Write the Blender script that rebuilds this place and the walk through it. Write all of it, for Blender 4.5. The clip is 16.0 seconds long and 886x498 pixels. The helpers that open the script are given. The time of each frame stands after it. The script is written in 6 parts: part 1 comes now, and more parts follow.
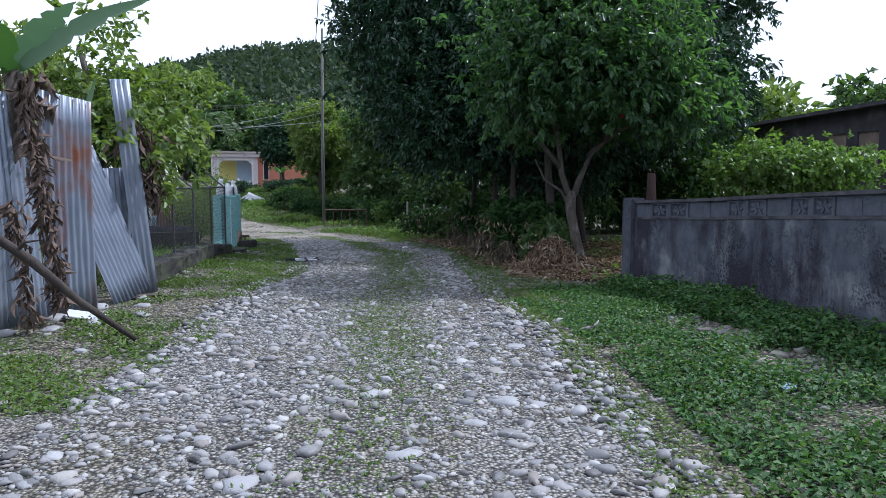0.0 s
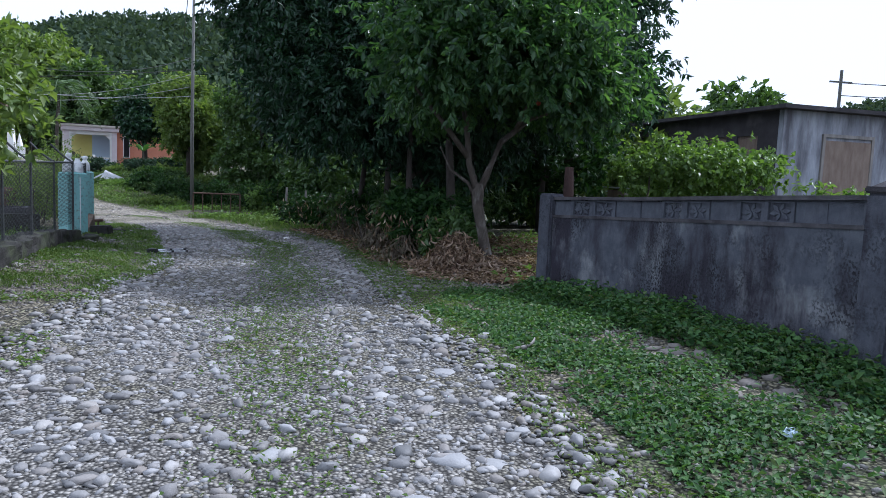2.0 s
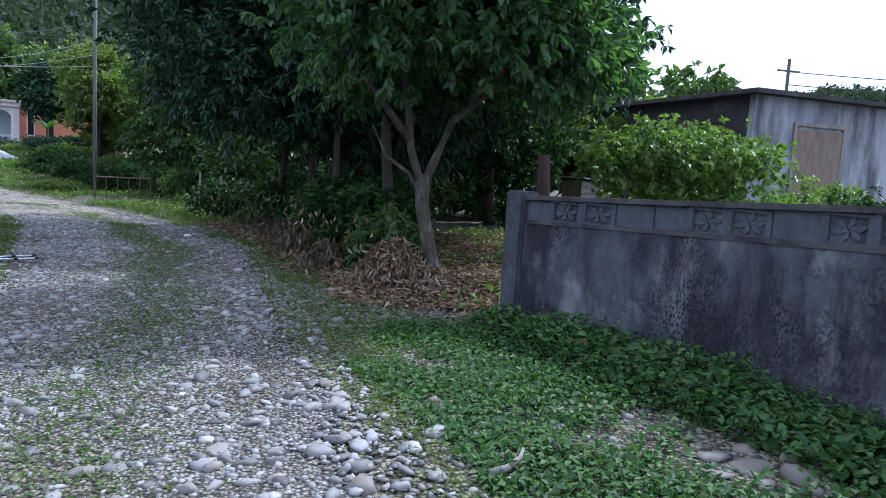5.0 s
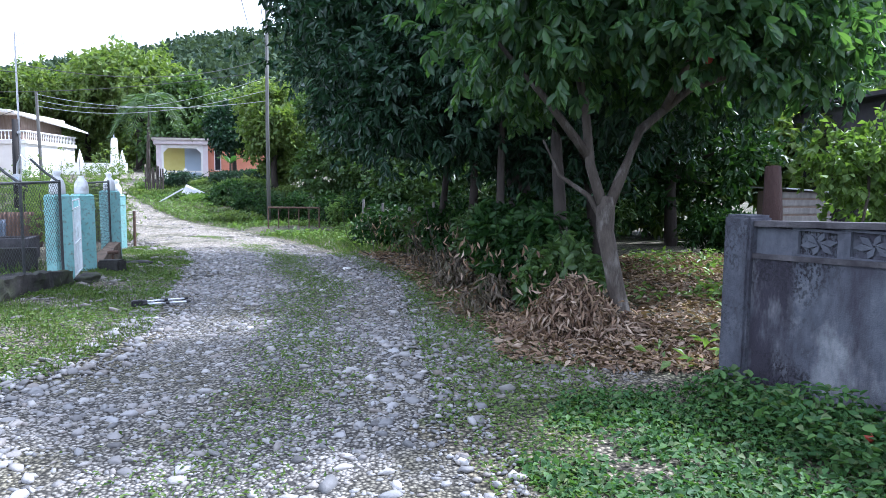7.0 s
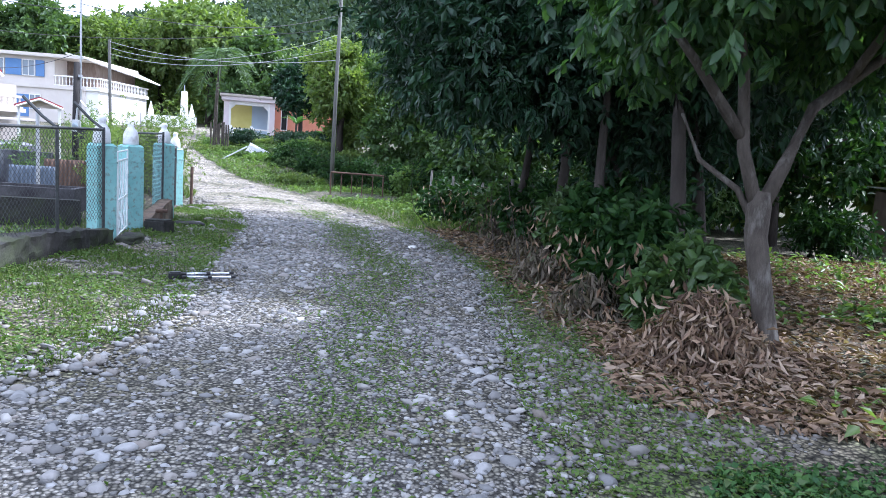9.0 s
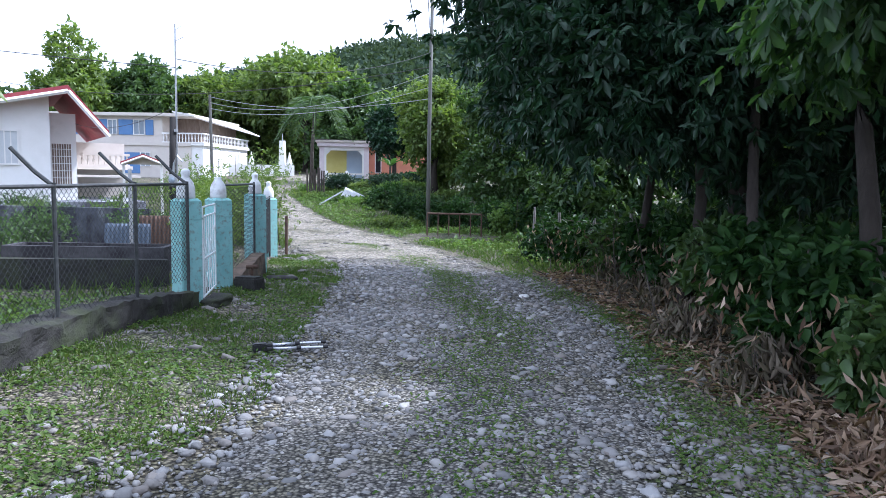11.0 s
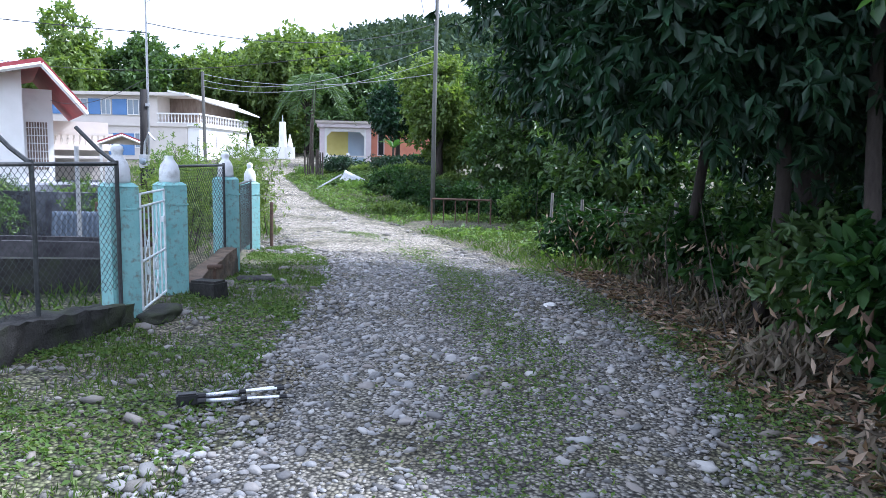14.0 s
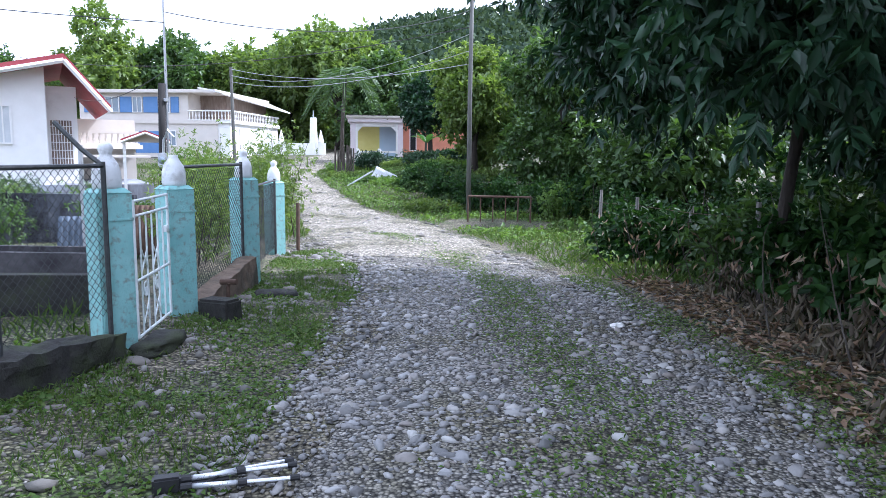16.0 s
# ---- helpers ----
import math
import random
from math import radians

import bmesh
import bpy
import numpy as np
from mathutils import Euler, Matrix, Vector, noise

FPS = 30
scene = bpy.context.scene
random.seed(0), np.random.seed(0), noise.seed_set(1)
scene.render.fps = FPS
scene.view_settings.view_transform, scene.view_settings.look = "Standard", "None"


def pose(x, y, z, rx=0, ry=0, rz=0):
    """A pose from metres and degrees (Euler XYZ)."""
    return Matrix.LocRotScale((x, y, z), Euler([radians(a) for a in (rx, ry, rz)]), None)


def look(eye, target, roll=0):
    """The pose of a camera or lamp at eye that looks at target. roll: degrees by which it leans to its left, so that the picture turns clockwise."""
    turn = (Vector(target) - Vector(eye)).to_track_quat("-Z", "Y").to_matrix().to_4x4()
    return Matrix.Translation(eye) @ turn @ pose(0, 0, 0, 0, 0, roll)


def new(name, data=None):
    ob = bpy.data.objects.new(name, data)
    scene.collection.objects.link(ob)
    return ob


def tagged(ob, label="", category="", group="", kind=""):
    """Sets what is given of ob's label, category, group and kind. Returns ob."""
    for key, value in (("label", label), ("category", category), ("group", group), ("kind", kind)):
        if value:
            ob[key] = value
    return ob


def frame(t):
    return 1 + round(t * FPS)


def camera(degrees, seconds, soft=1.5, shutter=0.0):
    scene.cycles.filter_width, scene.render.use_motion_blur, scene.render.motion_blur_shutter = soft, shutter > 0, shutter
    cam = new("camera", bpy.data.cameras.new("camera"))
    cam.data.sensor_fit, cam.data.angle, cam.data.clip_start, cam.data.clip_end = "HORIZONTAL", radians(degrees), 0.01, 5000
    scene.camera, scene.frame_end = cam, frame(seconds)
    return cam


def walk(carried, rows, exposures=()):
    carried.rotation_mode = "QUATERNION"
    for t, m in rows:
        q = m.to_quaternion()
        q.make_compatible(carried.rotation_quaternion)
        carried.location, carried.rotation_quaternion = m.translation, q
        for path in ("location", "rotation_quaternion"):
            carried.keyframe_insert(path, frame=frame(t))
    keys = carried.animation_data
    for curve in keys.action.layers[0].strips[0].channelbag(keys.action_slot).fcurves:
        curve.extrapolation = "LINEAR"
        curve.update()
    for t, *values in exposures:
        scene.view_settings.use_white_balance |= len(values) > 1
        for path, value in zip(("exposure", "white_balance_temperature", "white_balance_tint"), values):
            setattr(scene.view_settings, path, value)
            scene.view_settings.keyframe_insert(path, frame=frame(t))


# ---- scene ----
# the camera and its walk
cam = camera(62.98, 16.0, soft=0.6)
PATH = [
    (0, look((0.113, 0.108, 1.514), (0.114, 4.091, 1.148), -0.02)),
    (0.5, look((0.049, 0.433, 1.515), (0.367, 4.402, 1.142), 0.25)),
    (1, look((0.003, 0.778, 1.535), (0.509, 4.736, 1.264), 2.79)),
    (1.5, look((-0.110, 1.117, 1.500), (0.314, 5.084, 1.209), 3.02)),
    (2, look((-0.178, 1.442, 1.489), (0.517, 5.360, 1.077), 2.37)),
    (2.5, look((-0.085, 1.876, 1.499), (0.901, 5.748, 1.320), 4.88)),
    (3, look((-0.024, 2.240, 1.480), (1.145, 6.049, 1.128), 4.64)),
    (3.2, look((0.012, 2.464, 1.473), (1.391, 6.200, 1.106), 4.02)),
    (5.3, look((0.413, 4.168, 1.535), (1.297, 8.031, 0.989), 1.54)),
    (5.5, look((0.469, 4.289, 1.529), (1.232, 8.163, 0.883), -0.21)),
    (6, look((0.557, 4.716, 1.537), (1.002, 8.665, 1.081), 0.64)),
    (6.5, look((0.562, 5.058, 1.560), (0.877, 9.026, 1.168), 1.45)),
    (7, look((0.493, 5.430, 1.569), (0.614, 9.407, 1.158), 0.43)),
    (7.5, look((0.495, 5.800, 1.533), (0.316, 9.775, 1.123), 0.19)),
    (8, look((0.466, 6.110, 1.555), (-0.016, 10.055, 1.103), 2.56)),
    (8.5, look((0.356, 6.494, 1.559), (-0.055, 10.452, 1.148), 4.35)),
    (9, look((0.193, 6.844, 1.541), (0.007, 10.799, 0.972), 4.18)),
    (9.5, look((0.085, 7.137, 1.570), (-0.522, 11.068, 1.145), 0.84)),
    (9.7, look((0.067, 7.214, 1.577), (-0.645, 11.128, 1.168), 0.76)),
    (11.8, look((-0.309, 8.674, 1.534), (-1.011, 12.592, 1.140), 1.27)),
    (12, look((-0.348, 8.810, 1.530), (-0.974, 12.742, 1.148), 1.33)),
    (12.5, look((-0.443, 9.146, 1.566), (-0.903, 13.113, 1.347), 3.25)),
    (13, look((-0.522, 9.435, 1.539), (-0.896, 13.397, 1.143), 0.39)),
    (13.5, look((-0.510, 9.776, 1.546), (-1.136, 13.719, 1.293), -1.89)),
    (14, look((-0.524, 10.011, 1.515), (-1.266, 13.911, 1.027), 1.21)),
    (14.5, look((-0.665, 10.337, 1.541), (-1.462, 14.247, 1.266), 2.74)),
    (15, look((-0.774, 10.589, 1.509), (-1.744, 14.437, 1.007), 0.62)),
    (15.5, look((-0.850, 10.957, 1.523), (-1.803, 14.812, 1.047), -0.64)),
    (16, look((-0.910, 11.169, 1.532), (-1.822, 15.029, 1.011), 0.57)),
]
walk(cam, PATH, [(0, 0.1, 5350, 16), (2.8, 0.03, 5250, 16), (5.5, 0.6, 5100, 16), (6.2, 1.05, 5150, 17), (7.5, 1.15, 5250, 18), (9.0, 1.2, 5250, 18), (9.5, 1.1, 5250, 18), (12, 0.65, 5250, 17), (12.6, 0.78, 5250, 17), (13.1, 1.1, 5250, 17), (14, 0.92, 5250, 17), (16, 1.0, 5250, 18)])

# ---- world and sun ----
SUN_AZ, SUN_EL = 62.0, 49.0  # degrees clockwise from +y, degrees above the horizon
world = bpy.data.worlds.new("sky")
scene.world = world
world.use_nodes = True
wn, wl = world.node_tree.nodes, world.node_tree.links
wn.clear()
w_sky = wn.new("ShaderNodeTexSky")
w_sky.sky_type = "NISHITA"
w_sky.sun_disc = False
w_sky.sun_elevation, w_sky.sun_rotation = radians(SUN_EL), radians(SUN_AZ)
w_sky.air_density, w_sky.dust_density, w_sky.ozone_density = 1.2, 4.0, 1.0
w_co = wn.new("ShaderNodeTexCoord")
w_noise = wn.new("ShaderNodeTexNoise")
w_noise.inputs["Scale"].default_value, w_noise.inputs["Detail"].default_value = 2.2, 4
w_ramp = wn.new("ShaderNodeValToRGB")
w_ramp.color_ramp.elements[0].position, w_ramp.color_ramp.elements[1].position = 0.12, 0.40
w_mix = wn.new("ShaderNodeMix")
w_mix.data_type = "RGBA"
w_mix.inputs["B"].default_value = (12.0, 12.4, 12.9, 1)  # thin bright cloud
w_bg = wn.new("ShaderNodeBackground")
w_bg.inputs["Strength"].default_value = 0.09
w_out = wn.new("ShaderNodeOutputWorld")
wl.new(w_co.outputs["Generated"], w_noise.inputs["Vector"])
wl.new(w_noise.outputs["Fac"], w_ramp.inputs["Fac"])
wl.new(w_ramp.outputs["Color"], w_mix.inputs["Factor"])
wl.new(w_sky.outputs["Color"], w_mix.inputs["A"])
wl.new(w_mix.outputs["Result"], w_bg.inputs["Color"])
wl.new(w_bg.outputs["Background"], w_out.inputs["Surface"])

sun = new("sun", bpy.data.lights.new("sun", "SUN"))
sun.data.energy, sun.data.angle, sun.data.color = 4.6, radians(2.5), (1.0, 0.95, 0.87)
sun_from = Vector((math.sin(radians(SUN_AZ)) * math.cos(radians(SUN_EL)), math.cos(radians(SUN_AZ)) * math.cos(radians(SUN_EL)), math.sin(radians(SUN_EL))))
sun.matrix_world = look(sun_from * 60, (0, 0, 0))


# ---- materials ----
def surface(name, c1, c2, scale=6.0, rough=0.85, bump=0.3, c3=None, scale3=1.2, cover3=0.55, metal=0.0, stretch=(1, 1, 1), spread=0.25, fine=60.0, spec=0.3, vary=0.0):
    """Two-scale noise between c1 and c2, with larger stains of c3 and fine relief."""
    m = bpy.data.materials.new(name)
    m.use_nodes = True
    n, l = m.node_tree.nodes, m.node_tree.links
    b = n["Principled BSDF"]
    co = n.new("ShaderNodeTexCoord")
    mp = n.new("ShaderNodeMapping")
    mp.inputs["Scale"].default_value = stretch
    l.new(co.outputs["Object"], mp.inputs["Vector"])
    info = n.new("ShaderNodeObjectInfo")
    add = n.new("ShaderNodeVectorMath")
    add.operation = "MULTIPLY_ADD"
    add.inputs[1].default_value = (1, 1, 1)
    shift = n.new("ShaderNodeCombineXYZ")
    mul = n.new("ShaderNodeMath")
    mul.operation = "MULTIPLY"
    mul.inputs[1].default_value = 37.0
    l.new(info.outputs["Random"], mul.inputs[0])
    l.new(mul.outputs[0], shift.inputs[0])
    l.new(mul.outputs[0], shift.inputs[2])
    l.new(mp.outputs["Vector"], add.inputs[0])
    l.new(shift.outputs[0], add.inputs[2])

    def noise_of(s, detail=5):
        t = n.new("ShaderNodeTexNoise")
        t.inputs["Scale"].default_value, t.inputs["Detail"].default_value, t.inputs["Roughness"].default_value = s, detail, 0.62
        l.new(add.outputs[0], t.inputs["Vector"])
        return t.outputs["Fac"]

    def blend(fac, a, bcol):
        x = n.new("ShaderNodeMix")
        x.data_type = "RGBA"
        l.new(fac, x.inputs["Factor"])
        for key, v in (("A", a), ("B", bcol)):
            if isinstance(v, tuple):
                x.inputs[key].default_value = (*v, 1)
            else:
                l.new(v, x.inputs[key])
        return x.outputs["Result"]

    def ramp(fac, lo, hi):
        r = n.new("ShaderNodeMapRange")
        r.inputs["From Min"].default_value, r.inputs["From Max"].default_value = lo, hi
        l.new(fac, r.inputs["Value"])
        return r.outputs["Result"]

    col = blend(ramp(noise_of(scale), 0.5 - spread, 0.5 + spread), c1, c2)
    if c3:
        col = blend(ramp(noise_of(scale3, 6), cover3 - 0.06, cover3 + 0.12), col, c3)
    grain = noise_of(fine, 3)
    if vary:
        tone = n.new("ShaderNodeMapRange")
        tone.inputs["To Min"].default_value, tone.inputs["To Max"].default_value = 1 - vary, 1 + vary
        l.new(info.outputs["Random"], tone.inputs["Value"])
        sc_ = n.new("ShaderNodeVectorMath")
        sc_.operation = "SCALE"
        l.new(col, sc_.inputs[0])
        l.new(tone.outputs["Result"], sc_.inputs["Scale"])
        col = sc_.outputs["Vector"]
    l.new(col, b.inputs["Base Color"])
    rr = n.new("ShaderNodeMapRange")
    rr.inputs["To Min"].default_value, rr.inputs["To Max"].default_value = max(0.05, rough - 0.12), min(1.0, rough + 0.12)
    l.new(grain, rr.inputs["Value"])
    l.new(rr.outputs["Result"], b.inputs["Roughness"])
    b.inputs["Metallic"].default_value = metal
    b.inputs["Specular IOR Level"].default_value = spec
    if bump:
        bp = n.new("ShaderNodeBump")
        bp.inputs["Strength"].default_value, bp.inputs["Distance"].default_value = bump, 0.012
        l.new(grain, bp.inputs["Height"])
        l.new(bp.outputs["Normal"], b.inputs["Normal"])
    return m


def foliage(name, colors, trans=0.3, rough=0.45, spec=0.4):
    """Leaves: a colour of its own for every leaf, some light passing through."""
    m = bpy.data.materials.new(name)
    m.use_nodes = True
    n, l = m.node_tree.nodes, m.node_tree.links
    b, out = n["Principled BSDF"], n["Material Output"]
    geo = n.new("ShaderNodeNewGeometry")
    r = n.new("ShaderNodeValToRGB")
    els = r.color_ramp.elements
    while len(els) < len(colors):
        els.new(0.5)
    for i, c in enumerate(colors):
        els[i].position = i / (len(colors) - 1)
        els[i].color = (*c, 1)
    l.new(geo.outputs["Random Per Island"], r.inputs["Fac"])
    l.new(r.outputs["Color"], b.inputs["Base Color"])
    b.inputs["Roughness"].default_value, b.inputs["Specular IOR Level"].default_value = rough, spec
    t = n.new("ShaderNodeBsdfTranslucent")
    warm = n.new("ShaderNodeMix")
    warm.data_type, warm.blend_type = "RGBA", "MULTIPLY"
    warm.inputs["Factor"].default_value = 1.0
    warm.inputs["B"].default_value = (1.5, 1.6, 0.6, 1)
    l.new(r.outputs["Color"], warm.inputs["A"])
    l.new(warm.outputs["Result"], t.inputs["Color"])
    mx = n.new("ShaderNodeMixShader")
    mx.inputs["Fac"].default_value = trans
    l.new(b.outputs["BSDF"], mx.inputs[1])
    l.new(t.outputs["BSDF"], mx.inputs[2])
    l.new(mx.outputs["Shader"], out.inputs["Surface"])
    return m


def pebbles(name, colors, rough=0.8):
    """Stones: a colour for every stone and a fine grain."""
    m = surface(name, (0.3, 0.3, 0.3), (0.4, 0.4, 0.4), 40, rough, 0.25)
    n, l = m.node_tree.nodes, m.node_tree.links
    b = n["Principled BSDF"]
    old = b.inputs["Base Color"].links[0].from_socket
    geo = n.new("ShaderNodeNewGeometry")
    r = n.new("ShaderNodeValToRGB")
    els = r.color_ramp.elements
    while len(els) < len(colors):
        els.new(0.5)
    for i, c in enumerate(colors):
        els[i].position = i / (len(colors) - 1)
        els[i].color = (*c, 1)
    l.new(geo.outputs["Random Per Island"], r.inputs["Fac"])
    mx = n.new("ShaderNodeMix")
    mx.data_type, mx.blend_type = "RGBA", "OVERLAY"
    mx.inputs["Factor"].default_value = 0.6
    l.new(r.outputs["Color"], mx.inputs["A"])
    l.new(old, mx.inputs["B"])
    l.new(mx.outputs["Result"], b.inputs["Base Color"])
    return m


M_SOIL = surface("grassy_soil", (0.10, 0.092, 0.06), (0.20, 0.175, 0.13), 7.0, 0.95, 0.9, (0.07, 0.09, 0.035), 1.1, 0.52)
# uphill dust: sunlight beyond the tree shade is put into its paler, warmer colour
M_DUST_SUNLIT = surface("sunlit_track_dust", (0.21, 0.19, 0.15), (0.35, 0.315, 0.255), 9.0, 0.95, 0.9, (0.13, 0.12, 0.075), 0.8, 0.53)
M_ROAD = surface("gravel_dust", (0.12, 0.113, 0.10), (0.25, 0.238, 0.215), 14.0, 0.95, 1.0, (0.13, 0.12, 0.085), 0.9, 0.52, fine=55)


def gravel_cells(m, scale=42.0):
    """Adds small packed pebbles to a ground material: a tone and a bulge for each cell, crevice shade painted between
    them.
    """
    n, l = m.node_tree.nodes, m.node_tree.links
    b = n["Principled BSDF"]
    col = b.inputs["Base Color"].links[0].from_socket
    co = n.new("ShaderNodeTexCoord")
    vo = n.new("ShaderNodeTexVoronoi")
    vo.inputs["Scale"].default_value = scale
    l.new(co.outputs["Object"], vo.inputs["Vector"])
    sep = n.new("ShaderNodeSeparateColor")
    l.new(vo.outputs["Color"], sep.inputs["Color"])
    tone = n.new("ShaderNodeMapRange")
    tone.inputs["To Min"].default_value, tone.inputs["To Max"].default_value = 0.5, 2.2
    l.new(sep.outputs[0], tone.inputs["Value"])
    # shade of the gaps, multiplied into the colour towards each cell border
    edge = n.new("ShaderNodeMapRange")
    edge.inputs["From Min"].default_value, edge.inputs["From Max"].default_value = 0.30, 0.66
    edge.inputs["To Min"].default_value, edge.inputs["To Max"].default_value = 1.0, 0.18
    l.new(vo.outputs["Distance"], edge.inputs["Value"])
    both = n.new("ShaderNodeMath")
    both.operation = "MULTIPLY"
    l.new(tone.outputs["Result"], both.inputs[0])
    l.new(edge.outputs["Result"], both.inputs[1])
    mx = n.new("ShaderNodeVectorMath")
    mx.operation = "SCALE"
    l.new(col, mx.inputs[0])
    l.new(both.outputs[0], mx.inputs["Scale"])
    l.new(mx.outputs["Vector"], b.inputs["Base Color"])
    bp = n.new("ShaderNodeBump")
    bp.inputs["Strength"].default_value, bp.inputs["Distance"].default_value = 1.0, 0.02
    bp.invert = True
    l.new(vo.outputs["Distance"], bp.inputs["Height"])
    l.new(bp.outputs["Normal"], b.inputs["Normal"])


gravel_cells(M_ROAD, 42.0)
gravel_cells(M_DUST_SUNLIT, 24.0)
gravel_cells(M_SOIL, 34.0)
M_PEBBLE = pebbles("dusty_pebble", [(0.10, 0.095, 0.085), (0.22, 0.205, 0.185), (0.15, 0.14, 0.125), (0.32, 0.31, 0.29), (0.19, 0.165, 0.14), (0.26, 0.25, 0.235)], 0.75)
M_STONE = pebbles("river_stone", [(0.09, 0.088, 0.086), (0.32, 0.31, 0.30), (0.16, 0.16, 0.16), (0.46, 0.45, 0.43), (0.24, 0.215, 0.19), (0.38, 0.38, 0.38), (0.13, 0.13, 0.128)], 0.62)
def old_render(name):
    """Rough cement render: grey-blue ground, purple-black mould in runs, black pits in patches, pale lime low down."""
    m = surface(name, (0.06, 0.066, 0.082), (0.115, 0.125, 0.145), 7.0, 0.93, 0.6, fine=90)
    n, l = m.node_tree.nodes, m.node_tree.links
    b = n["Principled BSDF"]
    col = b.inputs["Base Color"].links[0].from_socket
    co = n.new("ShaderNodeTexCoord")

    def mask(scale, lo, hi, stretch=(1, 1, 1), detail=6):
        mp = n.new("ShaderNodeMapping")
        mp.inputs["Scale"].default_value = stretch
        t = n.new("ShaderNodeTexNoise")
        t.inputs["Scale"].default_value, t.inputs["Detail"].default_value, t.inputs["Roughness"].default_value = scale, detail, 0.66
        r = n.new("ShaderNodeMapRange")
        r.inputs["From Min"].default_value, r.inputs["From Max"].default_value = lo, hi
        l.new(co.outputs["Object"], mp.inputs["Vector"])
        l.new(mp.outputs["Vector"], t.inputs["Vector"])
        l.new(t.outputs["Fac"], r.inputs["Value"])
        return r.outputs["Result"]

    def product(a, c):
        x = n.new("ShaderNodeMath")
        x.operation = "MULTIPLY"
        l.new(a, x.inputs[0])
        l.new(c, x.inputs[1])
        return x.outputs[0]

    def over(fac, under, top):
        x = n.new("ShaderNodeMix")
        x.data_type = "RGBA"
        x.inputs["B"].default_value = (*top, 1)
        l.new(fac, x.inputs["Factor"])
        l.new(under, x.inputs["A"])
        return x.outputs["Result"]

    col = over(mask(1.5, 0.52, 0.66, (1, 1, 0.8)), col, (0.23, 0.24, 0.25))
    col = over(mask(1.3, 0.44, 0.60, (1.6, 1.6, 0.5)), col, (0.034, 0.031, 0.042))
    pits = product(mask(44.0, 0.49, 0.56, (1, 1, 0.8), 4), mask(0.9, 0.46, 0.58))
    col = over(pits, col, (0.020, 0.019, 0.024))
    l.new(col, b.inputs["Base Color"])
    bp = n.new("ShaderNodeBump")
    bp.inputs["Strength"].default_value, bp.inputs["Distance"].default_value = 0.8, 0.012
    bp.invert = True
    l.new(pits, bp.inputs["Height"])
    l.new(b.inputs["Normal"].links[0].from_socket, bp.inputs["Normal"])
    l.new(bp.outputs["Normal"], b.inputs["Normal"])
    return m


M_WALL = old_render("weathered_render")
M_WALLTOP = surface("weathered_coping", (0.045, 0.042, 0.046), (0.11, 0.105, 0.11), 9.0, 0.92, 0.6, (0.035, 0.032, 0.036), 2.5, 0.5)
M_ZINC = surface("corrugated_zinc", (0.20, 0.23, 0.28), (0.32, 0.36, 0.42), 3.0, 0.5, 0.15, (0.30, 0.13, 0.06), 1.3, 0.63, metal=0.55, stretch=(1.5, 1.5, 0.5), vary=0.35)
M_ZINC_RUST = surface("rust_streaked_zinc", (0.20, 0.23, 0.28), (0.30, 0.34, 0.40), 3.0, 0.5, 0.15, (0.26, 0.10, 0.045), 1.7, 0.56, metal=0.5, stretch=(1.5, 1.5, 0.6))
M_ZINC_DARK = surface("dull_zinc", (0.12, 0.14, 0.18), (0.21, 0.24, 0.29), 4.0, 0.55, 0.15, (0.22, 0.12, 0.07), 1.1, 0.68, metal=0.4, stretch=(1.5, 1.5, 0.5))
M_TEAL = surface("chipped_turquoise_paint", (0.20, 0.43, 0.42), (0.32, 0.56, 0.54), 4.0, 0.8, 0.5, (0.20, 0.23, 0.20), 15.0, 0.57)
M_CAP = surface("flaking_white_paint", (0.60, 0.61, 0.62), (0.76, 0.77, 0.77), 9.0, 0.75, 0.35, (0.40, 0.39, 0.38), 6.0, 0.58)
M_WHITE = surface("white_paint", (0.74, 0.73, 0.70), (0.82, 0.81, 0.79), 2.0, 0.75, 0.1, (0.62, 0.61, 0.58), 0.7, 0.64)
M_CREAM = surface("cream_paint", (0.56, 0.51, 0.46), (0.64, 0.59, 0.53), 1.5, 0.75, 0.1, (0.58, 0.55, 0.50), 0.6, 0.64)
M_BLUE = surface("blue_paint", (0.10, 0.20, 0.40), (0.14, 0.25, 0.46), 2.0, 0.7, 0.1)
M_REDROOF = surface("red_roof_paint", (0.24, 0.04, 0.05), (0.34, 0.065, 0.075), 3.0, 0.6, 0.1, (0.30, 0.08, 0.07), 1.0, 0.6)
M_ORANGE = surface("orange_wall_paint", (0.62, 0.24, 0.15), (0.70, 0.30, 0.20), 2.0, 0.8, 0.15, (0.55, 0.25, 0.18), 0.8, 0.6)
M_PINK = surface("pale_lilac_paint", (0.66, 0.58, 0.60), (0.76, 0.69, 0.70), 3.0, 0.75, 0.1)
M_YELLOW = surface("yellow_paint", (0.66, 0.60, 0.18), (0.74, 0.68, 0.26), 2.0, 0.8, 0.1)
M_PALE = surface("pale_blue_paint", (0.45, 0.58, 0.70), (0.52, 0.64, 0.75), 2.0, 0.7, 0.1)
M_DARK = surface("dark_interior", (0.015, 0.015, 0.017), (0.03, 0.03, 0.032), 3.0, 0.9, 0.1)
M_BARK = surface("grey_bark", (0.038, 0.031, 0.025), (0.10, 0.085, 0.07), 13.0, 0.95, 1.0, (0.17, 0.16, 0.14), 9.0, 0.6, stretch=(1, 1, 0.35), fine=50)
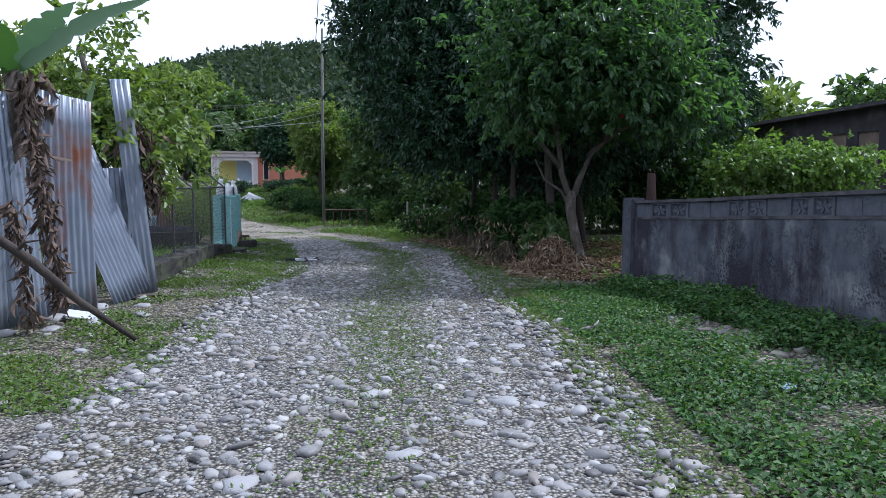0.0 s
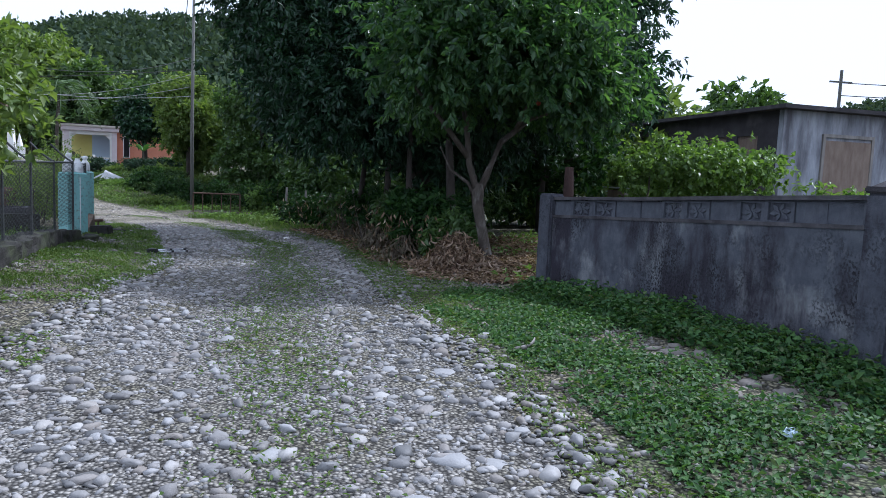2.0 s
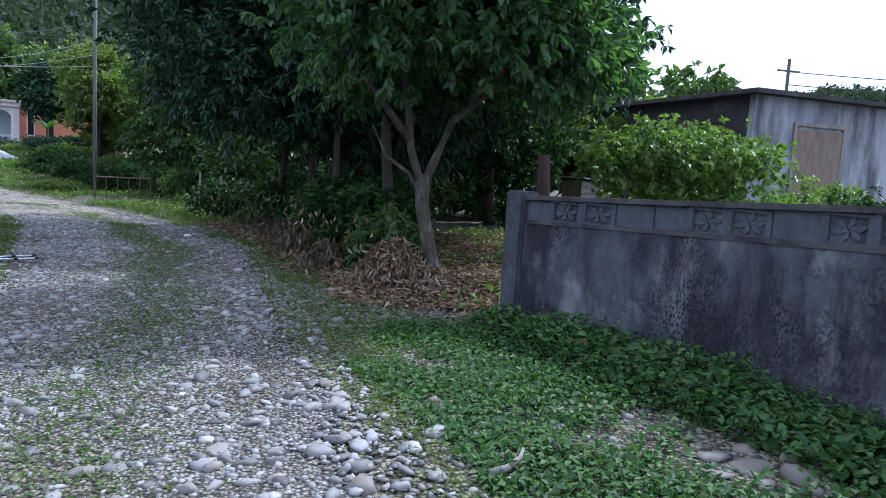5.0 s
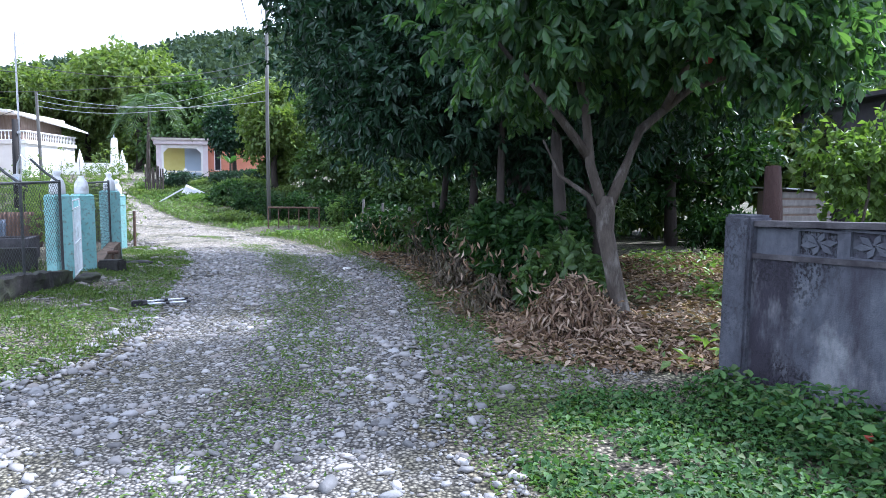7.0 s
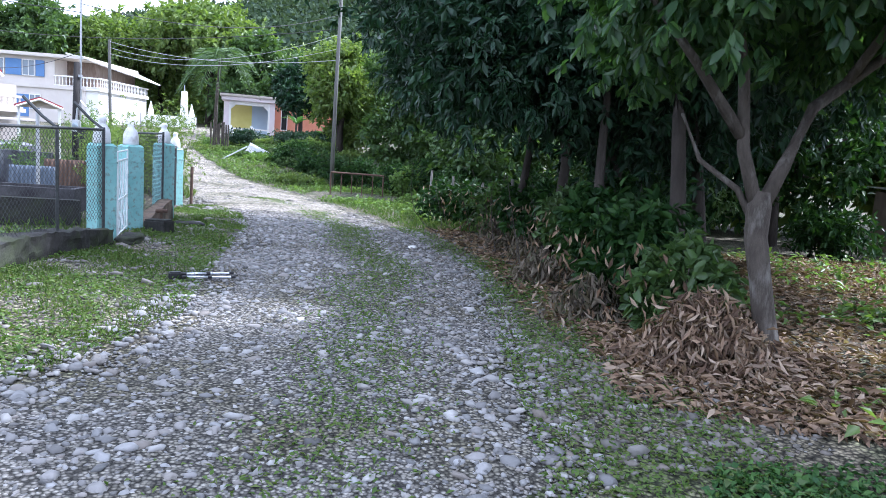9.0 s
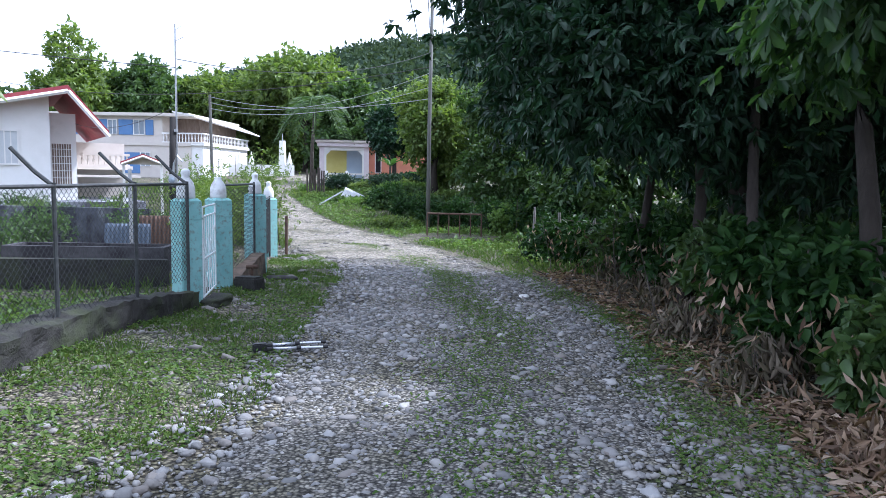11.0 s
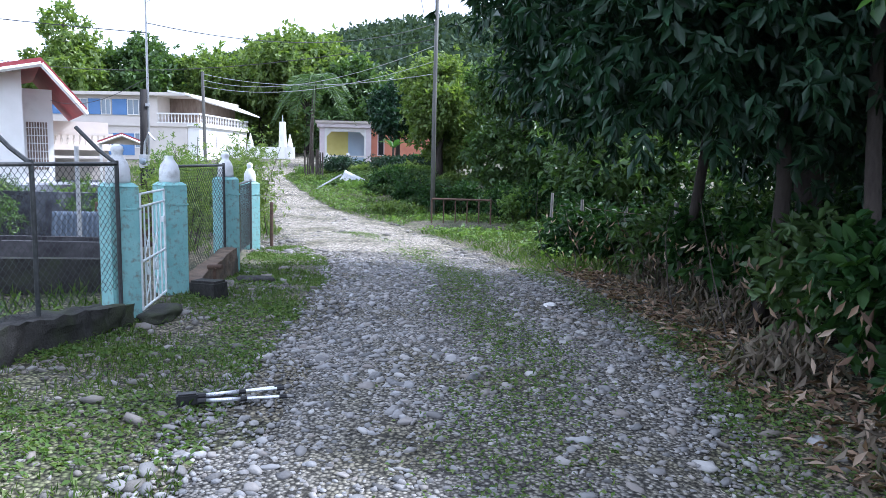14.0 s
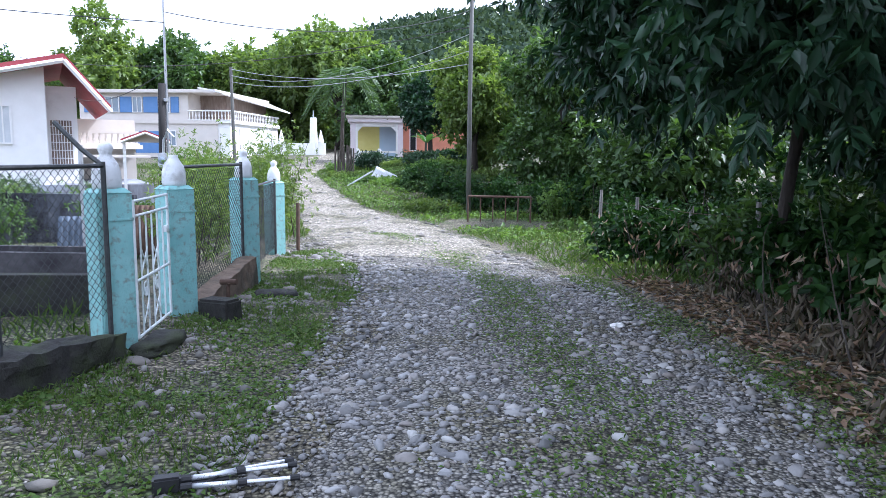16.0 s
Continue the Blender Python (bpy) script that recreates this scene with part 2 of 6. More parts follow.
M_BARK_DARK = surface("dark_bark", (0.028, 0.023, 0.02), (0.065, 0.054, 0.045), 9.0, 0.95, 1.0, stretch=(1, 1, 0.3), fine=40)
M_TAR = surface("tarred_timber", (0.014, 0.013, 0.013), (0.045, 0.042, 0.04), 8.0, 0.95, 0.6, stretch=(1, 1, 0.15))
M_POLE = surface("weathered_grey_pole", (0.07, 0.07, 0.065), (0.17, 0.17, 0.155), 8.0, 0.9, 0.6, stretch=(1, 1, 0.12))
M_METAL = surface("galvanised_pipe", (0.36, 0.37, 0.38), (0.50, 0.51, 0.52), 10.0, 0.45, 0.1, metal=0.7)
M_RUST = surface("rusty_iron", (0.065, 0.04, 0.03), (0.14, 0.09, 0.065), 15.0, 0.9, 0.5)
M_WIRE = surface("chain_link_wire", (0.04, 0.042, 0.044), (0.10, 0.105, 0.105), 20.0, 0.55, 0.0, metal=0.5)
M_CABLE = surface("black_cable", (0.03, 0.03, 0.03), (0.06, 0.06, 0.06), 5.0, 0.6, 0.0)
M_CABLE_PALE = surface("bare_aluminium_cable", (0.35, 0.36, 0.36), (0.45, 0.46, 0.46), 5.0, 0.5, 0.0, metal=0.5)
M_BROWN = surface("brown_mossy_concrete", (0.10, 0.07, 0.05), (0.20, 0.15, 0.11), 6.0, 0.95, 0.8, (0.06, 0.055, 0.04), 2.0, 0.52)
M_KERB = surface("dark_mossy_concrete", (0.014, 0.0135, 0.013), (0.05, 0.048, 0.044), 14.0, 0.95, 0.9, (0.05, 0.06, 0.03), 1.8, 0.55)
M_BLACKP = surface("black_plastic", (0.015, 0.015, 0.016), (0.03, 0.03, 0.032), 20.0, 0.5, 0.1)
M_ALU = surface("silver_tube", (0.62, 0.64, 0.68), (0.72, 0.74, 0.78), 20.0, 0.3, 0.02, metal=0.6)
M_WOOD = surface("grey_weathered_wood", (0.16, 0.15, 0.14), (0.30, 0.28, 0.26), 8.0, 0.95, 0.6, stretch=(1, 1, 0.2))
M_PLANK = surface("brown_board", (0.14, 0.10, 0.08), (0.26, 0.21, 0.17), 6.0, 0.9, 0.4, stretch=(1, 1, 0.3))
M_GLASS = surface("window_glass", (0.16, 0.20, 0.24), (0.24, 0.29, 0.33), 1.0, 0.12, 0.0, spec=0.6)
M_LOUVRE = surface("pale_glass_louvre", (0.50, 0.53, 0.55), (0.64, 0.66, 0.67), 2.0, 0.3, 0.0, spec=0.5)
M_TEXTILE = surface("pale_sheet_metal", (0.42, 0.44, 0.46), (0.60, 0.62, 0.63), 5.0, 0.6, 0.2, (0.34, 0.30, 0.27), 2.5, 0.6)
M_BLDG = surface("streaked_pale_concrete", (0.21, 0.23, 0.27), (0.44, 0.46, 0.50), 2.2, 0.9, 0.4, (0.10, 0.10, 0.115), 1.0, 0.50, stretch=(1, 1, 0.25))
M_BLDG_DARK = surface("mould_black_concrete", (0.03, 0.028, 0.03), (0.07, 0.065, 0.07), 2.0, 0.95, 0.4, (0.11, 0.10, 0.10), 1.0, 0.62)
M_HILL = surface("wooded_slope", (0.03, 0.05, 0.015), (0.07, 0.10, 0.03), 0.15, 0.95, 0.0)

F_DARK = foliage("dark_mango_leaf", [(0.013, 0.034, 0.017), (0.020, 0.052, 0.025), (0.029, 0.072, 0.032), (0.017, 0.045, 0.029)], 0.16, 0.42, 0.32)
F_ACKEE = foliage("ackee_leaf", [(0.032, 0.078, 0.034), (0.050, 0.108, 0.042), (0.078, 0.148, 0.050), (0.040, 0.092, 0.048)], 0.5, 0.36, 0.45)
F_LIGHT = foliage("light_green_leaf", [(0.085, 0.14, 0.035), (0.13, 0.19, 0.05), (0.17, 0.23, 0.065), (0.095, 0.15, 0.045)], 0.38)
F_MID = foliage("green_leaf", [(0.042, 0.08, 0.026), (0.064, 0.118, 0.036), (0.088, 0.148, 0.046)], 0.3)
# very dark greens: the understory's shade is carried by the leaf colour
F_SHRUB_SHADED = foliage("shaded_hedge_leaf", [(0.012, 0.034, 0.010), (0.02, 0.055, 0.014), (0.038, 0.085, 0.02), (0.018, 0.044, 0.014)], 0.2, 0.5, 0.15)
F_DRY = foliage("dry_leaf", [(0.15, 0.095, 0.06), (0.28, 0.20, 0.135), (0.20, 0.13, 0.085), (0.42, 0.33, 0.25), (0.09, 0.06, 0.042), (0.12, 0.075, 0.05)], 0.12, 0.8, 0.2)
F_GRASS = foliage("grass_blade", [(0.05, 0.10, 0.02), (0.085, 0.15, 0.03), (0.13, 0.17, 0.055), (0.068, 0.125, 0.026)], 0.3, 0.6, 0.25)
F_WEED = foliage("weed_leaf", [(0.03, 0.075, 0.025), (0.05, 0.115, 0.035), (0.09, 0.17, 0.05), (0.035, 0.085, 0.035), (0.12, 0.16, 0.07)], 0.28, 0.55, 0.15)
F_VINE = foliage("vine_leaf", [(0.075, 0.14, 0.03), (0.12, 0.20, 0.045), (0.155, 0.24, 0.07), (0.06, 0.11, 0.03)], 0.38, 0.45, 0.35)
F_BANANA = foliage("banana_leaf", [(0.04, 0.10, 0.035), (0.075, 0.15, 0.05)], 0.35, 0.4, 0.4)
F_BANANA_DRY = foliage("dry_banana_leaf", [(0.07, 0.05, 0.04), (0.15, 0.11, 0.09), (0.10, 0.07, 0.055)], 0.08, 0.85, 0.2)
# dull bluish greens: the haze of distance is mixed into the leaf colour
F_FAR_HAZE = foliage("hazy_far_wood_leaf", [(0.030, 0.050, 0.034), (0.046, 0.072, 0.042), (0.064, 0.094, 0.050), (0.036, 0.060, 0.044)], 0.15, 0.8, 0.1)
F_RED = foliage("red_fruit_skin", [(0.26, 0.03, 0.02), (0.32, 0.045, 0.025)], 0.0, 0.45)


# ---- helpers of the build ----
rng = np.random.default_rng(7)


def clean(me, mat, smooth=False):
    if mat:
        me.materials.append(mat)
    if smooth:
        me.polygons.foreach_set("use_smooth", np.ones(len(me.polygons), bool))
    me.update()
    return me


def part(name, bm, mat, parent=None, label="", smooth=False, m=None):
    me = bpy.data.meshes.new(name)
    bm.normal_update()
    bm.to_mesh(me)
    bm.free()
    ob = new(name, clean(me, mat, smooth))
    ob.parent = parent
    if m is not None:
        ob.matrix_basis = m
    if label:
        ob["label"] = label
    return ob


def raw(name, verts, faces, mat, parent=None, label="", smooth=False):
    me = bpy.data.meshes.new(name)
    verts = np.asarray(verts, float)
    if isinstance(faces, np.ndarray):
        k = faces.shape[1]
        me.vertices.add(len(verts))
        me.vertices.foreach_set("co", verts.astype(np.float32).ravel())
        me.loops.add(faces.size)
        me.loops.foreach_set("vertex_index", faces.astype(np.int32).ravel())
        me.polygons.add(len(faces))
        me.polygons.foreach_set("loop_start", np.arange(0, faces.size, k, dtype=np.int32))
        me.polygons.foreach_set("loop_total", np.full(len(faces), k, dtype=np.int32))
        me.update(calc_edges=True)
    else:
        me.from_pydata([tuple(v) for v in verts], [], faces)
    ob = new(name, clean(me, mat, smooth))
    ob.parent = parent
    if label:
        ob["label"] = label
    return ob


def thing(name, m, label, category, group=""):
    ob = new(name)
    ob.matrix_basis = m
    ob.empty_display_size = 0.2
    return tagged(ob, label, category, group)


def add_box(bm, x0, x1, y0, y1, z0, z1, bevel=0.0, m=None):
    got = bmesh.ops.create_cube(bm, size=1)["verts"]
    bmesh.ops.scale(bm, vec=(x1 - x0, y1 - y0, z1 - z0), verts=got)
    bmesh.ops.translate(bm, vec=((x0 + x1) / 2, (y0 + y1) / 2, (z0 + z1) / 2), verts=got)
    if bevel:
        edges = list({e for v in got for e in v.link_edges})
        got = list({v for f in bmesh.ops.bevel(bm, geom=edges, offset=bevel, segments=2, affect="EDGES")["faces"] for v in f.verts} | {v for v in got if v.is_valid})
    if m is not None:
        bmesh.ops.transform(bm, matrix=m, verts=got)
    return bm


def box(x0, x1, y0, y1, z0, z1, bevel=0.0, m=None):
    return add_box(bmesh.new(), x0, x1, y0, y1, z0, z1, bevel, m)


def add_tube(bm, points, radii, sides=8, cap=True):
    """A tapered tube through the points."""
    pts = [Vector(p) for p in points]
    if not hasattr(radii, "__len__"):
        radii = [radii] * len(pts)
    rings = []
    for i, p in enumerate(pts):
        d = (pts[min(i + 1, len(pts) - 1)] - pts[max(i - 1, 0)]).normalized()
        a = d.cross(Vector((0.31, 0.87, 0.12)) if abs(d.z) > 0.9 else Vector((0, 0, 1))).normalized()
        b = d.cross(a)
        rings.append([bm.verts.new(p + radii[i] * (math.cos(2 * math.pi * k / sides) * a + math.sin(2 * math.pi * k / sides) * b)) for k in range(sides)])
    for r, s in zip(rings, rings[1:]):
        for k in range(sides):
            bm.faces.new((r[k], r[(k + 1) % sides], s[(k + 1) % sides], s[k]))
    if cap and sides > 2:
        bm.faces.new(rings[0][::-1])
        bm.faces.new(rings[-1])
    return bm


def tube(points, radii, sides=8):
    return add_tube(bmesh.new(), points, radii, sides)


def lathe(profile, sides=16):
    """A turned solid from (radius, height) steps."""
    bm = bmesh.new()
    rings = [[bm.verts.new((r * math.cos(2 * math.pi * k / sides), r * math.sin(2 * math.pi * k / sides), z)) for k in range(sides)] for r, z in profile]
    for r, s in zip(rings, rings[1:]):
        for k in range(sides):
            bm.faces.new((r[k], r[(k + 1) % sides], s[(k + 1) % sides], s[k]))
    bm.faces.new(rings[0][::-1])
    bm.faces.new(rings[-1])
    return bm


def unit(v):
    return v / np.maximum(np.linalg.norm(v, axis=-1, keepdims=True), 1e-9)


def leaves(base, axis, length, width, fold=0.25, droop=0.0, up=None, outline=None):
    """Arrays for folded leaves: a plain pointed blade, or a rounder one whose half widths at a third and two thirds of its length are given."""
    n = len(base)
    axis = unit(axis)
    ref = rng.normal(size=(n, 3)) if up is None else up
    side = unit(np.cross(axis, ref))
    nrm = np.cross(side, axis)
    L, W = np.broadcast_to(length, n)[:, None], np.broadcast_to(width, n)[:, None]
    mid = base + axis * L * 0.5 - nrm * (droop * L * 0.1)
    tip = base + axis * L - nrm * (droop * L * 0.5)
    lift = nrm * W * fold
    if outline:
        w1, w2 = outline
        lo = base + axis * L * 0.34 - nrm * (droop * L * 0.05) + lift * 2 * w1
        hi = base + axis * L * 0.70 - nrm * (droop * L * 0.24) + lift * 2 * w2
        v = np.stack([base, lo + side * W * w1, hi + side * W * w2, tip, hi - side * W * w2, lo - side * W * w1], 1).reshape(-1, 3)
        k = np.arange(n)[:, None] * 6
        return v, np.concatenate([k + [[0, i, i + 1]] for i in (1, 2, 3, 4)], 0)
    v = np.stack([base, mid + side * W * 0.5 + lift, tip, mid - side * W * 0.5 + lift], 1).reshape(-1, 3)
    k = np.arange(n)[:, None] * 4
    f = np.concatenate([k + [[0, 1, 2]], k + [[0, 2, 3]]], 0)
    return v, f


def join(parts_):
    vs, fs, off = [], [], 0
    for v, f in parts_:
        vs.append(v)
        fs.append(f + off)
        off += len(v)
    return np.concatenate(vs), np.concatenate(fs)


def lobe_points(lobes, n, shell=0.55):
    """Points and outward directions in the outer part of a set of ellipsoids."""
    vol = np.array([l[3] * l[4] * l[5] for l in lobes]) ** 0.67
    pick = rng.choice(len(lobes), n, p=vol / vol.sum())
    L = np.array(lobes)[pick]
    d = unit(rng.normal(size=(n, 3)))
    r = (shell + (1 - shell) * rng.random(n) ** 0.6)[:, None]
    r = r * (1 + 0.16 * rng.normal(size=(n, 1)))
    return L[:, :3] + d * r * L[:, 3:6], unit(d / L[:, 3:6])


def crown(lobes, clusters, per, length, width, shell=0.5, hang=0.35, outline=None):
    """Leaf clusters: each a whorl of leaflets round a twig end."""
    c, d = lobe_points(lobes, clusters, shell)
    n = len(c)
    twig = unit(d + 0.5 * rng.normal(size=(n, 3)))
    cc, tw = np.repeat(c, per, 0), np.repeat(twig, per, 0)
    spread = unit(rng.normal(size=(n * per, 3)))
    ax = unit(0.55 * tw + 0.8 * spread - np.array([0, 0, hang]))
    s = 0.7 + 0.6 * rng.random(n * per)
    base = cc + tw * (rng.random((n * per, 1)) - 0.5) * length * 1.2
    return leaves(base, ax, length * s, width * s, 0.22, 0.6, up=np.array([0, 0, 1]) + 0.7 * rng.normal(size=(n * per, 3)), outline=outline)


def in_area(n, poly):
    """Random points in a polygon on the plan."""
    poly = np.array(poly)
    lo, hi = poly.min(0), poly.max(0)
    out = np.zeros((0, 2))
    while len(out) < n:
        p = lo + (hi - lo) * rng.random((2 * n, 2))
        a, b = poly, np.roll(poly, -1, 0)
        cond = (a[:, None, 1] > p[None, :, 1]) != (b[:, None, 1] > p[None, :, 1])
        xs = a[:, None, 0] + (p[None, :, 1] - a[:, None, 1]) * (b - a)[:, None, 0] / ((b - a)[:, None, 1] + 1e-12)
        out = np.concatenate([out, p[(cond & (p[None, :, 0] < xs)).sum(0) % 2 == 1]])
    return out[:n]


def patchy(p, scale, seed=0.0):
    """Smooth values from 0 to 1 over the plan."""
    x, y = p[:, 0] / scale + seed, p[:, 1] / scale - seed
    v = np.sin(1.7 * x + 1.3 * np.sin(1.1 * y)) + np.sin(2.3 * y + 1.7 * np.sin(0.9 * x + 2)) + 0.6 * np.sin(4.1 * x + 3.3 * y) + 0.6 * np.sin(5.3 * y - 3.7 * x + 1)
    return 0.5 + v / 6.4


# ---- the lie of the land ----
PROFILE_Y = [-400, 12, 17, 23, 30, 34, 41.5, 50, 67, 110, 400]
PROFILE_Z = [0, 0, -0.07, -0.28, -0.5, -0.45, 0.05, 0.42, 0.95, 2.5, 4]
ROAD_Y = [-12, 3, 5, 7.6, 10, 12.7, 16, 19.5, 22, 25, 28]
ROAD_L = [-2.6, -2.6, -2.7, -2.7, -2.4, -2.2, -3.0, -3.8, -4.8, -6.4, -8.6]
ROAD_R = [1.5, 1.5, 1.45, 1.1, 0.8, 0.55, 0.3, -0.75, -1.5, -2.9, -4.6]


def land(x, y):
    """Height of the ground."""
    x, y = np.asarray(x, float), np.asarray(y, float)
    z = np.interp(y, PROFILE_Y, PROFILE_Z)
    inside = np.clip((x - np.interp(y, ROAD_Y, ROAD_L)) / 1.0, -1, 1) + np.clip((np.interp(y, ROAD_Y, ROAD_R) - x) / 1.0, -1, 1)
    z = z + 0.02 * np.sin(1.9 * x + 0.7 * y) + 0.02 * np.sin(1.3 * y - 0.8 * x) - 0.03 * np.clip(inside, 0, 1) + 0.03
    bank = np.exp(-(((x + 9.5) / 4.0) ** 2) - ((y - 46) / 9) ** 2)
    z = z + 0.75 * bank + 0.10 * np.clip((x - 2.2) / 1.5, 0, 1) * np.clip((20 - y) / 4, 0, 1)
    z = z + 0.35 * np.clip((-x - 12) / 6, 0, 1) * np.clip((y - 20) / 10, 0, 1)
    return z


def on_land(p, dz=0.0):
    return np.column_stack([p, land(p[:, 0], p[:, 1]) + dz])


gx = np.concatenate([[-3000, -1200, -500, -200, -100, -60, -40, -30, -24], np.arange(-20, 16.01, 0.3), [20, 26, 35, 50, 80, 150, 400, 1200, 3000]])
gy = np.concatenate([[-3000, -1000, -300, -100, -40, -20, -12], np.arange(-8, 36.01, 0.3), np.arange(37, 70, 1.5), [75, 85, 100, 130, 200, 400, 1000, 3000]])
X, Y = np.meshgrid(gx, gy)
nx_, ny_ = len(gx), len(gy)
idx = np.arange(nx_ * ny_).reshape(ny_, nx_)
quads = np.stack([idx[:-1, :-1], idx[:-1, 1:], idx[1:, 1:], idx[1:, :-1]], -1).reshape(-1, 4)
ground = raw("ground", np.stack([X, Y, land(X, Y)], -1).reshape(-1, 3), quads, M_SOIL, None, "", True)
tagged(ground, "grassy brown soil with weeds and pebbles", "ground", "", "structure")

# the gravel road: a strip with uneven edges, laid just over the soil
line = [(y, (np.interp(y, ROAD_Y, ROAD_L)), (np.interp(y, ROAD_Y, ROAD_R)), 0.0) for y in np.arange(-12, 26.01, 0.35)]
rows_l, rows_r = [], []
for k, (y, a, b, _) in enumerate(line):
    w1, w2 = 0.16 * math.sin(2.3 * y) + 0.12 * math.sin(5.1 * y + 1), 0.14 * math.sin(2.9 * y + 2) + 0.12 * math.sin(6.3 * y)
    rows_l.append((a + w1, y))
    rows_r.append((b + w2, y))
HILL_R = [(-3.4, 26.3), (-5.6, 30.8), (-9.0, 34.1), (-11.1, 37.1), (-13.1, 40.3), (-15.1, 44.1), (-16.2, 47.2), (-16.9, 51.6), (-18.5, 60), (-22, 74)]
HILL_L = [(-7.6, 26.3), (-9.8, 30.6), (-11.5, 34.0), (-12.9, 36.9), (-15.0, 41.4), (-17.2, 44.6), (-18.8, 48.2), (-20.6, 51.6), (-23.0, 60), (-26.5, 74)]
hill_l, hill_r = [rows_l[-9]], [rows_r[-9]]
for k in range((len(HILL_L) - 1) * 8):
    q, s = divmod(k, 8)
    s /= 8
    wob = 0.16 * math.sin(1.9 * k) + 0.12 * math.sin(4.7 * k)
    hill_l.append((HILL_L[q][0] * (1 - s) + HILL_L[q + 1][0] * s + wob, HILL_L[q][1] * (1 - s) + HILL_L[q + 1][1] * s))
    hill_r.append((HILL_R[q][0] * (1 - s) + HILL_R[q + 1][0] * s - 0.16 * math.sin(2.3 * k + 1), HILL_R[q][1] * (1 - s) + HILL_R[q + 1][1] * s))
cols = 9


def strip(name, left, right, mat, lift, label):
    rv = []
    for (a, b) in zip(left, right):
        for k in range(cols):
            s = k / (cols - 1)
            px_, py_ = a[0] * (1 - s) + b[0] * s, a[1] * (1 - s) + b[1] * s
            rv.append((px_, py_, float(land(px_, py_)) + (lift if 0 < k < cols - 1 else -0.01)))
    ridx = np.arange(len(rv)).reshape(-1, cols)
    ob = raw(name, np.array(rv), np.stack([ridx[:-1, :-1], ridx[:-1, 1:], ridx[1:, 1:], ridx[1:, :-1]], -1).reshape(-1, 4), mat, None, "", True)
    return tagged(ob, label, "road", "", "structure")


strip("road", rows_l, rows_r, M_ROAD, 0.012, "dusty track of river stones and gravel with wheel ruts")
strip("road_uphill", hill_l, hill_r, M_DUST_SUNLIT, 0.02, "pale sunlit dirt track climbing to the houses")


# ---- boundary wall along the verge ----
WALL_PTS = [(2.86, 10.62), (3.45, 9.2), (3.72, 7.7), (4.02, 6.45), (4.5, 3.0), (5.2, -4.0)]


WALL_TOP = [1.25, 1.32, 1.40, 1.46, 1.5, 1.5]
wall_a = thing("boundary_wall", pose(0, 0, 0), "mould-blackened rendered block wall with pierced vent blocks along the top", "wall")
wall_a["kind"] = "structure"


def sloped_wall(pts, lows, tops, thick, mat, name, parent, out=0.0, rough=0.0):
    bm = bmesh.new()
    P = [Vector((*p, 0)) for p in pts]
    rows = []
    for i, p in enumerate(P):
        d = (P[min(i + 1, len(P) - 1)] - P[max(i - 1, 0)]).normalized()
        nrm = Vector((-d.y, d.x, 0))
        rows.append([bm.verts.new(p + o * nrm + Vector((0, 0, z))) for o, z in ((-out, lows[i]), (-out, tops[i]), (thick + out, tops[i]), (thick + out, lows[i]))])
    for r, s in zip(rows, rows[1:]):
        for k in range(4):
            bm.faces.new((r[k], r[(k + 1) % 4], s[(k + 1) % 4], s[k]))
    bm.faces.new(rows[0])
    bm.faces.new(rows[-1][::-1])
    bmesh.ops.recalc_face_normals(bm, faces=bm.faces)
    if rough:
        bmesh.ops.subdivide_edges(bm, edges=list(bm.edges), cuts=14, use_grid_fill=True)
        for v_ in bm.verts:
            v_.co += noise.noise_vector(v_.co * 7.0) * rough + noise.noise_vector(v_.co * 2.3) * rough
    return part(name, bm, mat, parent)


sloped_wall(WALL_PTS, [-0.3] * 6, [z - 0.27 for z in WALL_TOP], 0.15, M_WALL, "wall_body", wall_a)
sloped_wall(WALL_PTS, [z - 0.27 for z in WALL_TOP], [z - 0.235 for z in WALL_TOP], 0.15, M_WALLTOP, "ledge", wall_a, 0.012)
sloped_wall(WALL_PTS, [z - 0.04 for z in WALL_TOP], WALL_TOP, 0.15, M_WALLTOP, "coping", wall_a, 0.008)


def vent_block():
    """A pierced block: a square rim with four petals and a boss."""
    bm = bmesh.new()
    w, h, t = 0.30, 0.195, 0.10
    for b in ((0, w, 0, t, 0, 0.018), (0, w, 0, t, h - 0.018, h), (0, 0.035, 0, t, 0.018, h - 0.018), (w - 0.035, w, 0, t, 0.018, h - 0.018)):
        add_box(bm, *b)
    for k in range(6):
        a = math.pi * k / 3 + 0.26
        c = Vector((w / 2, t / 2, h / 2))
        d = Vector((math.cos(a), 0, math.sin(a) * 0.72))
        q = Vector((-d.z, 0, d.x)) * 0.016
        vs = [bm.verts.new(c + d * r + s * q * f + Vector((0, o, 0))) for o in (-t * 0.38, t * 0.38) for r, s, f in ((0.0, 1, 0.6), (0.065, 1, 1.5), (0.115, 0, 1), (0.065, -1, 1.5))]
        bm.faces.new(vs[:4])
        bm.faces.new(vs[4:][::-1])
        for i in range(4):
            bm.faces.new((vs[i], vs[4 + i], vs[4 + (i + 1) % 4], vs[(i + 1) % 4]))
    bmesh.ops.recalc_face_normals(bm, faces=bm.faces)
    return bm


